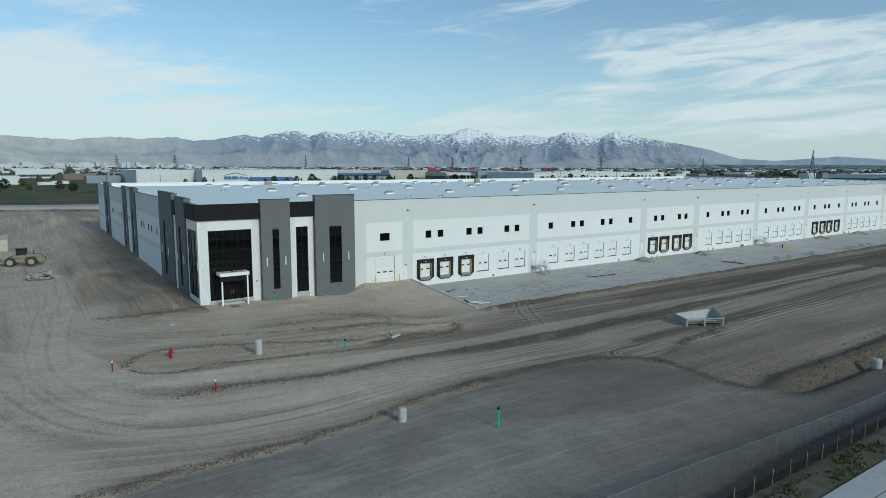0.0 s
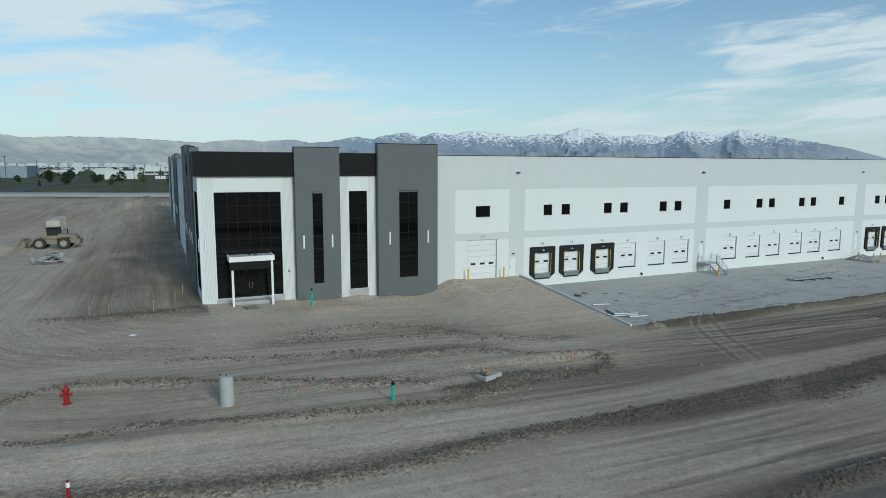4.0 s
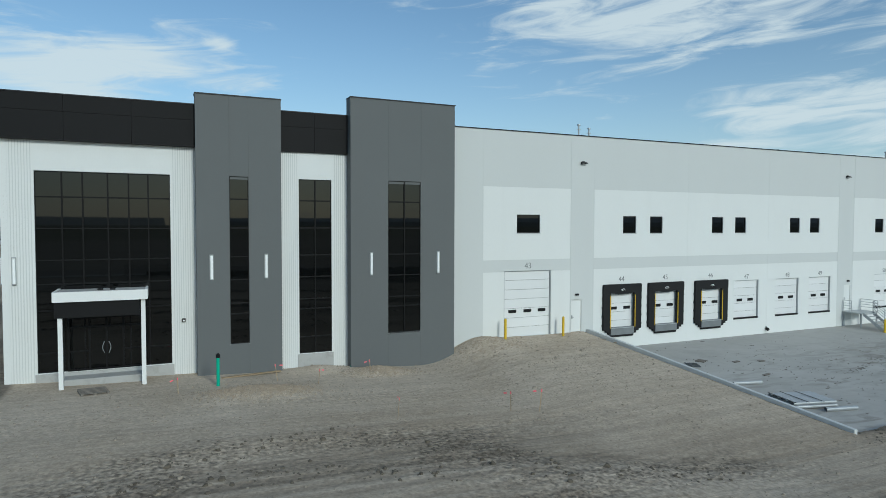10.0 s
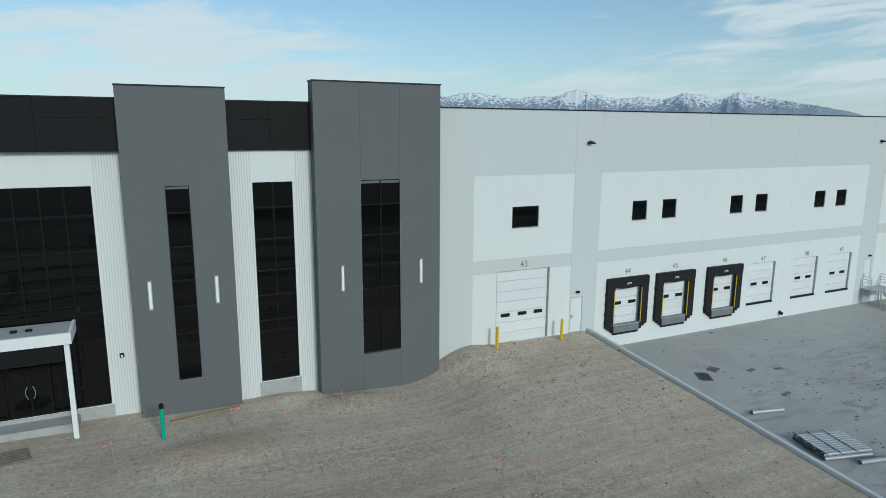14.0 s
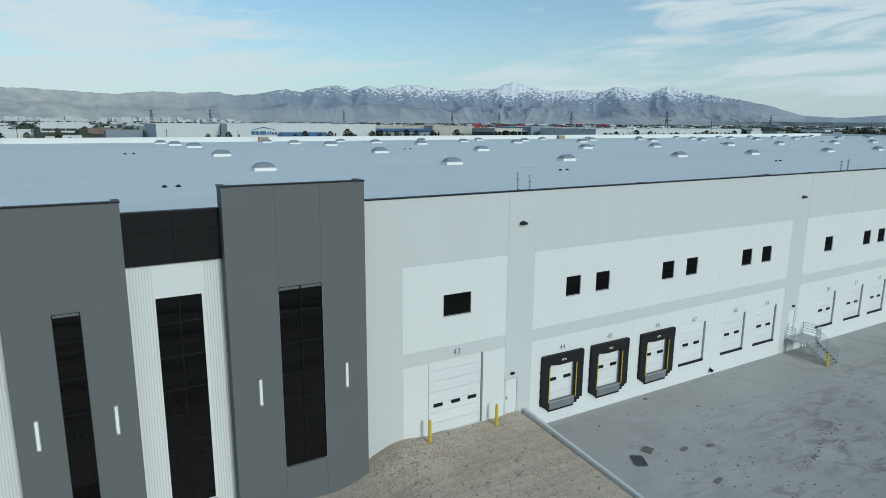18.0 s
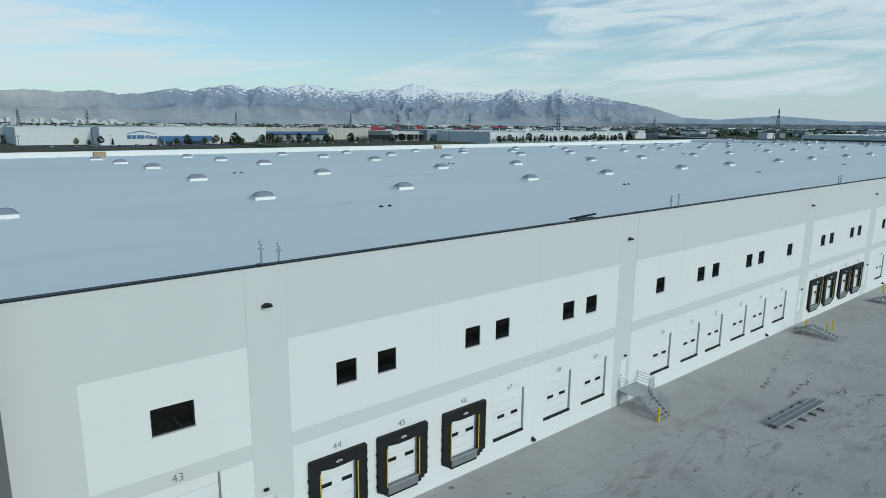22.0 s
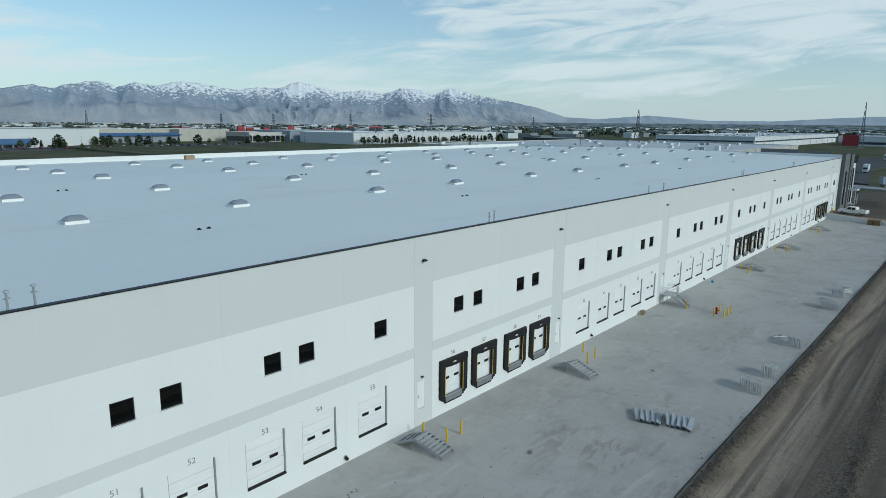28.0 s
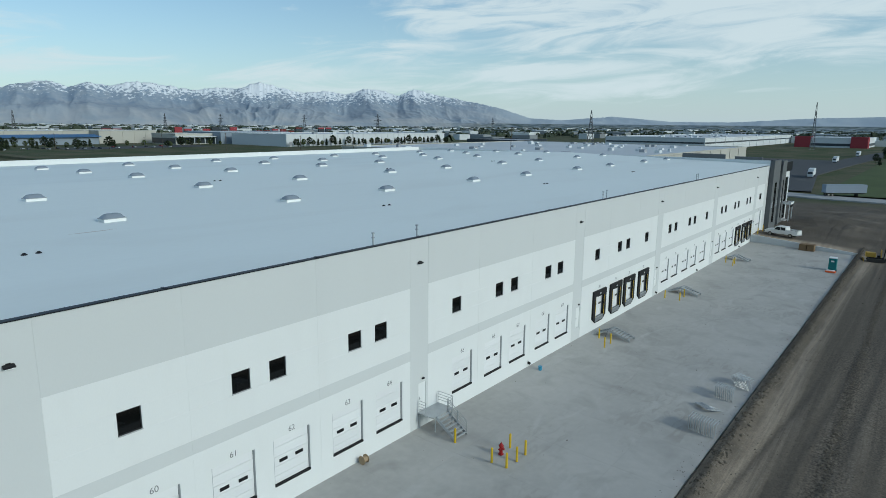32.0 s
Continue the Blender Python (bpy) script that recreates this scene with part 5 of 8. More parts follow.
def skylight(at):
    e = thing("skylight", "domed grey roof skylight on a white curb", "skylight", at, "roof skylights")
    part("curb", bx(-0.98, 0.98, -0.62, 0.62, -0.05, 0.27), M["white_metal"], e, "white curb")
    part("frame", bx(-1.02, 1.02, -0.66, 0.66, 0.27, 0.33, bevel=0.02), M["frame"], e)
    bm = bmesh.new()
    nx, ny = 10, 6
    g = []
    for i in range(nx + 1):
        r = []
        for j in range(ny + 1):
            u, v = i / nx * 2 - 1, j / ny * 2 - 1
            z = 0.33 + 0.40 * (1 - u ** 4) ** 0.7 * (1 - abs(v) ** 2.2) ** 0.8 if abs(u) < 1 and abs(v) < 1 else 0.33
            r.append(bm.verts.new((u * 0.97, v * 0.61, z)))
        g.append(r)
    for i in range(nx):
        for j in range(ny):
            bm.faces.new((g[i][j], g[i + 1][j], g[i + 1][j + 1], g[i][j + 1]))
    part("dome", bm, M["dome"], e, "translucent grey dome", smooth=True)
    return e


sky_x, x = [], 26.85
for i in range(15):
    sky_x.append(x)
    x += (19.9, 15.95)[i % 2]
first = None
for x in sky_x:
    for y in (28.1, 46.2, 64.3, 82.5, 100.7):
        m = pose(x, y, roof_z(x, y))
        if first:
            copy_thing(first, m)
        else:
            first = skylight(m)


def vent_stack(at, h):
    e = thing("vent_stack", "thin galvanised vent stack with a cap", "vent", at, "roof vent stacks")
    part("pipe", tb((0, 0, -0.05), (0, 0, h), 0.055, seg=10), M["steel"], e)
    part("cap", tb((0, 0, h), (0, 0, h + 0.08), 0.13, 0.11, seg=12), M["steel"], e)
    part("collar", tb((0, 0, h - 0.32), (0, 0, h - 0.26), 0.11, seg=10), M["steel"], e)
    part("brace", tb((-0.16, 0, h - 0.3), (0.16, 0, h - 0.3), 0.025, seg=6), M["steel"], e)
    part("flashing", tb((0, 0, -0.02), (0, 0, 0.25), 0.2, 0.08, seg=12), M["white_metal"], e)


for x, h in ((34.9, 1.95), (35.8, 1.75), (70.6, 1.75), (71.7, 1.85), (106.8, 1.7), (107.5, 1.8), (140.3, 1.75), (145.05, 1.75), (178.6, 1.7), (179.6, 1.8), (213.95, 1.75), (214.8, 1.8)):
    vent_stack(pose(x, 1.0, roof_z(x, 1.0)), h)


def roof_drain(at):
    e = thing("roof_drain", "pair of small dark roof drains", "drain", at, "roof drains")
    for dx in (-0.45, 0.45):
        bm = tb((dx, 0, 0), (dx, 0, 0.06), 0.22, 0.18, seg=12)
        tube(bm, (dx, 0, 0.06), (dx, 0, 0.15), 0.15, 0.08, seg=10)
        part("strainer", bm, M["black"], e)


for x in (17.8, 53.8, 89.4, 124.6, 160, 196, 231):
    for y in (18.4, 52.0):
        roof_drain(pose(x, y, roof_z(x, y)))
h = thing("roof_hatch", "open black roof hatch near the front edge", "hatch", pose(61.4, 2.2, roof_z(0, 2.2) + 0.05))
part("curb", bx(-0.9, 0.9, -0.6, 0.6, -0.1, 0.55), M["coping"], h)
part("lid", bx(-1.9, 1.9, -0.06, 0.06, 0, 0.12, m=pose(-0.3, 0.4, 0.62, 8, 0, 8)), M["coping"], h, "black lid")
part("strut", tb((-0.7, 0.4, 0.5), (-0.7, 0.5, 0.7), 0.03), M["steel"], h)
for x, y in ((50.8, 118.5), (138.0, 116.0)):
    c = thing("roof_crate", "timber crate standing by the rear parapet", "crate", pose(x, y, roof_z(x, y)))
    part("box", bx(-1.1, 1.1, -0.6, 0.6, 0, 1.0, bevel=0.03), M["wood"], c)
    part("slats", bx(-1.15, 1.15, -0.64, -0.6, 0.1, 0.25), M["wood"], c)

# ---------------------------------------------------------------- dock apron and retaining walls
M["slab"] = mat("brushed_concrete", (0.405, 0.395, 0.37), 0.8, var=0.24, scale=0.13, grain=0.12, gscale=1.6, bump=0.12, rand=0.012, stain=(0.27, 0.262, 0.245), stain_amt=0.6, spec=0.3)


def apron_z(y):
    return 0.0 + 0.021 * y


def apron_marks(m):
    """Adds dried mud smears, wheel-thrown streaks and pale wash marks to the slab concrete."""
    n, l = m.node_tree.nodes, m.node_tree.links
    b = n["Principled BSDF"]
    col = b.inputs["Base Color"].links[0].from_socket
    geo = n.new("ShaderNodeNewGeometry")

    def field(scale, detail, dist, stretch, turn):
        mp = n.new("ShaderNodeMapping")
        mp.inputs["Scale"].default_value = stretch
        mp.inputs["Rotation"].default_value = (0, 0, radians(turn))
        l.new(geo.outputs["Position"], mp.inputs[0])
        t = n.new("ShaderNodeTexNoise")
        t.inputs["Scale"].default_value, t.inputs["Detail"].default_value, t.inputs["Distortion"].default_value = scale, detail, dist
        l.new(mp.outputs[0], t.inputs["Vector"])
        return t.outputs["Fac"]

    def rng(v, a, b2, c, d):
        t = n.new("ShaderNodeMapRange")
        for k, x in zip(("From Min", "From Max", "To Min", "To Max"), (a, b2, c, d)):
            t.inputs[k].default_value = x
        l.new(v, t.inputs["Value"])
        return t.outputs[0]

    def times(a, b2):
        t = n.new("ShaderNodeMath")
        t.operation = "MULTIPLY"
        l.new(a, t.inputs[0])
        l.new(b2, t.inputs[1])
        return t.outputs[0]

    def over(fac, a, colour):
        t = n.new("ShaderNodeMix")
        t.data_type = "RGBA"
        l.new(fac, t.inputs["Factor"])
        l.new(a, t.inputs["A"])
        t.inputs["B"].default_value = (*colour, 1)
        return t.outputs["Result"]
    sep = n.new("ShaderNodeSeparateXYZ")
    l.new(geo.outputs["Position"], sep.inputs[0])
    south = rng(sep.outputs[1], -3.0, -9.0, 0.15, 1.0)
    west = rng(sep.outputs[0], 60, 120, 1.0, 0.35)
    smear = times(rng(field(0.10, 4, 0.8, (1, 1.6, 1), 0), 0.46, 0.58, 0.0, 1.0), rng(field(0.9, 10, 1.2, (0.45, 1.3, 1), 20), 0.50, 0.60, 0.0, 0.75))
    col = over(times(times(smear, south), west), col, (0.20, 0.185, 0.16))
    col = over(rng(field(0.5, 8, 0.8, (0.3, 1.0, 1), -24), 0.60, 0.72, 0.0, 0.4), col, (0.55, 0.55, 0.535))
    col = over(rng(field(0.07, 3, 0.5, (1, 1, 1), 0), 0.42, 0.62, 0.0, 0.35), col, (0.46, 0.45, 0.43))
    l.new(col, b.inputs["Base Color"])


apron_marks(M["slab"])
pavement = thing("pavement", "grey concrete dock apron with sawn joints", "pavement", kind="structure")
NX, NY = 36, 4
SX, SY = (RW_R - RW_L - 0.3) / NX, -APRON / NY
slab_mesh = None
for i in range(NX):
    for j in range(NY):
        m = pose(RW_L + 0.15 + (i + 0.5) * SX, -(j + 0.5) * SY, apron_z(-(j + 0.5) * SY), math.degrees(math.atan(0.021)), 0, 0)
        if slab_mesh is None:
            slab_mesh = part("slab", bx(-SX / 2 + 0.004, SX / 2 - 0.004, -SY / 2 + 0.004, SY / 2 - 0.004, -0.25, 0.0), M["slab"], pavement)
            slab_mesh.matrix_basis = m
        else:
            share("slab", slab_mesh, m, pavement)
M["crack"] = mat("joint_filler", (0.41, 0.40, 0.38), 0.9)
bm = bx(RW_L + 0.16, RW_R - 0.16, APRON + 0.05, -0.02, -0.02, -0.005)
bmesh.ops.rotate(bm, cent=(0, 0, 0), matrix=Matrix.Rotation(math.atan(0.021), 3, "X"), verts=bm.verts)
part("joint_filler", bm, M["crack"], pavement)

for nm, x, sgn in (("retaining_wall", RW_L, -1), ("retaining_wall", RW_R, 1)):
    w = thing(nm, "low pale concrete retaining wall sloping down beside the apron", "retaining wall", kind="structure")
    bm = bmesh.new()
    poly = [(0.0, -1.0), (0.0, 1.58), (-0.8, 1.55), (APRON - 0.4, 0.04), (APRON - 0.4, -1.0)]
    for sx in (0,):
        a = [bm.verts.new((x - 0.11, y - 0.02, z)) for y, z in poly]
        c = [bm.verts.new((x + 0.11, y - 0.02, z)) for y, z in poly]
        fs = [bm.faces.new(a), bm.faces.new(c[::-1])]
        for i in range(len(poly)):
            k = (i + 1) % len(poly)
            fs.append(bm.faces.new((a[k], a[i], c[i], c[k])))
        bmesh.ops.recalc_face_normals(bm, faces=fs)
        bmesh.ops.bevel(bm, geom=list(bm.edges), offset=0.02, segments=1, affect="EDGES")
    part("wall_body", bm, M["wallcap"], w)

# ---------------------------------------------------------------- things on the apron
AZ = apron_z


def bollard(x, y, h=1.15, z=None):
    e = thing("bollard", "yellow steel pipe bollard", "bollard", pose(x, y, AZ(y) if z is None else z), "yellow bollards")
    part("post", tb((0, 0, -0.1), (0, 0, h - 0.04), 0.085, seg=12), M["yellow"], e)
    part("cap", tb((0, 0, h - 0.04), (0, 0, h + 0.02), 0.085, 0.05, seg=12), M["yellow"], e)
    return e


for x, y in ((95.8, -1.4), (96.4, -3.3), (98.1, -3.3), (120.6, -1.5), (118.2, -3.3), (120.0, -3.2), (173.5, -1.8), (171.2, -3.5), (172.8, -3.5), (195.4, -1.6), (195.6, -3.6), (197.8, -3.5), (226.0, -1.7), (224.0, -3.4), (225.9, -3.2),
             (143.7, -7.3), (143.8, -8.5), (145.0, -8.6), (146.3, -7.2), (146.2, -8.6), (63.5, -3.6), (144.2, -3.6)):
    bollard(x, y)
for x in (27.9, 32.5, LEN - 27.9, LEN - 32.5):
    bollard(x, -0.75, 1.35, gz(x, -0.75))


def hydrant(x, y, z, h=1.0):
    e = thing("fire_hydrant", "red cast-iron fire hydrant", "hydrant", pose(x, y, z) @ Matrix.Scale(h, 4), "fire hydrants")
    part("barrel", tb((0, 0, -0.05), (0, 0, 0.68), 0.13, 0.12, seg=14), M["red"], e)
    bm = tb((0, 0, 0.68), (0, 0, 0.74), 0.19, seg=14)
    tube(bm, (0, 0, 0.74), (0, 0, 0.92), 0.16, 0.06, seg=14)
    tube(bm, (0, 0, 0.92), (0, 0, 1.0), 0.04, seg=6)
    part("bonnet", bm, M["red"], e)
    for d in ((1, 0), (-1, 0), (0, -1)):
        part("nozzle", tb((0, 0, 0.5), (0.27 * d[0], 0.27 * d[1], 0.5), 0.075, seg=10), M["red"], e)
    part("flange", tb((0, 0, 0.02), (0, 0, 0.08), 0.2, seg=14), M["red"], e)


hydrant(145.06, -7.2, AZ(-7.2), 1.0)
hydrant(-8.6, -23.7, gz(-8.6, -23.7) - 0.03, 1.15)


def stairs_parts(e, w, n, rise, run, z_top, y0, rails=True):
    """A steel flight that falls towards -y from z_top."""
    for s in (-1, 1):
        bm = bmesh.new()
        a, b = Vector((s * w / 2, y0, z_top)), Vector((s * w / 2, y0 - n * run, z_top - n * rise))
        for p, q in ((a, b),):
            vs = [bm.verts.new((s * w / 2 + dx, v.y, v.z + dz)) for v in (p, q) for dx in (-0.02, 0.02) for dz in (-0.24, 0.06)]
            bmesh.ops.convex_hull(bm, input=vs)
        part("stringer", bm, M["steel"], e)
        if rails and s > 0:
            for k, hh in enumerate((0.3, 0.53, 0.76, 1.0)):
                part("rail", tb((s * w / 2, y0, z_top + hh), (s * w / 2, y0 - n * run, z_top - n * rise + hh), 0.022, seg=8), M["steel"], e)
            for f in (0.02, 0.5, 0.98):
                yy, zz = y0 - f * n * run, z_top - f * n * rise
                part("post", tb((s * w / 2, yy, zz - 0.1), (s * w / 2, yy, zz + 1.0), 0.024, seg=8), M["steel"], e)
    tread = None
    for i in range(n):
        m = pose(0, y0 - (i + 0.5) * run, z_top - (i + 0.5) * rise)
        if tread is None:
            tread = part("tread", bx(-w / 2 + 0.03, w / 2 - 0.03, -run / 2 + 0.02, run / 2 - 0.07, -0.02, 0.02), M["steel"], e)
            tread.matrix_basis = m
        else:
            share("tread", tread, m, e)


def dock_stairs(x):
    e = thing("dock_stairs", "galvanised steel dock stairs with railed landing", "stairs", pose(x, 0, 0), "dock stairs")
    part("landing", bx(-1.05, 1.45, -1.65, -0.03, 1.28, 1.36), M["steel"], e, "steel grating landing")
    for px, py in ((-0.6, -1.45), (1.35, -1.55), (-0.95, -0.15), (1.35, -0.15)):
        part("leg", bx(px - 0.04, px + 0.04, py - 0.04, py + 0.04, -0.04, 1.28), M["steel"], e)
    stairs_parts(e, 1.45, 7, 0.19, 0.275, 1.36, -1.65)
    for a, b in (((-1.0, -0.1), (-1.0, -0.8)), ((1.4, -0.1), (1.4, -1.6)), ((0.73, -1.6), (1.4, -1.6))):
        for hh in (0.3, 0.53, 0.76, 1.0):
            part("rail", tb((*a, 1.36 + hh), (*b, 1.36 + hh), 0.022, seg=8), M["steel"], e)
        for p in (a, b):
            part("post", tb((*p, 1.34), (*p, 2.37), 0.024, seg=8), M["steel"], e)


dock_stairs(64.35)
dock_stairs(145.05)


def lying_stairs(x, y, rot, seed):
    """A flight and its landing left lying on the concrete, propped into a low ridge."""
    e = thing("loose_stairs", "unfitted galvanised stair flight lying on the concrete", "stairs", pose(x, y, AZ(y), 0, 0, rot), "loose stair flights")
    rnd = random.Random(seed)
    w = 1.5
    for s in (-1, 1):
        bm = bmesh.new()
        vs = [bm.verts.new((s * w / 2 + dx, y0, z0 + dz)) for y0, z0 in ((0.0, 0.92), (-2.5, 0.12)) for dx in (-0.025, 0.025) for dz in (-0.16, 0.12)]
        bmesh.ops.convex_hull(bm, input=vs)
        part("stringer", bm, M["steel"], e)
        part("edge_beam", bx(s * w / 2 - 0.04, s * w / 2 + 0.04, 0.0, 1.8, -0.1, 0.06, m=pose(0, 0.05, 0.86, -25, 0, 0)), M["steel"], e)
        part("leg", tb((s * w / 2, 0.1, 0.85), (s * (w / 2 + 0.1), 0.35, 0.0), 0.035, seg=8), M["leveller"], e)
    tread = None
    for i in range(7):
        m = pose(0, -0.2 - i * 0.345, 0.93 - i * 0.11, 0, 0, 0)
        if tread is None:
            tread = part("tread", bx(-w / 2 + 0.03, w / 2 - 0.03, -0.12, 0.10, -0.03, 0.02), M["steel"], e)
            tread.matrix_basis = m
        else:
            share("tread", tread, m, e)
    for yy in (0.04, 0.62, 1.2, 1.76):
        part("cross_beam", bx(-w / 2 + 0.04, w / 2 - 0.04, yy - 0.04, yy + 0.04, -0.08, 0.05, m=pose(0, 0.05, 0.86, -25, 0, 0)), M["steel"], e)
    part("grating_panel", bx(-w / 2 + 0.04, w / 2 - 0.04, 0.08, 1.72, -0.07, -0.05, m=pose(0, 0.05, 0.86, -25, 0, 0)), M["leveller"], e, "dark steel grating")
    for i in range(3):
        yy = 2.0 + 0.35 * i
        part("loose_rail", tb((-0.9 + rnd.random() * 0.3, yy, 0.05), (0.7 + rnd.random() * 0.5, yy + 0.3 * rnd.random(), 0.07), 0.03, seg=8), M["steel"], e)


lying_stairs(94.5, -2.3, 8, 1)
lying_stairs(115.3, -3.2, -4, 2)
lying_stairs(175.1, -2.55, 0, 5)
lying_stairs(199.8, -2.5, 0, 3)
lying_stairs(229.8, -2.3, 0, 4)

M["ply"] = mat("weathered_board", (0.20, 0.18, 0.155), 0.85, var=0.2, scale=2)
# grating walkway on timber bearers
e = thing("grating_walkway", "long steel grating walkway on timber bearers", "walkway", pose(73.4, -9.5, AZ(-9.5), 0, 0, -3))
bm = bmesh.new()
for y in (-0.5, -0.02, 0.46):
    box(bm, -3.8, 3.8, y, y + 0.05, 0.16, 0.30)
part("frame", bm, M["steel"], e)
for i in range(7):
    part("grating_panel", bx(-3.75 + i * 1.08, -2.72 + i * 1.08, -0.44, 0.45, 0.235, 0.262), M["leveller"], e, "dark steel grating")
for x in (-2.6, -0.6, 1.0, 2.4):
    part("bearer", bx(x - 0.08, x + 0.08, -1.0, 0.95, 0.0, 0.15), M["ply"], e)

# bundle of galvanised pipes
pb = thing("pipe_bundle", "strapped bundle of short galvanised pipes", "pipes", pose(37.9, -14.6, AZ(-14.6) + 0.02, 0, 0, -14) @ Matrix.Scale(0.78, 4))


def hollow_pipe(bm, p, q, r):
    tube(bm, p, q, r, seg=14, caps=False)
    tube(bm, p, q, r * 0.9, seg=14, caps=False)
    return bm


pipe_ob = None
for layer, (n, z) in enumerate(((11, 0.12), (10, 0.325))):
    for i in range(n):
        m = pose(0.05 * (i % 3), -1.3 + i * 0.245 + layer * 0.12, z)
        if pipe_ob is None:
            pipe_ob = part("pipe", hollow_pipe(bmesh.new(), (-1.6, 0, 0), (1.6, 0, 0), 0.115), M["steel"], pb)
            pipe_ob.matrix_basis = m
        else:
            share("pipe", pipe_ob, m, pb)
for x in (-1.55, -0.6, 0.5):
    part("strap", bx(x - 0.03, x + 0.03, -1.45, 1.3, 0.44, 0.455), M["black"], pb)
for x, y, r, ln in ((38.3, -10.95, -13, 1.9), (38.6, -16.3, -12, 1.9)):
    e = thing("loose_pipe", "single galvanised pipe on the concrete", "pipe", pose(x, y, AZ(y) + 0.11, 0, 0, r))
    part("tube", hollow_pipe(bmesh.new(), (-ln / 2, 0, 0), (ln / 2, 0, 0), 0.11), M["steel"], e)

# scrap boards and mud flakes
rnd = random.Random(5)
e = thing("channel_bundle", "loose bundle of dark steel channels", "steel channels", pose(38.9, -6.2, AZ(-6.2), 0, 0, 62) @ Matrix.Scale(0.65, 4))
for i in range(6):
    bm = bx(-0.9, 0.9, -0.07, 0.07, 0.0, 0.02)
    box(bm, -0.9, 0.9, -0.07, -0.055, 0.02, 0.09)
    box(bm, -0.9, 0.9, 0.055, 0.07, 0.02, 0.09)
    part("channel", bm, M["leveller"], e).matrix_basis = pose(0.1 * (i % 2), -0.5 + i * 0.2, 0.0, 0, 0, (i * 7 % 5) - 2)
e = thing("timber_pallet", "weathered timber pallet on the apron", "pallet", pose(40.3, -5.6, AZ(-5.6), 0, 0, 25) @ Matrix.Scale(0.6, 4))
for i in range(6):
    part("slat", bx(-0.55, 0.55, -0.5 + i * 0.18, -0.4 + i * 0.18, 0.1, 0.125), M["ply"], e)
for x in (-0.5, 0, 0.5):
    part("bearer", bx(x - 0.05, x + 0.05, -0.5, 0.5, 0, 0.1), M["ply"], e)
for x, y, w, d, r in ((42.4, -6.6, 0.6, 0.25, 10), (41.3, -9.8, 0.7, 0.22, 15), (44.2, -7.1, 0.5, 0.2, -10), (99.5, -8.8, 0.5, 0.3, 20), (121, -9, 0.4, 0.3, 50)):
    e = thing("scrap_board", "weathered scrap board lying on concrete", "board", pose(x, y, AZ(y) + 0.005, 1.5, 0, r), "scrap boards")
    part("board", bx(-w / 2, w / 2, -d / 2, d / 2, 0, 0.05, bevel=0.012), M["ply"], e)

# steel channels dumped in two fans
for k, (x, y, r, n) in enumerate(((110.9, -12.9, 17, 5), (111.8, -15.2, 14, 5))):
    e = thing("channel_fan", "fan of pale folded steel channels dumped on the concrete", "steel channels", pose(x, y, AZ(y), 0, 0, r), "dumped steel channels")
    ch = None
    for i in range(n):
        m = pose(0.05 * (i % 2), -0.9 + i * 0.44, 0.24, 24 + rnd.uniform(-6, 6), rnd.uniform(-3, 3), rnd.uniform(-4, 4) + 3 * i)
        if ch is None:
            bm = bx(-1.1, 1.1, -0.2, 0.2, 0.0, 0.02)
            box(bm, -1.1, 1.1, -0.2, -0.18, -0.16, 0.0)
            box(bm, -1.1, 1.1, 0.18, 0.2, -0.16, 0.0)
            ch = part("channel", bm, M["steel"], e)
            ch.matrix_basis = m
        else:
            share("channel", ch, m, e)
    part("prop", bx(-0.5, -0.38, -0.9, 1.0, 0.0, 0.08), M["leveller"], e)
    part("prop", bx(0.4, 0.52, -0.9, 1.0, 0.0, 0.08), M["leveller"], e)
e = thing("steel_plate", "single steel plate standing between the channels", "steel plate", pose(111.4, -14.0, AZ(-14.0), 0, 0, 15))
part("plate", bx(-0.7, 0.7, -0.02, 0.02, 0.0, 0.75, m=pose(0, 0, 0, 14, 0, 0)), M["steel"], e)


def rail_stack(x, y, rot, n, lean, spread=0.16):
    """Bent handrail frames stacked against one another."""
    e = thing("rail_stack", "stack of bent galvanised handrail frames", "handrails", pose(x, y, AZ(y), 0, 0, rot), "stacked handrails")
    pts = [(0, 0, 0.03), (0, 0, 0.95), (0.04, 0, 1.04), (0.14, 0, 1.08), (1.6, 0, 0.92), (1.7, 0, 0.86), (1.7, 0, 0.74), (1.6, 0, 0.68), (0.9, 0, 0.72)]
    bm = bmesh.new()
    for p, q in zip(pts, pts[1:]):
        tube(bm, p, q, 0.036, seg=7)
    tube(bm, (0.9, 0, 0.72), (0.55, 0, 0.03), 0.028, seg=7)
    ob = part("rail_frame", bm, M["steel"], e)
    rr = random.Random(int(x * 10))
    for i in range(n):
        m = pose(rr.uniform(-0.05, 0.05) + i * 0.05, i * spread, 0.0, lean, 0, rr.uniform(-3, 3))
        if i == 0:
            ob.matrix_basis = m
        else:
            share("rail_frame", ob, m, e)


for a in ((122.4, -18.6, 4, 10, -6, 0.2), (127.2, -18.5, -6, 8, -8, 0.17), (138.6, -18.4, 2, 9, -5, 0.17), (158.0, -18.6, 3, 11, -6, 0.2), (163.6, -17.9, 62, 7, -72, 0.09), (165.9, -18.0, 4, 9, -6, 0.18), (169.4, -18.6, -8, 9, -28, 0.17)):
    rail_stack(*a)
rail_stack(142.2, -15.3, 150, 4, -78, 0.08)

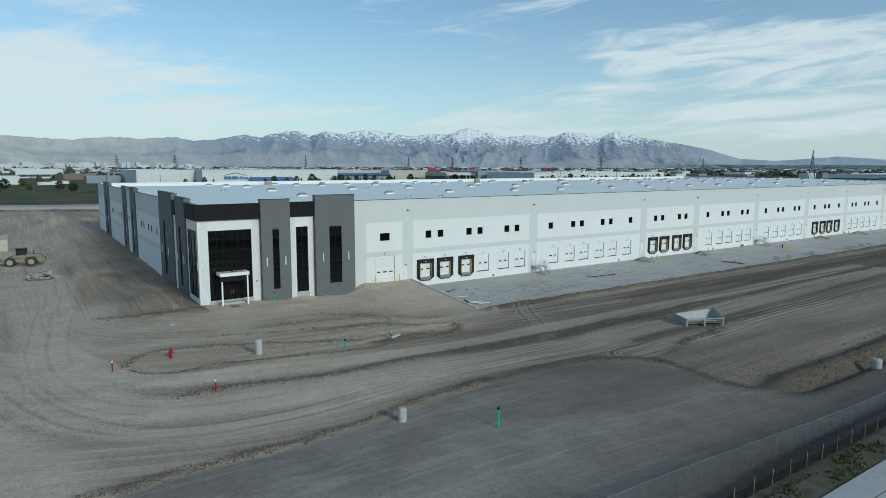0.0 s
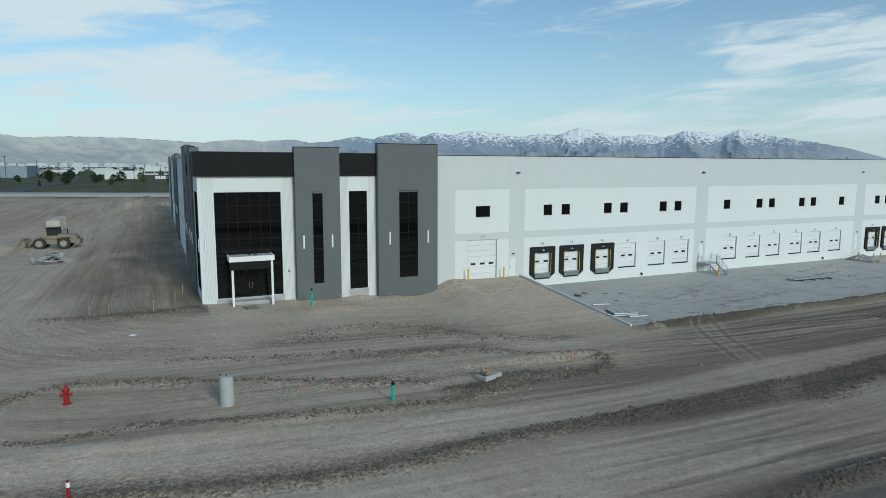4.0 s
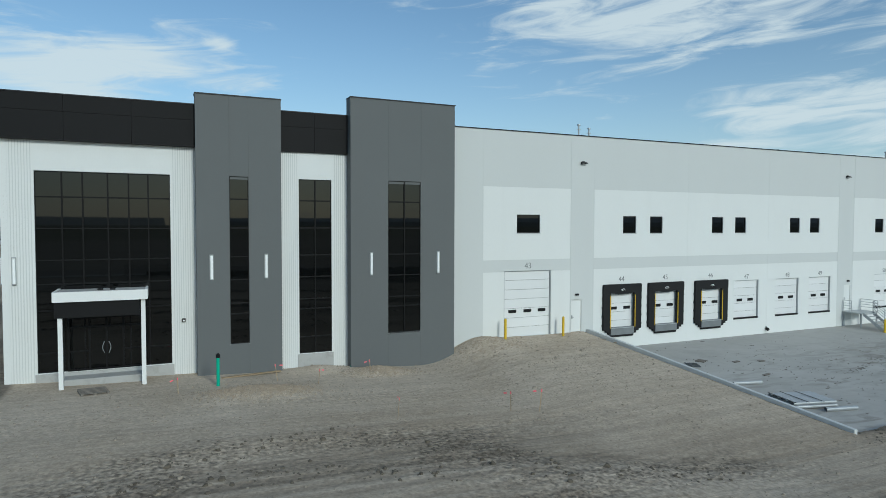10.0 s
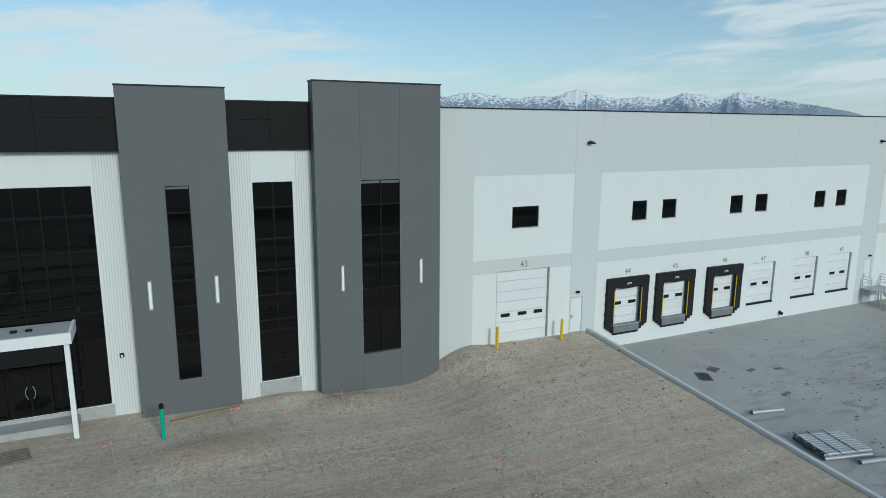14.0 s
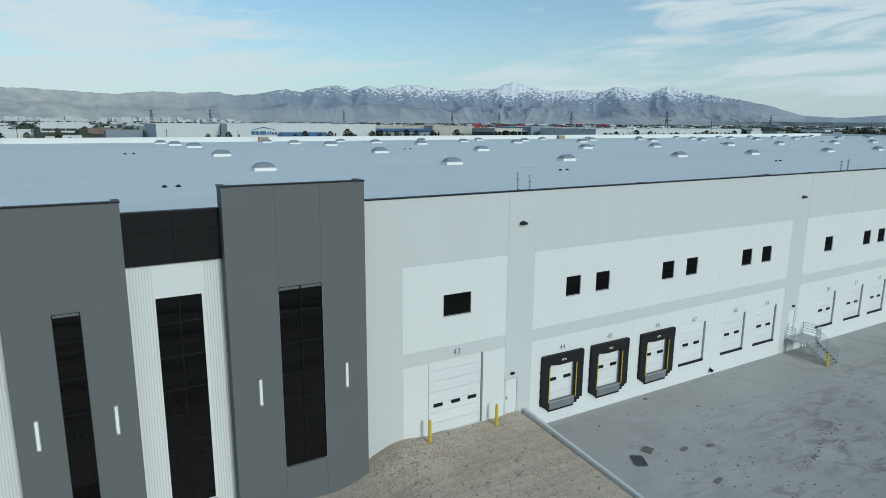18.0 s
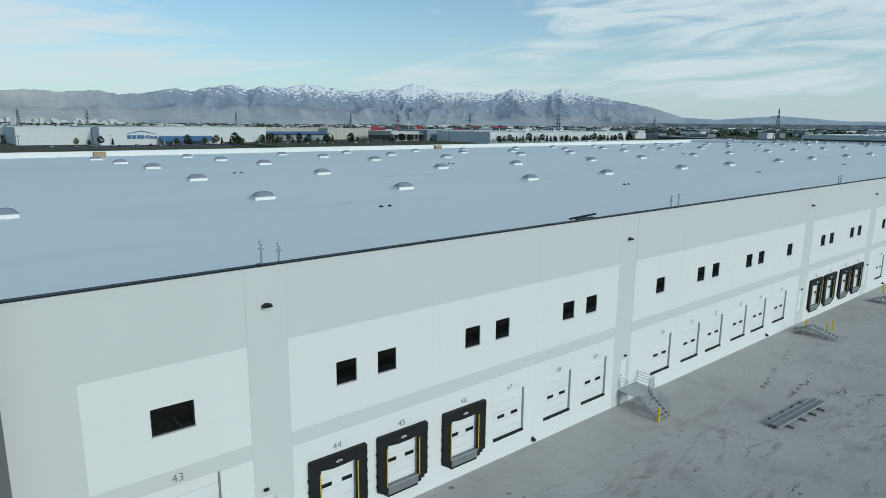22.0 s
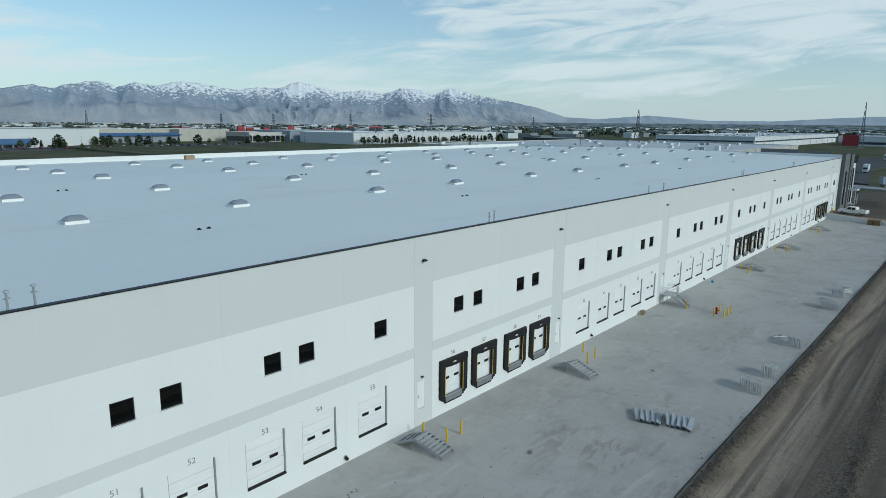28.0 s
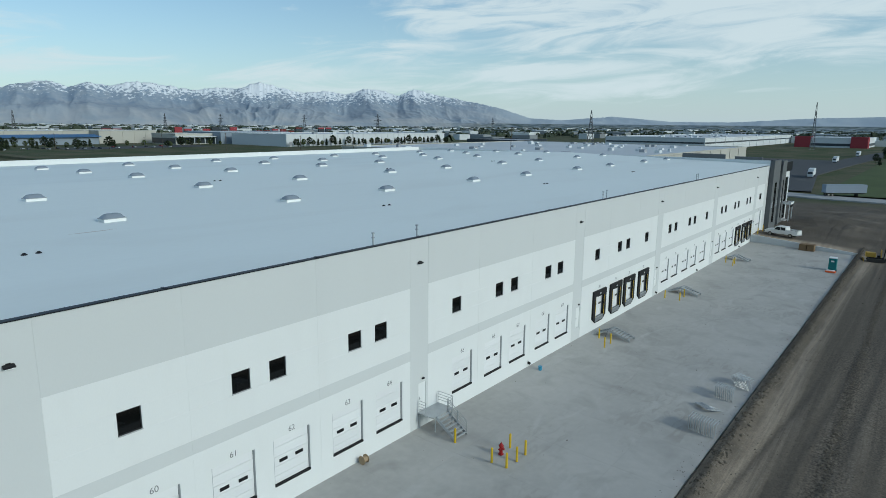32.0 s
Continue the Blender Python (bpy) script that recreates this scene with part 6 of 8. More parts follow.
# portable toilet on a small orange trailer
M["teal"] = mat("teal_plastic", (0.02, 0.19, 0.19), 0.5, var=0.08)
e = thing("portable_toilet", "teal plastic portable toilet with a pale roof", "toilet", pose(233.0, -17.2, AZ(-17.2), 0, 0, 0))
part("cabin", bx(-0.58, 0.58, -0.58, 0.58, 0.12, 2.12, bevel=0.05), M["teal"], e)
part("roof", bx(-0.62, 0.62, -0.62, 0.62, 2.12, 2.3, bevel=0.08), M["white_metal"], e)
part("door", bx(-0.60, -0.575, -0.4, 0.4, 0.2, 2.0), M["teal"], e)
part("sign", bx(-0.612, -0.6, -0.22, 0.22, 1.55, 1.8), M["white_metal"], e, "pale plate with dark marks")
part("base", bx(-0.75, 0.75, -0.7, 0.7, 0.0, 0.12), M["black"], e)
e = thing("barrier_base", "orange plastic barrier lying by the toilet", "barrier", pose(231.0, -17.2, AZ(-17.2)))
part("body", bx(-0.5, 0.5, -0.75, 0.75, 0.0, 0.28, bevel=0.06), M["orange"], e)
part("panel", bx(-0.3, 0.3, -0.6, 0.6, 0.28, 0.4, bevel=0.03), M["white_metal"], e)
M["crate"] = mat("brown_crate_timber", (0.20, 0.135, 0.075), 0.8, var=0.15, scale=2, grain=0.1)
for dy in (-1.25, 0.15):
    e = thing("timber_crate", "brown timber crate on the concrete", "crate", pose(249.7, -10.2 + dy, AZ(-10.5)), "timber crates")
    part("box", bx(-0.9, 0.9, -0.62, 0.62, 0.1, 1.25, bevel=0.02), M["crate"], e)
    for z in (0.2, 0.65, 1.1):
        part("slat", bx(-0.93, -0.9, -0.6, 0.6, z - 0.06, z + 0.06), M["crate"], e)
    part("pallet", bx(-0.95, 0.95, -0.65, 0.65, 0.0, 0.1), M["crate"], e)
M["blue"] = mat("blue_plastic", (0.06, 0.28, 0.42), 0.4)
e = thing("bucket", "small blue plastic bucket by the wall", "bucket", pose(160.9, -1.4, AZ(-1.4)))
part("pail", tb((0, 0, 0), (0, 0, 0.4), 0.16, 0.2, seg=14), M["blue"], e)
part("rim", tb((0, 0, 0.37), (0, 0, 0.41), 0.215, seg=14), M["blue"], e)
# brown junk of unknown kind, its reel shape made up
e = thing("cable_reel", "small brown junk drawn as a reel by the wall foot", "reel", pose(137.6, -0.5, 0))
part("drum", tb((-0.2, 0, 0.32), (0.2, 0, 0.32), 0.22, seg=16), M["wood"], e)
for s in (-0.22, 0.2):
    part("flange", tb((s, 0, 0.32), (s + 0.03, 0, 0.32), 0.32, seg=16), M["wood"], e)

# ---------------------------------------------------------------- things on the bare earth


def riser(x, y, r, h):
    e = thing("manhole_riser", "round concrete manhole riser standing in the earth", "manhole", pose(x, y, gz(x, y) - 0.08), "manhole risers")
    part("ring", tb((0, 0, 0), (0, 0, h * 0.82), r, seg=28), M["concrete"], e)
    part("cone", tb((0, 0, h * 0.82), (0, 0, h), r, r * 0.92, seg=28), M["concrete"], e)
    part("lid", tb((0, 0, h), (0, 0, h + 0.05), r * 0.8, r * 0.78, seg=28), M["concrete"], e)
    bm = tb((0.0, 0.0, h + 0.05), (0.0, 0.0, h + 0.16), 0.03, seg=6)
    part("lifting_eye", bm, M["black"], e)


riser(3.4, -50.8, 0.36, 1.15)
riser(-0.5, -27.3, 0.38, 1.7)
riser(55.1, -64.3, 0.5, 1.1)


def green_pipe(x, y, h, lean=0):
    e = thing("cleanout_pipe", "green plastic cleanout pipe with a black cap", "pipe", pose(x, y, gz(x, y) - 0.1, lean * 0.5, lean, 0), "green cleanout pipes")
    part("pipe", tb((0, 0, 0), (0, 0, h), 0.085, seg=12), M["green"], e)
    bm = tb((0, 0, h - 0.05), (0, 0, h + 0.12), 0.105, seg=12)
    tube(bm, (0, 0, h + 0.12), (0, 0, h + 0.17), 0.05, seg=6)
    part("cap", bm, M["black"], e, "black cap")


for a in ((9.1, -55.9, 1.6), (8.2, -30.2, 1.05), (9.7, -3.3, 1.6), (17.35, -0.75, 1.1, 12), (151.3, -27.0, 1.3, 8)):
    green_pipe(*a)


def marker(x, y, h):
    e = thing("valve_marker", "red and white valve marker post", "marker post", pose(x, y, gz(x, y) - 0.05), "valve markers")
    part("post", tb((0, 0, 0), (0, 0, h), 0.07, seg=10), M["red"], e)
    part("band", tb((0, 0, h * 0.78), (0, 0, h * 0.95), 0.078, seg=10), M["white_metal"], e, "white band")
    part("foot", tb((0, 0, 0), (0, 0, 0.1), 0.16, 0.1, seg=10), M["red"], e)


marker(-7.2, -35.9, 1.25)
marker(-14.2, -25.0, 1.2)
for i, (x, y, h) in enumerate(((12.7, -3.1, 1.0), (14.6, -4.3, 0.9), (16.5, -11.2, 1.1), (22.1, -11.4, 1.0), (23.3, -12.0, 1.15), (7.8, -4.4, 0.9), (2.1, -28.8, 1.2), (5.4, -28.0, 1.2), (3.5, -28.2, 1.0), (21.2, -28.8, 1.2), (21.9, -28.6, 1.4), (22.9, -28.2, 1.0), (10.3, -19.4, 0.7), (18.0, -2.6, 0.7))):
    e = thing("survey_stake", "thin wooden survey stake with a pink ribbon", "stake", pose(x, y, gz(x, y) - 0.05, (i * 37 % 13) - 6, (i * 53 % 15) - 7, i * 40), "survey stakes")
    part("lath", bx(-0.018, 0.018, -0.008, 0.008, 0, h), M["wood"], e)
    bm = bx(-0.03, 0.03, -0.012, 0.012, h - 0.16, h - 0.04)
    part("ribbon", bm, M["pink"], e, "pink ribbon")
    part("ribbon_tail", bx(0.03, 0.2, -0.004, 0.004, h - 0.14, h - 0.07, m=pose(0, 0, 0, 0, 12, 0)), M["pink"], e)
for i, (x, y) in enumerate(((-9.1, -3.1), (-7.7, -2.8), (-4.2, -3.0), (-2.4, 0.6), (-1.6, 4.5))):
    e = thing("grade_stake", "plain wooden grade stake beside the mound", "stake", pose(x, y, gz(x, y) - 0.05, 4 - i * 2, i * 2 - 3, 0), "grade stakes")
    part("lath", bx(-0.025, 0.025, -0.02, 0.02, 0, 1.15), M["wood"], e)

e = thing("broken_formwork", "broken timber formwork and rubble on the earth", "formwork", pose(15.0, -29.0, gz(15, -29), 0, 0, 18) @ Matrix.Scale(0.75, 4))
for a in ((-1.0, 1.0, -0.75, -0.5, 0.0, 0.42), (0.72, 1.0, -0.5, 0.6, 0.0, 0.40), (-1.0, -0.74, -0.5, 0.4, 0.0, 0.36)):
    part("footing_block", bx(*a, bevel=0.04), M["concrete"], e)
for i, (x, y, w, tilt, r) in enumerate(((-0.3, 0.1, 1.5, 26, 38), (0.2, 0.0, 1.6, 22, -35), (-0.1, -0.35, 1.3, 10, 12), (-0.55, 0.3, 0.9, 62, 80), (0.6, 0.35, 0.8, 58, 100), (0.1, 0.5, 1.7, 4, -6))):
    part("board", bx(-w / 2, w / 2, -0.025, 0.025, -0.07, 0.07, m=pose(x, y, 0.46, 0, tilt, r)), M["wood"], e)
part("mud_fill", bx(-0.74, 0.72, -0.5, 0.45, 0.0, 0.16, bevel=0.05), M["ply"], e, "dried mud inside the footing")
e = thing("timber_pallet", "dark weathered timber pallet by the entrance", "pallet", pose(4.1, -2.9, gz(4.1, -2.9), 2, 3, 15))
for i in range(5):
    part("slat", bx(-0.6, 0.6, -0.5 + i * 0.22, -0.38 + i * 0.22, 0.1, 0.125), M["ply"], e)
for x in (-0.55, 0, 0.55):
    part("bearer", bx(x - 0.05, x + 0.05, -0.5, 0.5, 0, 0.1), M["ply"], e)
e = thing("plastic_scrap", "crumpled white plastic scrap on the earth", "scrap", pose(-5.8, -9.6, gz(-5.8, -9.6), 0, 0, 20))
bm = bx(-0.5, 0.1, -0.14, 0.14, 0, 0.05, m=pose(0, 0, 0, 0, -14, 10))
part("sheet", bm, M["white_metal"], e)
part("flap", bx(0.05, 0.5, -0.1, 0.12, 0.02, 0.05, m=pose(0, 0, 0.03, 10, 12, -25)), M["white_metal"], e)
e = thing("timber_board", "long board leaning on the earth by the tower", "board", pose(11.6, -1.4, gz(11.6, -1.4) + 0.05, 0, 0, 8))
part("board", bx(-1.6, 1.6, -0.1, 0.1, 0, 0.05), M["wood"], e)

# steel hopper left on the haul road
M["hopper"] = mat("pale_hopper_steel", (0.34, 0.36, 0.36), 0.6, 0.2, var=0.15, scale=1.5, stain=(0.2, 0.17, 0.14), stain_amt=0.5)
e = thing("spreader_hopper", "pale steel spreader hopper standing on the haul road", "hopper", pose(55.8, -42.3, gz(55.8, -42.3) - 0.1, 0, 0, -25))


def plate(pts, t=0.06):
    bm = bmesh.new()
    f = bm.faces.new([bm.verts.new(p) for p in pts])
    r = bmesh.ops.extrude_face_region(bm, geom=[f])
    n = f.normal.copy() if f.normal.length else Vector((0, 0, 1))
    bm.normal_update()
    bmesh.ops.translate(bm, vec=f.normal * t, verts=[v for v in r["geom"] if isinstance(v, bmesh.types.BMVert)])
    bmesh.ops.recalc_face_normals(bm, faces=bm.faces)
    return bm


part("floor", bx(-2.6, 2.6, -1.0, 1.0, 0.35, 0.45), M["hopper"], e)
part("back_wall", plate([(-2.6, 1.0, 0.4), (2.6, 1.0, 0.4), (2.75, 1.45, 1.75), (-2.7, 1.45, 1.25)]), M["hopper"], e)
part("end_wall", plate([(2.6, -1.0, 0.4), (2.75, -1.4, 1.2), (2.85, 1.45, 2.15), (2.6, 1.0, 0.4)]), M["hopper"], e)
part("end_wall", plate([(-2.6, -1.0, 0.4), (-2.6, 1.0, 0.4), (-2.75, 1.45, 1.25), (-2.7, -1.3, 1.15)]), M["hopper"], e)
part("front_lip", plate([(-2.6, -1.0, 0.4), (2.6, -1.0, 0.4), (2.8, -1.5, 0.8), (-2.8, -1.5, 0.8)]), M["hopper"], e)
for x in (-2.7, -0.1, 2.6):
    part("rib", bx(x - 0.09, x + 0.09, -1.62, -1.45, 0.0, 1.25), M["hopper"], e)
part("front_rail", bx(-2.8, 2.75, -1.66, -1.5, 1.05, 1.2), M["hopper"], e)
for x in (-2.5, 0, 2.5):
    part("skid", bx(x - 0.1, x + 0.1, -1.3, 1.3, 0.0, 0.35), M["hopper"], e)

# broken concrete slabs
e = thing("rubble_pile", "heap of broken concrete slabs on the earth", "rubble", pose(-17.7, 42.5, gz(-17.7, 42.5)))
rr = random.Random(8)
for i in range(26):
    a, d = rr.uniform(0, 6.28), rr.uniform(0, 2.6)
    bm = bx(-rr.uniform(0.5, 1.1), rr.uniform(0.5, 1.1), -0.5, 0.6, 0, 0.18, bevel=0.03)
    for v in bm.verts:
        v.co.x += rr.uniform(-0.15, 0.15)
        v.co.y += rr.uniform(-0.15, 0.15)
    o = part("slab", bm, M["concrete"], e)
    o.matrix_basis = pose(d * math.cos(a), d * math.sin(a), 0.15 + 0.95 * (1 - d / 2.7), rr.uniform(-35, 35), rr.uniform(-35, 35), rr.uniform(0, 360))

# storage container
M["beige"] = mat("cream_container_steel", (0.48, 0.45, 0.37), 0.6, var=0.1, scale=0.8, stain=(0.3, 0.22, 0.15), stain_amt=0.4)
e = thing("storage_container", "cream steel storage container on bare earth", "container", pose(-24.4, 104.5, gz(-24.4, 104.5), 0, 0, 90))
bm = bx(-6.1, 6.1, -1.2, 1.2, 0.12, 2.8)
part("body", bm, M["beige"], e)
for i in range(28):
    x = -5.95 + i * 0.43
    for y in (-1.24, 1.2):
        part("rib", bx(x, x + 0.2, y, y + 0.04, 0.25, 2.65), M["beige"], e)
for x in (-6.13, 6.03):
    part("corner_frame", bx(x, x + 0.1, -1.25, 1.25, 0.0, 2.85), M["beige"], e)
for y in (-1.15, 0.02):
    part("door", bx(-6.17, -6.14, y, y + 1.13, 0.25, 2.65), M["beige"], e)
    part("lock_rod", tb((-6.19, y + 0.55, 0.3), (-6.19, y + 0.55, 2.6), 0.025, seg=6), M["steel"], e)


def wheel(e, x, y, z, r, w):
    o = part("wheel", tb((x, y - w / 2, z), (x, y + w / 2, z), r * 0.55, seg=18), M["hub"], e, "steel wheel hub")
    bm = tb((x, y - w / 2 + 0.03, z), (x, y + w / 2 - 0.03, z), r, seg=26)
    bmesh.ops.bevel(bm, geom=[ed for ed in bm.edges if abs(ed.verts[0].co.y - ed.verts[1].co.y) < 1e-4], offset=0.04, segments=1, affect="EDGES")
    part("tyre", bm, M["tyre"], o, "black tyre")
    return o


M["hub"] = mat("wheel_hub", (0.35, 0.33, 0.28), 0.5, 0.3)
M["tyre"] = mat("dusty_tyre", (0.05, 0.047, 0.043), 0.9, var=0.2)
M["cat"] = mat("dusty_machine_yellow", (0.25, 0.225, 0.17), 0.8, var=0.15, scale=1.2, stain=(0.24, 0.215, 0.17), stain_amt=0.8)
M["clod_earth"] = mat("loose_brown_earth", (0.17, 0.13, 0.09), 0.95, var=0.3, scale=2.0, grain=0.2, gscale=6, bump=0.4)
M["cabglass"] = mat("dusty_cab_glass", (0.03, 0.035, 0.035), 0.15)
e = thing("wheel_loader", "dusty yellow articulated wheel loader with its bucket forward", "wheel loader", pose(-20.6, 68.5, gz(-20.6, 68.5), 0, 0, 172) @ Matrix.Scale(1.2, 4))
for x in (-1.6, 1.6):
    for y in (-1.05, 1.05):
        wheel(e, x, y, 0.85, 0.85, 0.6)
bm = bmesh.new()
prism(bm, [(-3.3, 0.9), (-3.3, 1.75), (-3.0, 2.1), (-0.9, 2.25), (-0.9, 0.9)], -0.85, 0.85)
part("engine_hood", bm, M["cat"], e)
part("rear_counterweight", bx(-3.7, -3.3, -1.1, 1.1, 0.7, 1.5, bevel=0.06), M["cat"], e)
part("front_frame", bx(-0.6, 2.3, -0.6, 0.6, 0.7, 1.5, bevel=0.05), M["cat"], e)
cab = part("cab", bx(-0.9, 0.7, -0.75, 0.75, 1.5, 2.0, bevel=0.04), M["cat"], e)
part("cab_glass", bx(-0.82, 0.6, -0.7, 0.7, 2.0, 3.05), M["cabglass"], cab)
for x, y in ((-0.85, -0.7), (-0.85, 0.7), (0.62, -0.7), (0.62, 0.7)):
    part("pillar", bx(x - 0.05, x + 0.05, y - 0.05, y + 0.05, 2.0, 3.1), M["black"], cab)
part("cab_roof", bx(-1.0, 0.8, -0.85, 0.85, 3.08, 3.22, bevel=0.05), M["black"], cab)
for s in (-0.5, 0.5):
    bm = bmesh.new()
    prism(bm, [(0.5, 1.75), (0.7, 2.0), (3.0, 1.1), (3.3, 0.5), (3.1, 0.4), (2.7, 0.9)], s - 0.1, s + 0.1)
    part("lift_arm", bm, M["cat"], e)
bm = bmesh.new()
prism(bm, [(3.2, 0.15), (4.4, 0.1), (4.4, 0.18), (3.5, 0.35), (3.35, 0.9), (3.6, 1.35), (3.5, 1.42), (3.15, 1.0)], -1.45, 1.45)
part("bucket", bm, M["cat"], e)
for y in (-1.45, 1.4):
    bm = bmesh.new()
    prism(bm, [(3.2, 0.15), (4.4, 0.1), (3.6, 1.35), (3.15, 1.0)], y, y + 0.05)
    part("bucket_cheek", bm, M["cat"], e)
bm = bmesh.new()
prism(bm, [(3.35, 0.9), (3.6, 1.45), (3.9, 1.55), (4.2, 1.0), (4.35, 0.2), (3.5, 0.36)], -1.35, 1.35)
part("bucket_load", bm, M["clod_earth"], e, "heaped brown earth")
part("exhaust", tb((-2.0, 0.3, 2.1), (-2.0, 0.3, 2.9), 0.07), M["black"], e)
for s in (-1, 1):
    part("fender", bx(-2.5, -0.9, s * 1.05 - 0.3, s * 1.05 + 0.3, 1.75, 1.82), M["cat"], e)

# pickup truck
M["carwhite"] = mat("white_car_paint", (0.70, 0.71, 0.70), 0.25, var=0.03)
e = thing("pickup_truck", "white crew-cab pickup truck parked on earth", "pickup truck", pose(255.9, -5.1, gz(255.9, -5.1) + 0.02, 0, 0, 75) @ Matrix.Scale(1.15, 4))
for x in (-1.75, 1.85):
    for y in (-0.85, 0.85):
        wheel(e, x, y, 0.4, 0.4, 0.28)
bm = bmesh.new()
prism(bm, [(-2.9, 0.55), (-2.9, 1.15), (2.55, 1.15), (2.8, 1.0), (2.85, 0.5)], -0.95, 0.95)
part("body", bm, M["carwhite"], e)
bm = bmesh.new()
prism(bm, [(-0.95, 1.15), (-0.8, 1.85), (0.85, 1.88), (1.45, 1.18)], -0.85, 0.85)
cab = part("cab", bm, M["carwhite"], e)
for y in (-0.87, 0.85):
    for a in (((-0.8, 1.22), (-0.7, 1.72), (0.0, 1.75), (0.0, 1.22)), ((0.08, 1.22), (0.08, 1.75), (0.75, 1.75), (1.15, 1.22))):
        bm = bmesh.new()
        prism(bm, list(a), y, y + 0.02)
        part("side_window", bm, M["cabglass"], cab)
part("windscreen", plate([(1.47, -0.75, 1.2), (1.47, 0.75, 1.2), (0.92, 0.7, 1.82), (0.92, -0.7, 1.82)], 0.02), M["cabglass"], cab)
bm = bmesh.new()
prism(bm, [(1.3, 1.15), (1.35, 1.28), (2.5, 1.2), (2.6, 1.15)], -0.85, 0.85)
part("bonnet", bm, M["carwhite"], e)
for y in (-0.95, 0.87):
    part("bed_side", bx(-2.9, -0.95, y, y + 0.08, 1.15, 1.38), M["carwhite"], e)
part("tailgate", bx(-2.95, -2.88, -0.87, 0.87, 0.7, 1.38), M["carwhite"], e)
part("bed_floor", bx(-2.85, -1.0, -0.86, 0.86, 1.155, 1.17), M["black"], e)
part("front_bumper", bx(2.82, 2.95, -0.92, 0.92, 0.42, 0.65, bevel=0.03), M["frame"], e)
part("rear_bumper", bx(-3.05, -2.92, -0.9, 0.9, 0.5, 0.68, bevel=0.03), M["frame"], e)
for y in (-0.75, 0.75):
    part("headlight", bx(2.8, 2.86, y - 0.17, y + 0.17, 0.85, 1.02), M["lamp"], e)
part("sill_stripe", bx(-2.6, 2.4, -0.965, -0.95, 0.55, 0.72), M["beige"], e, "beige lower stripe")

# small yellow trencher
M["digger"] = mat("worn_digger_yellow", (0.42, 0.27, 0.05), 0.6, var=0.15, scale=1.5, stain=(0.2, 0.16, 0.11), stain_amt=0.5)
e = thing("trencher", "small yellow and black tracked trencher", "trencher", pose(246.0, -22.4, gz(246.0, -22.4), 0, 0, 100))
for y in (-0.8, 0.55):
    bm = bmesh.new()
    prism(bm, [(-1.3, 0.1), (-1.5, 0.4), (-1.3, 0.65), (1.3, 0.65), (1.5, 0.4), (1.3, 0.1), (1.0, 0.0), (-1.0, 0.0)], y, y + 0.3)
    part("track", bm, M["tyre"], e)
part("chassis", bx(-1.2, 1.2, -0.55, 0.55, 0.4, 0.9, bevel=0.04), M["black"], e)
part("engine_cover", bx(0.1, 1.7, -0.6, 0.6, 0.9, 1.75, bevel=0.08), M["digger"], e)
part("seat", bx(-0.6, -0.1, -0.3, 0.3, 0.9, 1.3, bevel=0.05), M["black"], e)
part("roll_bar", bx(-0.75, -0.65, -0.55, 0.55, 0.9, 2.3), M["digger"], e)
part("boom", bx(-3.2, -1.2, -0.15, 0.15, 0.7, 1.0, m=pose(0, 0, 0, 0, -12, 0)), M["black"], e)
part("mast", tb((-1.1, 0.3, 0.8), (-1.3, 0.3, 2.9), 0.09), M["black"], e)
part("blade", bx(1.9, 2.0, -0.9, 0.9, 0.05, 0.65), M["digger"], e)

# ---------------------------------------------------------------- street edge: fences, pavement, road
M["screen"] = mat("grey_screen_fabric", (0.16, 0.165, 0.17), 0.9, var=0.1, scale=0.6)
sm = M["screen"].node_tree
clear = sm.nodes.new("ShaderNodeBsdfTransparent")
veil = sm.nodes.new("ShaderNodeMixShader")
veil.inputs["Fac"].default_value = 0.34
sm.links.new(clear.outputs[0], veil.inputs[1])
sm.links.new(sm.nodes["Principled BSDF"].outputs[0], veil.inputs[2])
sm.links.new(veil.outputs[0], sm.nodes["Material Output"].inputs["Surface"])
M["pylon_dull"] = mat("dull_fence_steel", (0.16, 0.165, 0.17), 0.6, 0.2)
M["old_wood"] = mat("grey_stake_timber", (0.20, 0.17, 0.135), 0.9, var=0.2, scale=3)
M["silt"] = mat("black_silt_fabric", (0.03, 0.03, 0.032), 0.9, var=0.2)
f1 = thing("screen_fence", "wire fence with a thin see-through dust screen", "fence")
f2 = thing("silt_fence", "low black silt fence on wooden stakes", "fence")
for i in range(22):
    x = 2.0 + i * 3.0
    y = -70.3
    z = gz(x, y)
    part("post", tb((x, y, z - 0.2), (x, y, z + 1.9), 0.02, seg=8), M["pylon_dull"], f1)
    part("top_rail", tb((x, y, z + 1.86), (x + 3.0, y, gz(x + 3, y) + 1.86), 0.009, seg=6), M["steel"], f1)
    bm = bmesh.new()
    vs = []
    for j in range(7):
        u = j / 6
        s = 0.05 * math.sin(u * 9 + i)
        vs.append((bm.verts.new((x + 3 * u, y + s, gz(x + 3 * u, y) + 0.02)), bm.verts.new((x + 3 * u, y + s * 0.3, gz(x + 3 * u, y) + 1.84 - 0.06 * math.sin(u * math.pi)))))
    for a, b in zip(vs, vs[1:]):
        bm.faces.new((a[0], b[0], b[1], a[1]))
    bmesh.ops.solidify(bm, geom=list(bm.faces), thickness=0.008)
    part("screen", bm, M["screen"], f1)
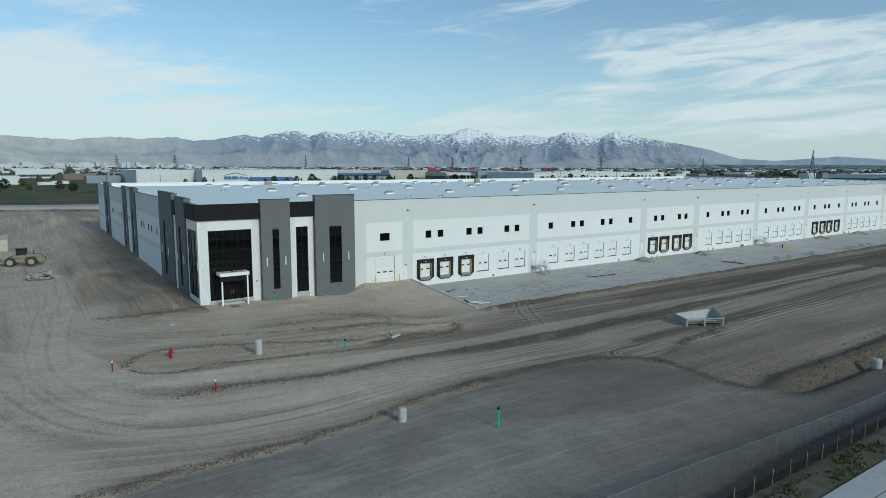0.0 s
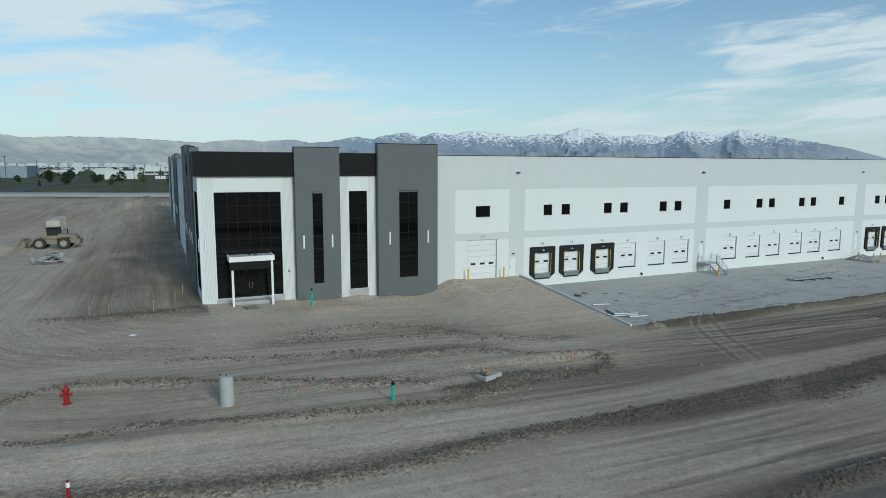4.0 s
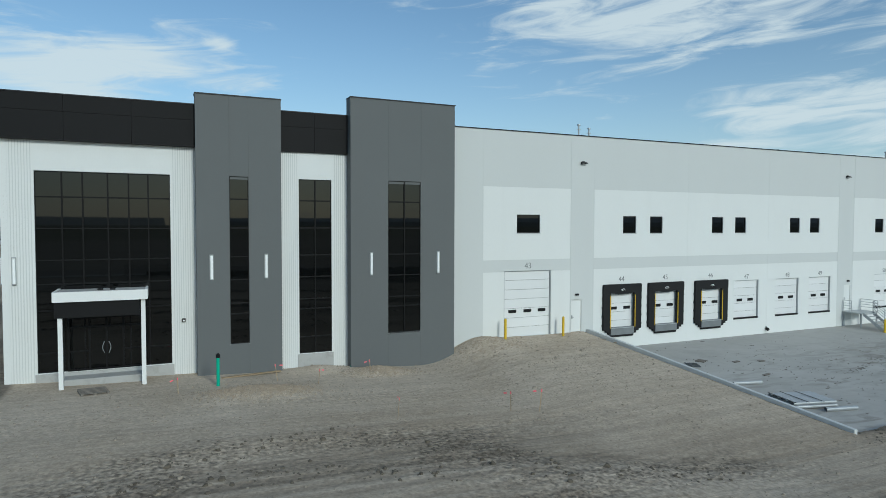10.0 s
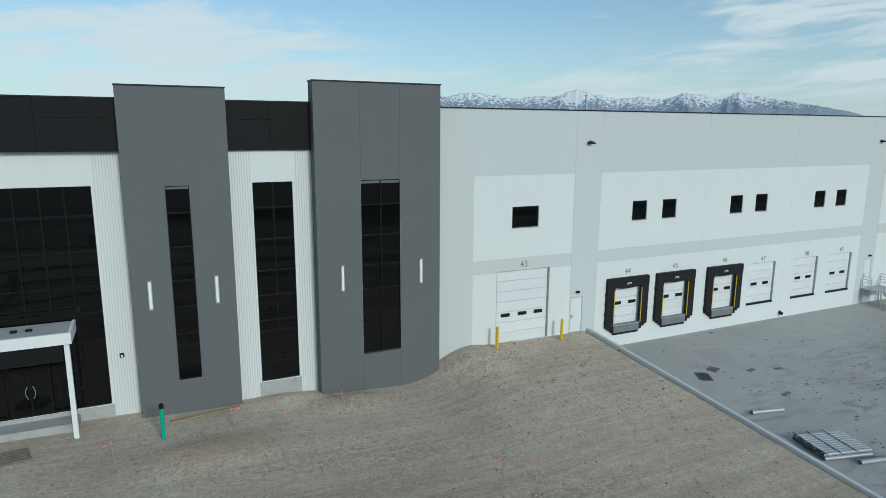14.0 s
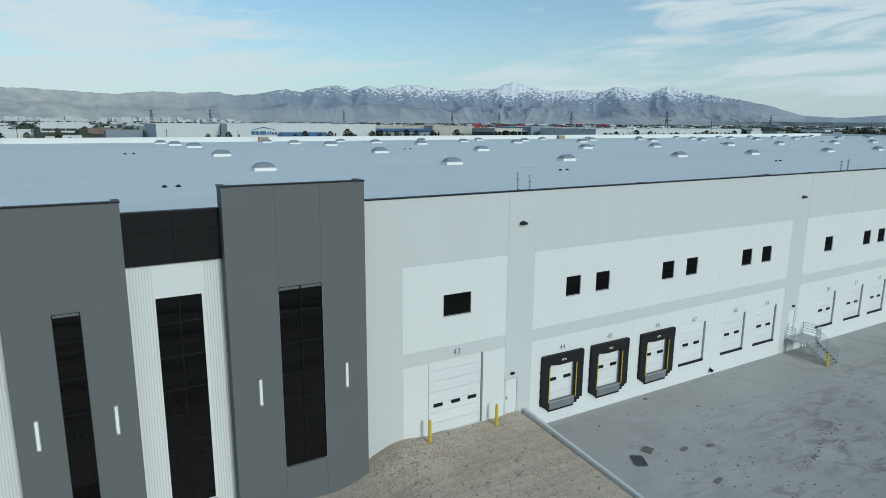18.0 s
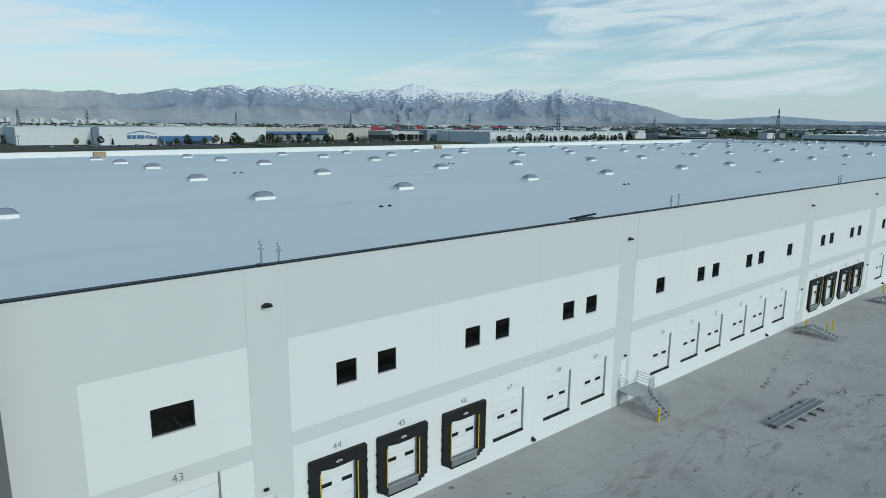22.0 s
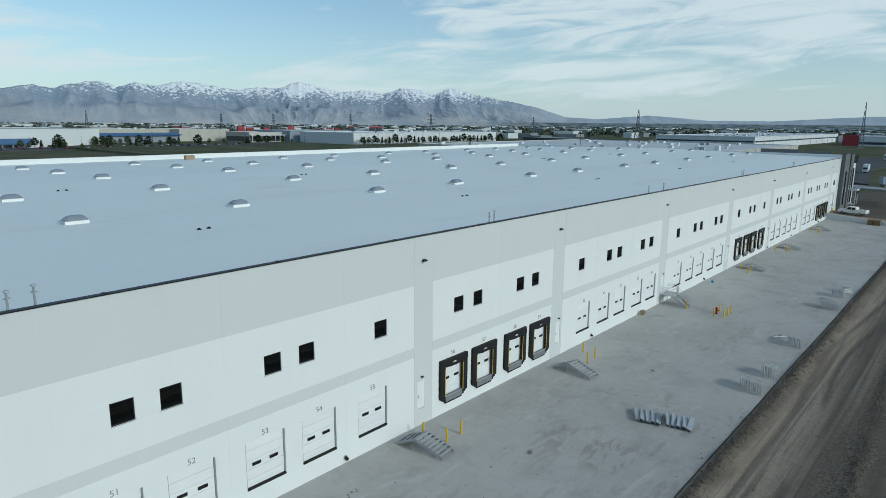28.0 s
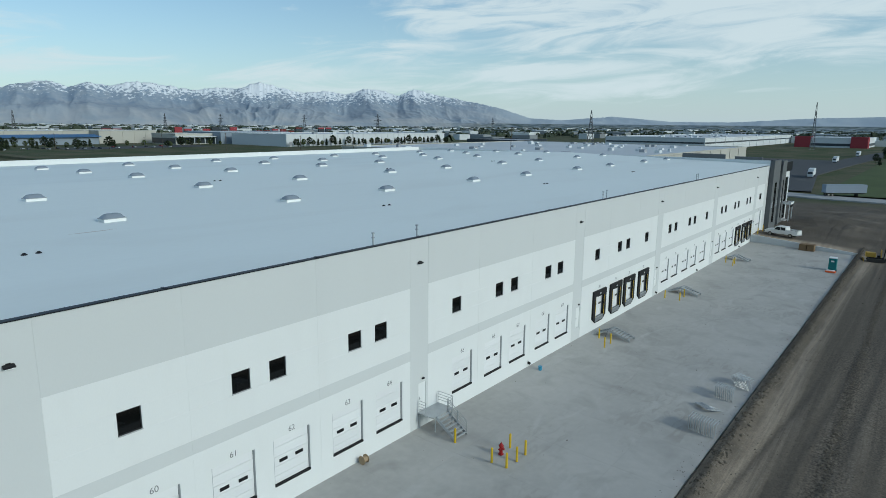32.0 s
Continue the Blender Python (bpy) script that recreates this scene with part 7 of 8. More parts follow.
for i in range(24):
    x = 5.0 + i * 2.2
    y = -72.6
    z = gz(x, y)
    part("stake", bx(x - 0.03, x + 0.03, y - 0.06, y - 0.02, z - 0.2, z + 1.15), M["old_wood"], f2)
    bm = bmesh.new()
    a = [bm.verts.new((x + 2.2 * j / 4, y + 0.05 * math.sin(j * 2 + i), gz(x + 2.2 * j / 4, y) - 0.02)) for j in range(5)]
    c = [bm.verts.new((x + 2.2 * j / 4, y + 0.03 * math.sin(j + i), gz(x + 2.2 * j / 4, y) + 0.80 - 0.14 * math.sin(j / 4 * math.pi))) for j in range(5)]
    for j in range(4):
        bm.faces.new((a[j], a[j + 1], c[j + 1], c[j]))
    bmesh.ops.solidify(bm, geom=list(bm.faces), thickness=0.01)
    part("fabric", bm, M["silt"], f2)
M["asphalt"] = mat("worn_asphalt", (0.075, 0.077, 0.08), 0.9, var=0.15, scale=0.3, grain=0.15, gscale=30, bump=0.2)
sw = thing("sidewalk", "pale concrete sidewalk along the street", "pavement", kind="structure")
fl = None
for i in range(60):
    m = pose(-60 + i * 3.0, -76.2, 0.80)
    if fl is None:
        fl = part("flag", bx(-1.49, 1.49, -0.9, 0.9, -0.1, 0.05, bevel=0.01), M["concrete"], sw)
        fl.matrix_basis = m
    else:
        share("flag", fl, m, sw)
part("kerb", bx(-300, 500, -77.5, -77.2, 0.5, 0.86), M["concrete"], sw)
rd = thing("road", "grey asphalt street beside the site", "road", kind="structure")
part("carriageway", bx(-300, 500, -92, -77.5, 0.6, 0.765), M["asphalt"], rd)

# loose stones and clods on the worked earth
rs = np.random.RandomState(4)
cl = [(11.5, -5.2, 2.6, 1.4, 500), (18.6, -1.9, 1.7, 1.0, 260), (25.8, -1.2, 2.0, 1.4, 200), (15, -28.5, 2.4, 1.4, 300), (22, -25.5, 8, 1.2, 500), (-2, -30.5, 12, 1.2, 500), (30, -10, 6, 8, 900), (12, -18, 18, 12, 900), (150, -20.1, 60, 0.5, 1800), (18, -14, 10, 6, 400), (40, -24, 14, 2.5, 500), (29, -4, 4, 3, 900), (8, -10, 10, 5, 700), (20, -30, 12, 2, 700)]
soft_spots = [(cx + rs.normal(0, sx, int(n * 1.2)), cy + rs.normal(0, sy, int(n * 1.2)), -3.5) for cx, cy, sx, sy, n in cl]
spots = []
for pts, wid, _, dk in BERMS[1:]:
    for (ax, ay), (bx_, by_) in zip(pts, pts[1:]):
        ln = math.hypot(bx_ - ax, by_ - ay)
        n = int(ln * (40 if dk > 0.33 else 12))
        u = rs.uniform(0, 1, n)
        spots.append((ax + u * (bx_ - ax) + rs.normal(0, wid * 0.6, n), ay + u * (by_ - ay) + rs.normal(0, wid * 0.5, n), -3.05))
n = 5200
spots.append((rs.uniform(38, 256, n), -19.7 + rs.normal(0, 0.3, n), -2.75))
spots.append((rs.uniform(40, 100, 2400), -61.5 + rs.normal(0, 1.1, 2400), -2.35))
spots.append((rs.uniform(-13, 0, 350), rs.uniform(-6, 30, 350), -3.1))
soft_spots.append((rs.uniform(-16, 40, 2200), rs.uniform(-46, -3, 2200), -3.6))
spots.append((rs.uniform(60, 256, 2600), -21 - np.abs(rs.normal(0, 7, 2600)), -3.3))
M["stone"] = mat("dusty_stones", (0.29, 0.25, 0.20), 0.95, var=0.3, scale=1.5, grain=0.1)
M["clod"] = mat("dark_clods", (0.128, 0.109, 0.085), 0.95, var=0.4, scale=1.5, grain=0.1)


def scatter(name, places, material, label):
    """Low rough lumps, each a five-sided stone with a blunt top."""
    co, fc = [], []
    for px, py, size in places:
        keep = ~((py > APRON + 0.1) & (px > RW_L - 0.2) & (px < RW_R + 0.2)) & ((py < -0.2) | (px < -0.3))
        px, py = px[keep], py[keep]
        pz = ground_z(px, py)
        rad = np.clip(rs.lognormal(size, 0.45, len(px)), 0.015, 0.17)
        for x, y, z, r in zip(px, py, pz, rad):
            b = len(co)
            q = rs.uniform(0.65, 1.25, 10)
            a0 = rs.uniform(0, 6.28)
            for j in range(5):
                a = a0 + j * 1.2566
                co.append((x + r * q[j] * math.cos(a), y + r * q[j] * math.sin(a), z - 0.15 * r))
            for j in range(5):
                a = a0 + j * 1.2566 + 0.5
                co.append((x + 0.6 * r * q[5 + j] * math.cos(a), y + 0.6 * r * q[5 + j] * math.sin(a), z + 0.6 * r * q[5 + j]))
            for j in range(5):
                k = (j + 1) % 5
                fc.append((b + j, b + k, b + 5 + j))
                fc.append((b + k, b + 5 + k, b + 5 + j))
            fc.append((b + 5, b + 6, b + 7, b + 8, b + 9))
    me = bpy.data.meshes.new(name)
    me.from_pydata(co, [], fc)
    me.materials.append(material)
    tagged(new(name, me), label, "stones", kind="stuff")


scatter("stones", soft_spots, M["stone"], "loose dusty stones on the worked earth")
M["gravel"] = mat("tan_gravel", (0.37, 0.30, 0.225), 0.95, var=0.25, scale=2.0, grain=0.1)
scatter("gravel_heap", [(11.6 + rs.normal(0, 1.3, 4200), -5.4 + rs.normal(0, 0.6, 4200), -3.75), (18.6 + rs.normal(0, 1.0, 2200), -2.4 + rs.normal(0, 0.55, 2200), -3.75), (26.0 + rs.normal(0, 1.3, 900), -1.6 + rs.normal(0, 0.7, 900), -3.7)], M["gravel"], "low heap of tan gravel by the towers")
scatter("earth_clods", spots, M["clod"], "dark earth clods along the berms and ruts")

# weeds between the silt fence and the sidewalk
weed_z = gz(20.0, -74.0)
co, fc = [], []
for i in range(1500):
    x, y = rs.uniform(4, 74), -73.2 - 1.9 * rs.rand() ** 1.3
    if vnoise(np.array([x * 0.5]), np.array([y * 0.9]), 15)[0] < 0.42:
        continue
    z, h = weed_z, rs.uniform(0.10, 0.34)
    for j in range(4):
        a, lean = rs.uniform(0, 6.28), rs.uniform(0.1, 0.8) * h
        b = len(co)
        co += [(x + 0.07 * math.sin(a), y - 0.07 * math.cos(a), z - 0.02), (x - 0.07 * math.sin(a), y + 0.07 * math.cos(a), z - 0.02), (x + lean * math.cos(a), y + lean * math.sin(a), z + h)]
        fc.append((b, b + 1, b + 2))
me = bpy.data.meshes.new("weeds")
me.from_pydata(co, [], fc)
M["weed"] = mat("dusty_weeds", (0.115, 0.118, 0.06), 0.9, var=0.4, scale=1.2)
me.materials.append(M["weed"])
tagged(new("weeds", me), "straggling green weeds along the silt fence", "weeds", kind="stuff")

# dried mud flecks on the apron
rs = np.random.RandomState(9)
co, fc = [], []
def fleck(x, y, size):
    """One low flake of dried mud."""
    r = float(np.clip(rs.lognormal(size, 0.5), 0.015, 0.2))
    z, b, k = AZ(y), len(co), rs.uniform(0.5, 1.3, 7)
    co.append((x, y, z + 0.012 + 0.03 * k[6]))
    co.extend((x + r * 1.5 * k[j] * math.cos(j * 1.047), y + r * 0.9 * k[j] * math.sin(j * 1.047), z + 0.004) for j in range(6))
    fc.extend((b, b + 1 + j, b + 1 + (j + 1) % 6) for j in range(6))


for cx, cy, sx, sy, n in ((52, -11, 8, 4, 300), (72, -14, 9, 3, 160), (90, -8, 10, 3, 90), (110, -10, 16, 4, 40), (150, -10, 25, 5, 40), (190, -9, 25, 5, 40), (44, -8, 4, 4, 140), (140, -18.3, 50, 0.3, 300)):
    for x, y in zip(cx + rs.normal(0, sx, n), np.clip(cy + rs.normal(0, sy, n), -18.6, -0.6)):
        if RW_L + 0.4 < x < RW_R - 0.4:
            fleck(x, y, -3.35)
# mud shed from tyres, in broken lines
MUD_LINES = (((76, -5.6), (87.7, -3.0), 130), ((76, -7.7), (82.2, -7.3), 110), ((78.8, -9.6), (82.6, -10.1), 60), ((78.5, -11.8), (84, -12.3), 80), ((81, -14), (86.4, -13.2), 50), ((78, -17.4), (84, -17.9), 160), ((44, -12), (58, -8.5), 90), ((50, -15.5), (64, -13.5), 90), ((40, -15), (47, -17.6), 90))
for (ax, ay), (bx_, by_), n in MUD_LINES:
    u = rs.uniform(0, 1, n)
    u = u[vnoise(u * 9 + ax, u * 0, 3) > 0.35]
    for t in u:
        fleck(ax + t * (bx_ - ax) + rs.normal(0, 0.16), ay + t * (by_ - ay) + rs.normal(0, 0.13), -2.95)
me = bpy.data.meshes.new("mud_flecks")
me.from_pydata(co, [], fc)
M["mud"] = mat("dried_mud", (0.20, 0.185, 0.165), 0.95, var=0.3, scale=0.8)
me.materials.append(M["mud"])
tagged(new("mud_flecks", me), "dried mud flecks scattered on the concrete apron", "mud", kind="stuff")

# ---------------------------------------------------------------- far warehouses, roads, trees
M["far_white"] = mat("far_white_wall", (0.62, 0.65, 0.66), 0.8, var=0.05, scale=0.03)
M["far_tan"] = mat("far_tan_wall", (0.47, 0.46, 0.41), 0.8, var=0.08, scale=0.03)
M["far_grey"] = mat("far_blue_grey_wall", (0.25, 0.30, 0.35), 0.8, var=0.08, scale=0.03)
M["far_dark"] = mat("far_dark_glass", (0.05, 0.06, 0.07), 0.3)
M["far_red"] = mat("far_red_wall", (0.30, 0.05, 0.06), 0.8, var=0.08, scale=0.05)
M["far_blue"] = mat("far_blue_metal", (0.07, 0.16, 0.30), 0.6, var=0.08, scale=0.05)
M["far_roof"] = mat("far_pale_roof", (0.55, 0.58, 0.60), 0.8, var=0.12, scale=0.02)
M["far_roof2"] = mat("far_grey_roof", (0.33, 0.35, 0.37), 0.8, var=0.12, scale=0.02)


def far_building(x0, x1, y0, y1, h, wall, roof_mat, label, bays=0, units=0, band=None, doors=0, seed=0, name="warehouse_building"):
    """A flat-roofed block with parapet, wall bays, door openings and roof units."""
    e = thing(name, label, "building")
    rr = random.Random(seed)
    part("wall", bx(x0, x1, y0, y1, -1.0, h), wall, e)
    bm = bmesh.new()
    for a in ((x0 - 0.2, x1 + 0.2, y0 - 0.2, y0 + 0.4), (x0 - 0.2, x1 + 0.2, y1 - 0.4, y1 + 0.2), (x0 - 0.2, x0 + 0.4, y0 + 0.4, y1 - 0.4), (x1 - 0.4, x1 + 0.2, y0 + 0.4, y1 - 0.4)):
        box(bm, *a, h + 0.05, h + 0.9)
    part("parapet", bm, wall, e)
    part("roof", bx(x0 + 0.4, x1 - 0.4, y0 + 0.4, y1 - 0.4, h + 0.02, h + 0.35), roof_mat, e)
    for i in range(1, bays):
        x = x0 + (x1 - x0) * i / bays
        part("pilaster", bx(x - 0.3, x + 0.3, y0 - 0.35, y0, 0, h), wall, e)
    for i in range(doors):
        x = x0 + (x1 - x0) * (i + 0.5) / doors
        part("dock_door", bx(x - 1.6, x + 1.6, y0 - 0.12, y0 - 0.02, 1, 4.6), M["far_roof2"], e)
    if band:
        part("window_band", bx(x0 + 1, x1 - 1, y0 - 0.1, y0 - 0.01, band[0], band[1]), M["far_dark"], e)
        for y in (x0 - 0.1,):
            part("window_band", bx(x0 - 0.1, x0 - 0.01, y0 + 1, y1 - 1, band[0], band[1]), M["far_dark"], e)
    for i in range(units):
        x, y, w = rr.uniform(x0 + 4, x1 - 4), rr.uniform(y0 + 4, y1 - 4), rr.uniform(1.0, 2.6)
        part("roof_unit", bx(x - w, x + w, y - w * 0.7, y + w * 0.7, h + 0.35, h + 0.35 + rr.uniform(0.8, 2.0)), rr.choice((M["far_white"], M["far_roof2"], M["far_white"])), e)
    return e


store = far_building(142, 294, 590, 720, 14.6, M["far_white"], M["far_roof2"], "large white furniture store behind the field", name="store_building")
sg = part("sign_roofline", plate([(163, 589.8, 9.4), (176, 589.8, 12.6), (189, 589.8, 9.4), (187, 589.8, 9.4), (176, 589.8, 11.7), (165, 589.8, 9.4)], 0.2), M["far_blue"], store, "blue gable-shaped sign outline")
for i, (a, b) in enumerate(((164, 167.5), (168, 171.5), (172, 178), (178.6, 179.6), (180.2, 181.2), (181.8, 182.8), (183.4, 186), (186.4, 189))):
    part("sign_bar", bx(a, b, 589.6, 589.9, 5.2, 8.4 if i in (0, 1, 2, 4, 5) else 7.4), M["far_blue"], store, "blue sign bar")
far_building(84, 141.5, 619, 724, 14.0, M["far_white"], M["far_roof2"], "white side wing of the furniture store", bays=4, doors=0, name="store_wing")
e = thing("store_awning", "blue metal canopy in front of the white store", "canopy")
part("roof", plate([(190, 574, 3.2), (238, 574, 3.2), (238, 588, 7.4), (190, 588, 7.4)], 0.3), M["far_blue"], e)
for i in range(7):
    part("post", bx(191 + i * 7.6, 191.5 + i * 7.6, 574.5, 575, 0, 3.2), M["far_white"], e)
far_building(303, 408, 690, 790, 12.5, M["far_tan"], M["far_roof"], "long tan warehouse beyond the parking lot", bays=8, seed=2, units=6)
e = thing("blue_shed", "long low blue-grey shed in front of the tan warehouse", "building")
part("wall", bx(318, 402, 655, 668, 0, 8.0), M["far_grey"], e)
part("roof", plate([(316, 652, 7.6), (404, 652, 7.6), (404, 669, 10.0), (316, 669, 10.0)], 0.3), M["far_blue"], e)
far_building(408, 470, 668, 760, 12.8, M["far_tan"], M["far_roof"], "plain tan warehouse under a flat pale roof", bays=5, seed=3)
glb = far_building(455, 508, 600, 650, 10.5, M["far_tan"], M["far_roof"], "low office with a long glazed front", bays=0, band=(1.0, 6.5), name="office_building")
part("canopy", bx(452, 506, 592, 600, 7.6, 8.4), M["far_white"], glb)
for i in range(9):
    part("column", bx(454 + i * 6, 454.6 + i * 6, 593, 593.6, 0, 7.6), M["far_white"], glb)
far_building(498, 588, 585, 660, 12.2, M["far_grey"], M["far_roof"], "blue-grey panelled warehouse with a flat pale roof", bays=6, seed=4)
far_building(505, 756, 482, 575, 11.4, M["far_white"], M["far_roof"], "long white ribbed warehouse with dock doors", bays=26, doors=24, units=10, seed=5)
far_building(404, 640, 92, 292, 7.6, M["far_tan"], M["far_roof"], "wide tan warehouse with many roof units", bays=10, units=46, seed=6)
far_building(760, 1190, 158, 262, 11.5, M["far_white"], M["far_roof"], "huge white warehouse with a dark window band", bays=12, band=(6.5, 8.0), units=30, seed=7)
far_building(640, 700, 300, 360, 8, M["far_dark"], M["far_roof2"], "low dark block beside the white warehouse", seed=8)
rb = far_building(985, 1100, 44, 116, 11.0, M["far_white"], M["far_roof"], "white retail building with dark red corners", band=(2, 5), name="retail_building")
for y in (42.5, 100.5):
    part("corner_block", bx(983, 1000, y, y + 17, 0, 13), M["far_red"], rb, "dark red corner block")
far_building(-270, -128, 742, 820, 13, M["far_grey"], M["far_roof"], "long tan-grey warehouse across the road", bays=9, seed=9)
far_building(-17, 39, 955, 985, 13.0, M["far_white"], M["far_roof2"], "white and grey block beyond the lot", band=(3, 6), bays=4, seed=10)
far_building(-48, -15, 640, 690, 8.0, M["far_white"], M["far_roof"], "white low warehouse in the field", bays=3, seed=11)
far_building(46, 80, 700, 730, 7.0, M["far_grey"], M["far_roof"], "grey shed in the field", seed=12)
M["far_brown"] = mat("far_brown_wall", (0.22, 0.16, 0.14), 0.8, var=0.08, scale=0.05)
far_building(30, 70, 900, 930, 6.0, M["far_brown"], M["far_roof2"], "long low red-brown sheds", seed=13)

# stacked shipping containers behind the warehouses
rr = random.Random(12)
M["far_rust"] = mat("far_rust_steel", (0.16, 0.045, 0.04), 0.8, var=0.15, scale=0.05)
cols = [M["far_red"], M["far_rust"], M["far_dark"], M["far_red"], M["far_grey"]]
for i in range(26):
    x = 520 + i * 13.5
    if rr.random() < 0.18:
        continue
    n = rr.randint(4, 6)
    e = thing("container_stack", "stack of red and blue shipping containers", "containers", pose(x, 905 - 0.25 * (x - 520), 0), "container stacks")
    for k in range(n):
        part("container", bx(-6, 6, -1.2, 1.2, k * 2.62, k * 2.62 + 2.55), rr.choice(cols), e)


def strip(name, pts, w, z, material, label):
    e = thing(name, label, "road", kind="structure")
    bm = bmesh.new()
    prev = None
    for i, p in enumerate(pts):
        a = Vector(pts[max(0, i - 1)])
        b = Vector(pts[min(len(pts) - 1, i + 1)])
        d = (b - a).normalized()
        n = Vector((-d.y, d.x)) * w / 2
        cur = [bm.verts.new((p[0] + s * n.x, p[1] + s * n.y, zz)) for s, zz in ((1, z - 1.5), (1, z), (-1, z), (-1, z - 1.5))]
        if prev:
            for k in range(3):
                bm.faces.new((prev[k], prev[k + 1], cur[k + 1], cur[k]))
        prev = cur
    bmesh.ops.recalc_face_normals(bm, faces=bm.faces)
    part("surface", bm, material, e)


M["far_concrete"] = mat("far_pale_road", (0.36, 0.36, 0.355), 0.9, var=0.1, scale=0.05)
strip("road_north", [(-600, 510), (-200, 332), (-50, 263), (4, 239), (60, 222), (150, 208), (300, 190), (600, 140)], 17, 2.1, M["far_concrete"], "pale concrete road along the field")
strip("road_field", [(-72, 640), (-71, 560), (-70, 352), (-69, 285)], 14, 1.3, M["asphalt"], "asphalt side road")
strip("road_east", [(352, -120), (356, 0), (372, 60), (380, 160)], 12, 0.5, M["far_concrete"], "pale concrete road past the site end")
strip("road_far", [(372, 16), (470, 28), (600, 24), (800, 14), (1300, -30)], 18, 0.6, M["asphalt"], "asphalt road running off past the field")
strip("lot_store", [(80, 545), (300, 548), (460, 560)], 50, 0.25, M["asphalt"], "asphalt parking lot of the store")
strip("lot_field", [(-34, 560), (-8, 560), (18, 570)], 70, 0.5, M["asphalt"], "asphalt truck yard in the field")
strip("lot_side", [(392, 60), (640, 62)], 60, 0.3, M["asphalt"], "asphalt truck court")

# field grass east of the road
gm = mat("field_grass", (0.075, 0.10, 0.035), 0.95, var=0.3, scale=0.04, grain=0.2, gscale=1.0)
g = grid_mesh("field", np.linspace(366, 760, 80), np.linspace(-160, 4, 40), lambda X, Y: 0.35 + 0.5 * fbm(X * 0.05, Y * 0.05, 3, 4) - 0.3 * (Y > 2), gm)
tagged(g, "green grass field beyond the site end", "grass", kind="stuff")


def truck_trailer(x, y, rot, box_mat, label, cabbed=True):
    e = thing("semi_trailer", label, "trailer", pose(x, y, 0.55 + (0 if x > 340 else 0.6), 0, 0, rot), "parked trailers")
    part("box", bx(-7, 7, -1.25, 1.25, 1.2, 4.0), box_mat, e)
    part("chassis", bx(-6.8, 6.8, -0.5, 0.5, 0.9, 1.2), M["black"], e)
    for dx in (-5.8, -4.5):
        for s in (-1.0, 1.0):
            wheel(e, dx, s, 0.5, 0.5, 0.35)
    part("landing_gear", bx(4.2, 4.4, -0.9, 0.9, 0.05, 1.0), M["black"], e)
    if cabbed:
        c = part("tractor", bx(7.4, 10.4, -1.2, 1.2, 0.7, 3.3, bevel=0.15), M["far_white"], e)
        part("windscreen", bx(10.41, 10.45, -1.0, 1.0, 2.0, 3.0), M["far_dark"], c)


M["far_trailer"] = mat("dull_trailer_side", (0.27, 0.32, 0.38), 0.6, var=0.08, scale=0.3)
truck_trailer(364, -4.0, -52, M["far_trailer"], "blue-grey box trailer parked by the road", False)
truck_trailer(452, 19, 185, M["far_white"], "white box truck on the road")
truck_trailer(607, 28, 182, M["far_white"], "white lorry on the road")
truck_trailer(730, 27, 182, M["far_white"], "white lorry on the road")
for x, y in ((-36, 560), (4, 566), (16, 600)):
    truck_trailer(x, y, 4, M["far_white"], "white trailer parked in the field yard", False)


def small_car(x, y, rot, m):
    e = thing("parked_car", "parked car in the distant lot", "car", pose(x, y, 0.5, 0, 0, rot), "parked cars")
    bm = bmesh.new()
    prism(bm, [(-2.2, 0.35), (-2.2, 0.9), (-1.4, 1.0), (1.5, 0.95), (2.2, 0.8), (2.2, 0.35)], -0.85, 0.85)
    part("body", bm, m, e)
    bm = bmesh.new()
    prism(bm, [(-1.5, 0.97), (-1.0, 1.45), (0.4, 1.45), (1.1, 0.95)], -0.75, 0.75)
    part("cabin", bm, M["far_dark"], e)
    for dx in (-1.4, 1.4):
        part("axle", tb((dx, -0.86, 0.33), (dx, 0.86, 0.33), 0.33, seg=10), M["tyre"], e)


rr = random.Random(3)
cm = [M["far_white"], M["far_dark"], M["far_red"], M["far_grey"], M["steel"]]
for i in range(44):
    small_car(100 + (i % 22) * 15 + rr.uniform(-4, 4), 536 + 15 * (i // 22) + rr.uniform(-2, 2), 90 + rr.uniform(-5, 5), rr.choice(cm))

# ---------------------------------------------------------------- trees
M["bark"] = mat("bark", (0.10, 0.08, 0.06), 0.95)
M["leaf"] = mat("spring_leaves", (0.065, 0.085, 0.030), 0.85, var=0.3, scale=0.4, rand=0.3)
M["leaf_dark"] = mat("dark_evergreen", (0.028, 0.042, 0.022), 0.9, var=0.3, scale=0.4, rand=0.25)


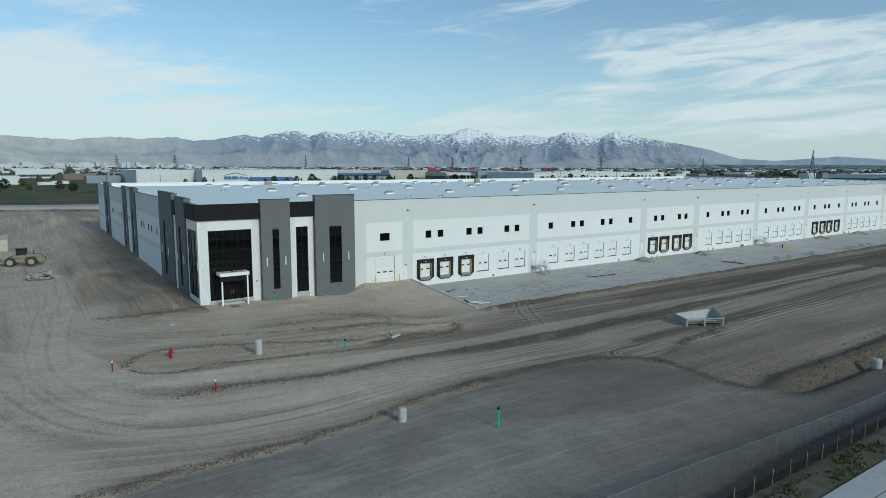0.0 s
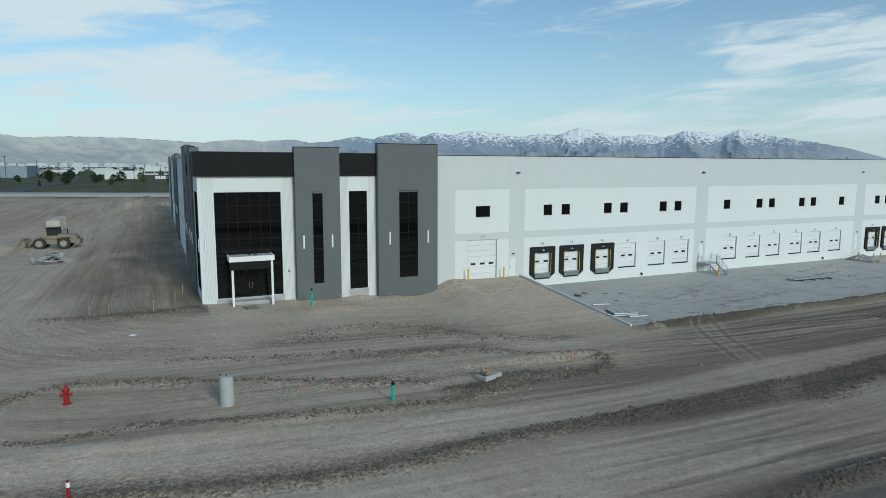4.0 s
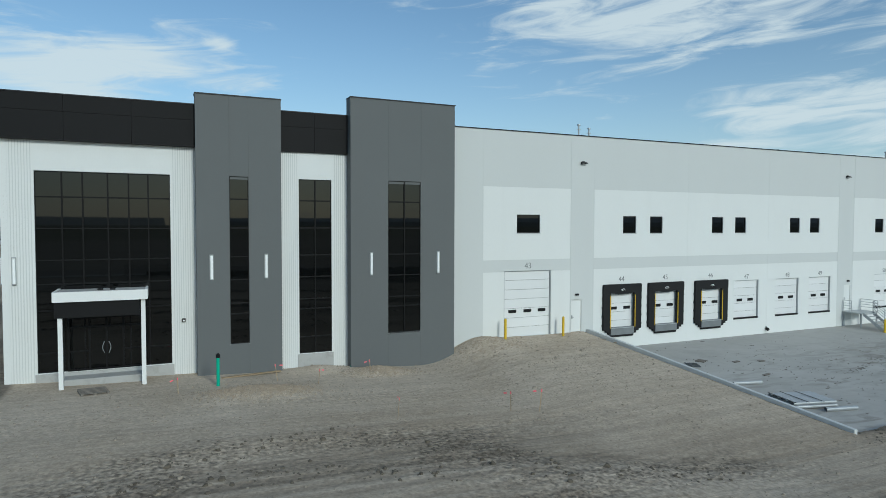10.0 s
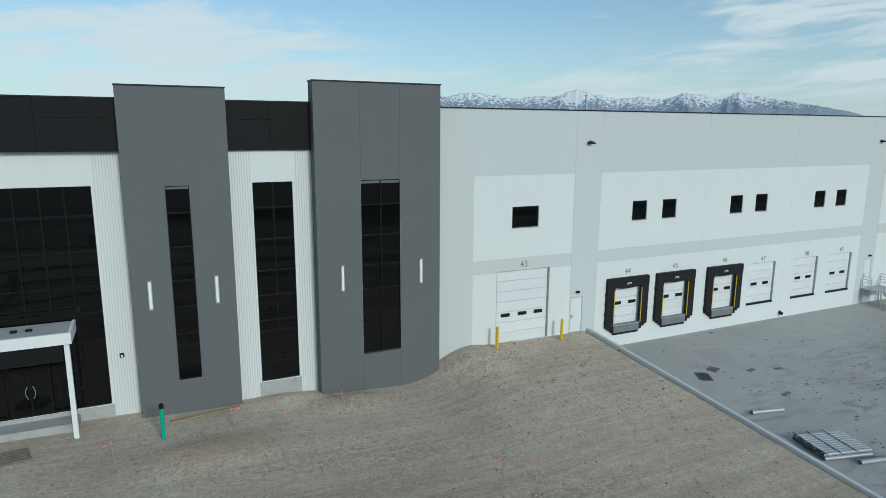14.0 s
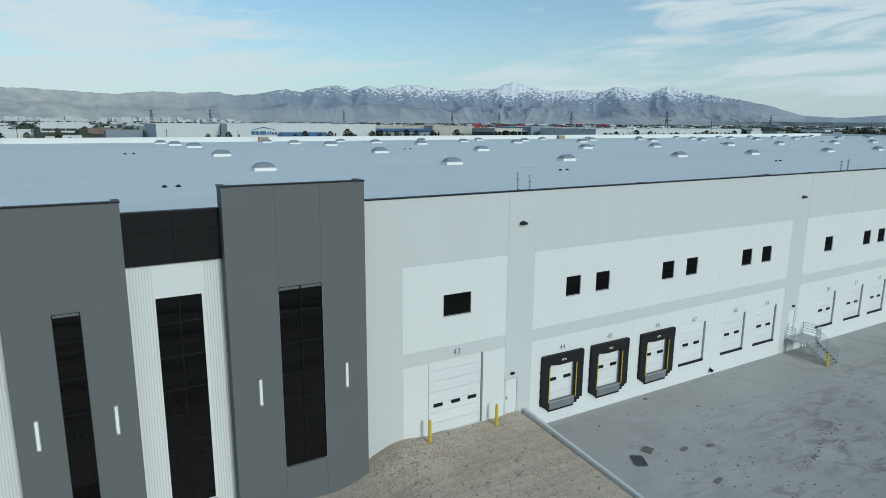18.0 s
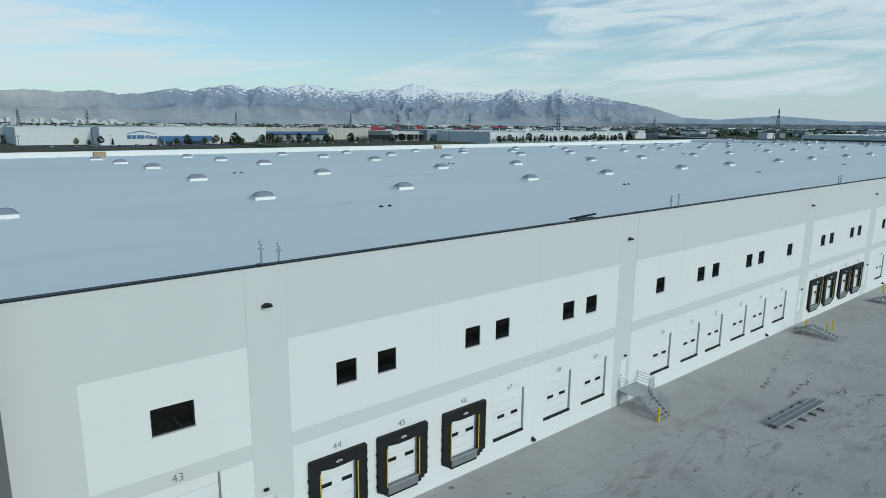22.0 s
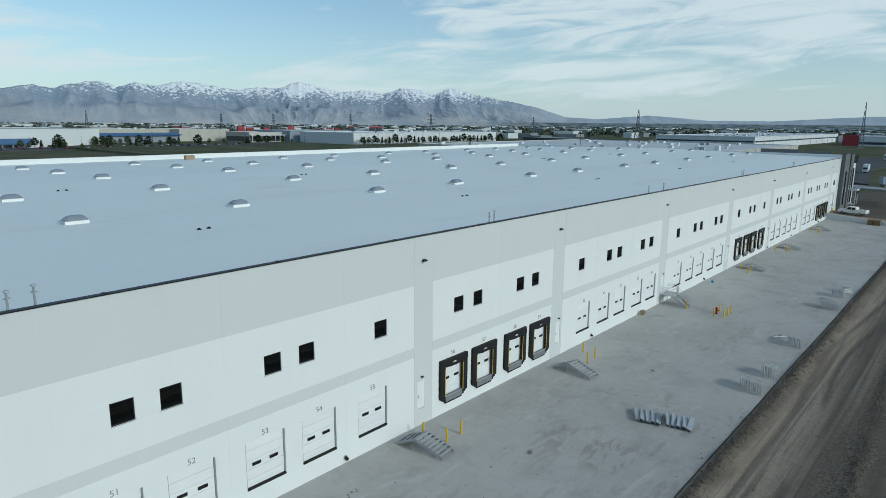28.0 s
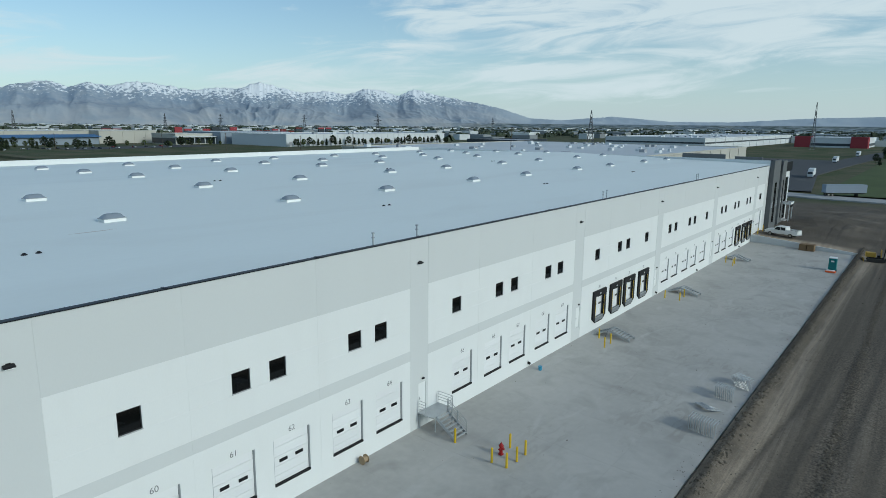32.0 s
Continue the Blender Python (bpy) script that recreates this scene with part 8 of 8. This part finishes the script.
def tree_proto(seed, h, conic, leaf):
    rt = random.Random(seed)
    e = thing("tree", "young tree with a loose leafy crown" if not conic else "dark narrow evergreen tree", "tree", pose(0, -500, 0), "distant trees")
    bm = tb((0, 0, -0.3), (0.05, 0, h * 0.55), 0.16, 0.07, seg=7)
    for i in range(6):
        a, z = i * 1.1 + rt.random(), h * rt.uniform(0.3, 0.55)
        tube(bm, (0, 0, z), (math.cos(a) * h * 0.2, math.sin(a) * h * 0.2, z + h * 0.2), 0.05, 0.02, seg=5)
    part("trunk", bm, M["bark"], e)
    bm = bmesh.new()
    for i in range(340):
        t = rt.random()
        z = h * (0.18 + 0.82 * t) if conic else h * (0.3 + 0.7 * t)
        rad = (h * 0.2 * (1 - t) + 0.1) if conic else h * 0.34 * math.sin(math.pi * min(1, t * 0.9 + 0.1)) ** 0.6
        rad *= rt.uniform(0.35, 1.05)
        a = rt.random() * 6.28
        c = Vector((math.cos(a) * rad, math.sin(a) * rad, z + rt.uniform(-0.2, 0.2)))
        s = h * rt.uniform(0.045, 0.095)
        vs = [bm.verts.new(c + Vector((rt.uniform(-1, 1), rt.uniform(-1, 1), rt.uniform(-0.8, 0.8))) * s) for _ in range(4)]
        for tri in ((0, 1, 2), (0, 2, 3), (0, 3, 1), (1, 3, 2)):
            bm.faces.new([vs[k] for k in tri])
    part("crown", bm, leaf, e)
    return e


protos = [tree_proto(1, 6.5, False, M["leaf"]), tree_proto(2, 5.0, False, M["leaf"]), tree_proto(3, 8.0, False, M["leaf_dark"]), tree_proto(4, 6.0, True, M["leaf_dark"])]
rr = random.Random(21)
spots = []
for i in range(40):
    spots.append((rr.uniform(190, 470), rr.uniform(520, 572)))
for i in range(40):
    spots.append((508 + i * 6.2, 474 + rr.uniform(-3, 2)))
for i in range(26):
    spots.append((rr.uniform(240, 330), rr.uniform(560, 640)))
for i in range(22):
    spots.append((rr.uniform(-110, 20), rr.uniform(395, 560)))
for i in range(16):
    spots.append((560 + rr.uniform(0, 260), 4 + rr.uniform(-8, 4)))
for i, (x, y) in enumerate(spots):
    p = protos[rr.choice((0, 1, 2, 2, 3)) if not 505 < x < 760 else rr.choice((0, 2, 3, 3))]
    m = pose(x, y, 0.2, 0, 0, rr.uniform(0, 360))
    o = copy_thing(p, m)
    k = rr.uniform(0.75, 1.35)
    o.matrix_basis = m @ Matrix.Diagonal((k * 1.1, k * 1.1, k, 1))
for k, p in enumerate(protos):
    p.matrix_basis = pose(120 + k * 9, 566, 0.2)

# ---------------------------------------------------------------- pylons, poles and their wires


def pylon(x, y, h, rot=0):
    e = thing("power_pylon", "steel lattice power pylon", "pylon", pose(x, y, 0, 0, 0, rot), "power pylons")
    k = h / 40.0
    part("foot", bx(-4.2 * k, 4.2 * k, -4.2 * k, 4.2 * k, -0.5, 0.4), M["concrete"], e)
    lev = [(0, 4.0), (10, 2.9), (19, 2.0), (27, 1.3), (33, 1.0), (40, 0.3)]
    for (z0, w0), (z1, w1) in zip(lev, lev[1:]):
        bm = bmesh.new()
        c0 = [(-w0 * k, -w0 * k), (w0 * k, -w0 * k), (w0 * k, w0 * k), (-w0 * k, w0 * k)]
        c1 = [(-w1 * k, -w1 * k), (w1 * k, -w1 * k), (w1 * k, w1 * k), (-w1 * k, w1 * k)]
        for i in range(4):
            j = (i + 1) % 4
            tube(bm, (*c0[i], z0 * k), (*c1[i], z1 * k), 0.28 * k, seg=4, caps=False)
            tube(bm, (*c0[i], z0 * k), (*c1[j], z1 * k), 0.17 * k, seg=4, caps=False)
            tube(bm, (*c0[j], z0 * k), (*c1[i], z1 * k), 0.17 * k, seg=4, caps=False)
        part("lattice_section", bm, M["pylon"], e)
    for z, w in ((25, 7.5), (30.5, 6.0), (36, 4.5)):
        bm = bmesh.new()
        for s in (-1, 1):
            tube(bm, (0, 0, (z + 1.6) * k), (s * w * k, 0, z * k), 0.22 * k, seg=4)
            tube(bm, (0, 0, z * k), (s * w * k, 0, z * k), 0.22 * k, seg=4)
        part("cross_arm", bm, M["pylon"], e)
    return e


M["pylon"] = mat("weathered_pylon_steel", (0.13, 0.14, 0.15), 0.7, 0.2)


def from_view(az, dist):
    """A spot at a bearing clockwise from +y, as seen from over the dock wall."""
    return 40 + dist * math.sin(radians(az)), -35 + dist * math.cos(radians(az))


for az, d, h in ((48.4, 950, 36), (66.0, 980, 44), (34.5, 1500, 40), (30.3, 1500, 40), (41.0, 1700, 44), (20.5, 1300, 40), (9.5, 1500, 42), (5.0, 1500, 40), (57.0, 1900, 42)):
    pylon(*from_view(az, d), h, az * 3)
for ob_p in [pylon(900, 86, 50, 20)]:
    ob_p.matrix_world = pose(900, 86, 0, 0, 0, 20) @ Matrix.Diagonal((0.45, 0.45, 1, 1))


def pole(x, y, h, z=0.0):
    e = thing("utility_pole", "dark wooden utility pole with a crossarm", "pole", pose(x, y, z, 0, 0, 20), "utility poles")
    part("shaft", tb((0, 0, -0.3), (0, 0, h), 0.2, 0.13, seg=8), M["bark"], e)
    part("crossarm", bx(-1.2, 1.2, -0.07, 0.07, h - 1.0, h - 0.8), M["bark"], e)
    for s in (-1.0, 0.0, 1.0):
        part("insulator", tb((s, 0, h - 0.8), (s, 0, h - 0.5), 0.06, seg=6), M["steel"], e)


for az, d, h in ((50.2, 400, 21), (62.0, 430, 22), (-9.2, 330, 15), (-7.5, 370, 15), (-2.0, 380, 14), (3.0, 400, 14), (-5.0, 420, 14), (26.0, 620, 14), (38.0, 600, 15), (12.0, 640, 14), (17.0, 660, 14), (33.0, 640, 14), (44.5, 520, 15)):
    pole(*from_view(az, d), h)
for x, y, h in ((-83, 367, 25), (-80, 366, 20), (-70, 402, 18), (-74, 537, 17), (-0.6, 286, 15)):
    pole(x, y, h)
for i in range(9):
    x, y = 140 + i * 42, 540 + (i % 2) * 14
    e = thing("lot_lamp", "slim parking lot lamp post", "lamp post", pose(x, y, 0.2), "parking lot lamps")
    part("mast", tb((0, 0, 0), (0, 0, 9), 0.12, 0.08, seg=6), M["pylon"], e)
    part("head", bx(-0.7, 0.7, -0.2, 0.2, 8.9, 9.1), M["pylon"], e)

# ---------------------------------------------------------------- the town in the valley, far off
rs = np.random.RandomState(17)


def town(name, n, az0, az1, d0, d1, size, height, material, label, power=0.7):
    co, fc = [], []
    for i in range(n):
        az = rs.uniform(az0, az1)
        d = d0 + (d1 - d0) * rs.rand() ** power
        x, y = from_view(az, d)
        w, dp, h = size * rs.uniform(0.4, 1.6), size * rs.uniform(0.4, 1.4), height * rs.uniform(0.5, 1.4)
        a = radians(rs.choice([0, 12, -8]))
        c, s = math.cos(a), math.sin(a)
        b = len(co)
        for zz in (-0.5, h):
            for sx, sy in ((-1, -1), (1, -1), (1, 1), (-1, 1)):
                px, py = sx * w / 2, sy * dp / 2
                co.append((x + px * c - py * s, y + px * s + py * c, zz))
        fc += [(b, b + 1, b + 5, b + 4), (b + 1, b + 2, b + 6, b + 5), (b + 2, b + 3, b + 7, b + 6), (b + 3, b, b + 4, b + 7), (b + 4, b + 5, b + 6, b + 7)]
    me = bpy.data.meshes.new(name)
    me.from_pydata(co, [], fc)
    me.materials.append(material)
    tagged(new(name, me), label, "buildings", kind="stuff")


M["town_a"] = mat("town_pale", (0.55, 0.58, 0.59), 0.9, var=0.3, scale=0.01)
M["town_b"] = mat("town_dull", (0.24, 0.26, 0.27), 0.9, var=0.3, scale=0.01)
M["town_tree"] = mat("town_tree_cover", (0.055, 0.07, 0.045), 0.95, var=0.4, scale=0.02)
town("town_buildings", 700, -20, 92, 1000, 3850, 34, 7, M["town_a"], "pale low buildings scattered over the valley")
town("town_roofs", 800, -20, 92, 900, 3850, 30, 6, M["town_b"], "dull roofs scattered over the valley")
town("downtown", 150, -14, 12, 2500, 3800, 22, 20, M["town_a"], "cluster of pale city buildings", 0.6)
# tree cover between the roofs, in rough many-sided clumps
co, fc = [], []
for i in range(5200):
    az, d = rs.uniform(-22, 94), 760 + 3000 * rs.rand() ** 0.8
    x, y = from_view(az, d)
    if (-40 < x < 780 and y < 760 and d < 900) or (az > 55 and d < 1250):
        continue
    r, h = rs.uniform(3, 11) * (0.6 + d / 2500), rs.uniform(3.5, 8.5)
    b = len(co)
    k = rs.uniform(0.55, 1.3, 12)
    for j in range(6):
        a = j * 1.047 + k[j]
        co.append((x + r * k[j] * math.cos(a), y + r * k[j] * math.sin(a), rs.uniform(0, 1.0)))
    for j in range(4):
        a = j * 1.571 + k[6 + j]
        co.append((x + 0.55 * r * k[j] * math.cos(a), y + 0.55 * r * k[j] * math.sin(a), h * k[6 + j]))
    for j in range(6):
        t = b + 6 + (j * 4 // 6)
        fc.append((b + j, b + (j + 1) % 6, t))
    for j in range(4):
        fc.append((b + 6 + j, b + (j * 6 // 4 + 1) % 6, b + 6 + (j + 1) % 4))
    fc.append((b + 6, b + 7, b + 8))
    fc.append((b + 6, b + 8, b + 9))
me = bpy.data.meshes.new("far_woods")
me.from_pydata(co, [], fc)
me.materials.append(M["town_tree"])
tagged(new("far_woods", me), "dull green tree cover between far roofs", "trees", kind="stuff")

# ---------------------------------------------------------------- mountains
RIDGE_B = (-180, -120, -90, -60, -35, -20, -12.4, -10.8, -9.2, -6.2, -2.4, 3.4, 6.1, 8.5, 11, 12.3, 14.5, 16.6, 17.8, 19.7, 21.2, 22.2, 23.5, 25, 27, 29.5, 31, 33, 34.6, 36.3, 38.1, 39.9, 42.1, 43.6, 45.1, 46.6, 48, 49.4, 51.3, 53.6, 56.3, 57.3, 59.6, 62.3, 66.6, 71.2, 76, 81.9, 86.1, 120, 180)
RIDGE_E = (0.35, 0.6, 1.2, 1.2, 1.9, 2.2, 2.32, 2.12, 1.95, 2.1, 2.09, 1.81, 2.09, 1.97, 2.16, 1.9, 2.08, 2.49, 2.23, 2.74, 2.86, 2.43, 2.84, 2.66, 3.03, 2.71, 2.47, 2.73, 2.63, 3.23, 2.79, 2.44, 2.63, 2.33, 2.82, 2.76, 2.31, 2.88, 2.43, 2.03, 1.49, 1.26, 0.54, 0.41, 0.73, 0.34, 0.33, 0.67, 0.76, 0.6, 0.35)


def mountains():
    eye = Vector((30, -45, 20))
    b = np.concatenate([np.arange(-180, -16, 0.6), np.arange(-16, 92, 0.07), np.arange(92, 180.1, 0.6)])
    u = np.concatenate([np.linspace(0, 1, 84), [1.04, 1.12]])
    B, U = np.meshgrid(b, u, indexing="ij")
    e = np.interp(B, RIDGE_B, RIDGE_E)
    R = 3900 + 900 * np.minimum(U, 1.12)
    crest = 4800 * np.tan(np.radians(e)) * 1.03 + 22
    V = np.clip(U, 0, 1)
    crest = crest * (1 + V ** 16 * (0.05 * (fbm(B * 1.9, B * 0, 3, 31) - 0.45) + 0.06 * (fbm(B * 7.0, B * 0, 3, 33) - 0.45)))
    # spurs run down from the crest and split on the way, each order finer than the last
    W = 1 - V
    bend = B + 0.9 * W * np.sin(B * 0.33 + 2.2 * fbm(B * 0.12, B * 0, 2, 61)) * 1.5 + 0.7 * (fbm(B * 0.5, V * 2.2, 3, 63) - 0.45)
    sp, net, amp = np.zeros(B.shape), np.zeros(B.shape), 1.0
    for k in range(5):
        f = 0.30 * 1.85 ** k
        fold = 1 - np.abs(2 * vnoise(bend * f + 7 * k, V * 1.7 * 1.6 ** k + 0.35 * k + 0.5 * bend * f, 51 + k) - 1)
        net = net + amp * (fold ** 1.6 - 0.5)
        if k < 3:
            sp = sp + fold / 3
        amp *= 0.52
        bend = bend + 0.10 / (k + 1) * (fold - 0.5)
    body = V ** 1.05 * (1 - 0.40 * np.sin(np.pi * V ** 1.2))
    # a lower front ridge before the northern half of the range
    front = np.exp(-((V - 0.42) / 0.20) ** 2) * (0.16 + 0.34 * fbm(B * 0.21, B * 0, 3, 71)) * np.clip((44 - B) / 20, 0, 1)
    h = crest * (body + 0.7 * front * V ** 0.3 + np.sin(np.pi * np.clip(V, 0, 1)) ** 0.55 * 0.17 * net * (0.55 + 0.45 * V))
    h = np.minimum(h, crest * (0.16 + 0.84 * V ** 0.5))
    h = np.where(U > 1.0, crest * (1 - (U - 1) * 3.0), h)
    h = np.maximum(h, -2)
    a = np.radians(B)
    co = np.stack([eye.x + R * np.sin(a), eye.y + R * np.cos(a), h], -1).reshape(-1, 3)
    nx, ny = B.shape
    idx = np.arange(nx * ny).reshape(nx, ny)
    q = np.stack([idx[:-1, :-1], idx[:-1, 1:], idx[1:, 1:], idx[1:, :-1]], -1).reshape(-1, 4)
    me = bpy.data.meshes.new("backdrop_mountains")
    me.from_pydata(co.tolist(), [], q.tolist())
    at = me.attributes.new("rise", "FLOAT", "POINT")
    at.data.foreach_set("value", np.ascontiguousarray((h / 250.0).reshape(-1).astype(np.float32)))
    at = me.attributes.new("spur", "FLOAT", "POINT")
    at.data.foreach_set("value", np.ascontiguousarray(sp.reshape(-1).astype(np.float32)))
    at = me.attributes.new("bearing", "FLOAT", "POINT")
    at.data.foreach_set("value", np.ascontiguousarray(B.reshape(-1).astype(np.float32)))
    m = bpy.data.materials.new("hazed_range")
    m.use_nodes = True
    n, l = m.node_tree.nodes, m.node_tree.links
    bs = n["Principled BSDF"]
    bs.inputs["Roughness"].default_value, bs.inputs["Specular IOR Level"].default_value = 1.0, 0.0
    geo = n.new("ShaderNodeNewGeometry")
    an = n.new("ShaderNodeAttribute")
    an.attribute_name = "rise"
    bn = n.new("ShaderNodeAttribute")
    bn.attribute_name = "bearing"

    def nz(s, d, dist=0.0):
        t = n.new("ShaderNodeTexNoise")
        t.inputs["Scale"].default_value, t.inputs["Detail"].default_value, t.inputs["Distortion"].default_value = s, d, dist
        l.new(geo.outputs["Position"], t.inputs["Vector"])
        return t.outputs["Fac"]

    def rng(v, a0, b0, c0, d0):
        t = n.new("ShaderNodeMapRange")
        for k, x in zip(("From Min", "From Max", "To Min", "To Max"), (a0, b0, c0, d0)):
            t.inputs[k].default_value = x
        l.new(v, t.inputs["Value"])
        return t.outputs[0]

    def mix(fac, a0, b0):
        t = n.new("ShaderNodeMix")
        t.data_type = "RGBA"
        l.new(fac, t.inputs["Factor"])
        for k, v in (("A", a0), ("B", b0)):
            if isinstance(v, tuple):
                t.inputs[k].default_value = (*v, 1)
            else:
                l.new(v, t.inputs[k])
        return t.outputs["Result"]

    def add(a0, b0):
        t = n.new("ShaderNodeMath")
        t.operation = "ADD"
        l.new(a0, t.inputs[0])
        l.new(b0, t.inputs[1])
        return t.outputs[0]
    # haze is put into the base colours: bluish rock, paler at the foot
    hazed_rock = mix(rng(nz(0.012, 8, 0.8), 0.38, 0.62, 0, 1), (0.25, 0.315, 0.39), (0.34, 0.385, 0.435))
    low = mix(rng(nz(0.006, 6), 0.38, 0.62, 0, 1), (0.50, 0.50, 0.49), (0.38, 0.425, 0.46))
    col = mix(rng(an.outputs["Fac"], 0.10, 0.62, 0, 1), low, hazed_rock)
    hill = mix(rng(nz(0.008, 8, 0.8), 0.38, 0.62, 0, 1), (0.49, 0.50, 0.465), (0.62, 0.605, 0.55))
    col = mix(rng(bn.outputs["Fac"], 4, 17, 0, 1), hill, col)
    town = mix(rng(nz(0.02, 10, 0.3), 0.42, 0.62, 0, 1), (0.10, 0.125, 0.11), (0.30, 0.33, 0.33))
    low_side = rng(bn.outputs["Fac"], 50, 58, 0, 1)
    lm = n.new("ShaderNodeMath")
    lm.operation = "MULTIPLY"
    l.new(low_side, lm.inputs[0])
    l.new(rng(an.outputs["Fac"], 0.105, 0.125, 1, 0), lm.inputs[1])
    # more painted haze: the low hills past bearing 55 turn paler still
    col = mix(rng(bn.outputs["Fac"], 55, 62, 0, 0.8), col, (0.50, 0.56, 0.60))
    col = mix(lm.outputs[0], col, town)
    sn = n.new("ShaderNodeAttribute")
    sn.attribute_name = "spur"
    # relief shade painted in: the folds between spurs get a darker blue
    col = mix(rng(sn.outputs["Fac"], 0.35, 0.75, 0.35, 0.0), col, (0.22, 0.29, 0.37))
    line = add(an.outputs["Fac"], add(rng(nz(0.045, 12, 0.5), 0.25, 0.75, -0.36, 0.36), rng(bn.outputs["Fac"], 14, 38, -0.14, 0.10)))
    line = add(line, rng(sn.outputs["Fac"], 0.3, 0.8, 0.06, -0.06))
    snow = rng(line, 0.80, 0.98, 0, 0.95)
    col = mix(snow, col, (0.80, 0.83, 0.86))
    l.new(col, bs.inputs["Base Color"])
    bp = n.new("ShaderNodeBump")
    bp.inputs["Strength"].default_value, bp.inputs["Distance"].default_value = 0.35, 5.0
    l.new(nz(0.016, 9, 0.5), bp.inputs["Height"])
    l.new(bp.outputs[0], bs.inputs["Normal"])
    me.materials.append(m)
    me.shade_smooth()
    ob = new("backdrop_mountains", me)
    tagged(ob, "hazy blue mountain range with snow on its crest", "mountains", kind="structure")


mountains()
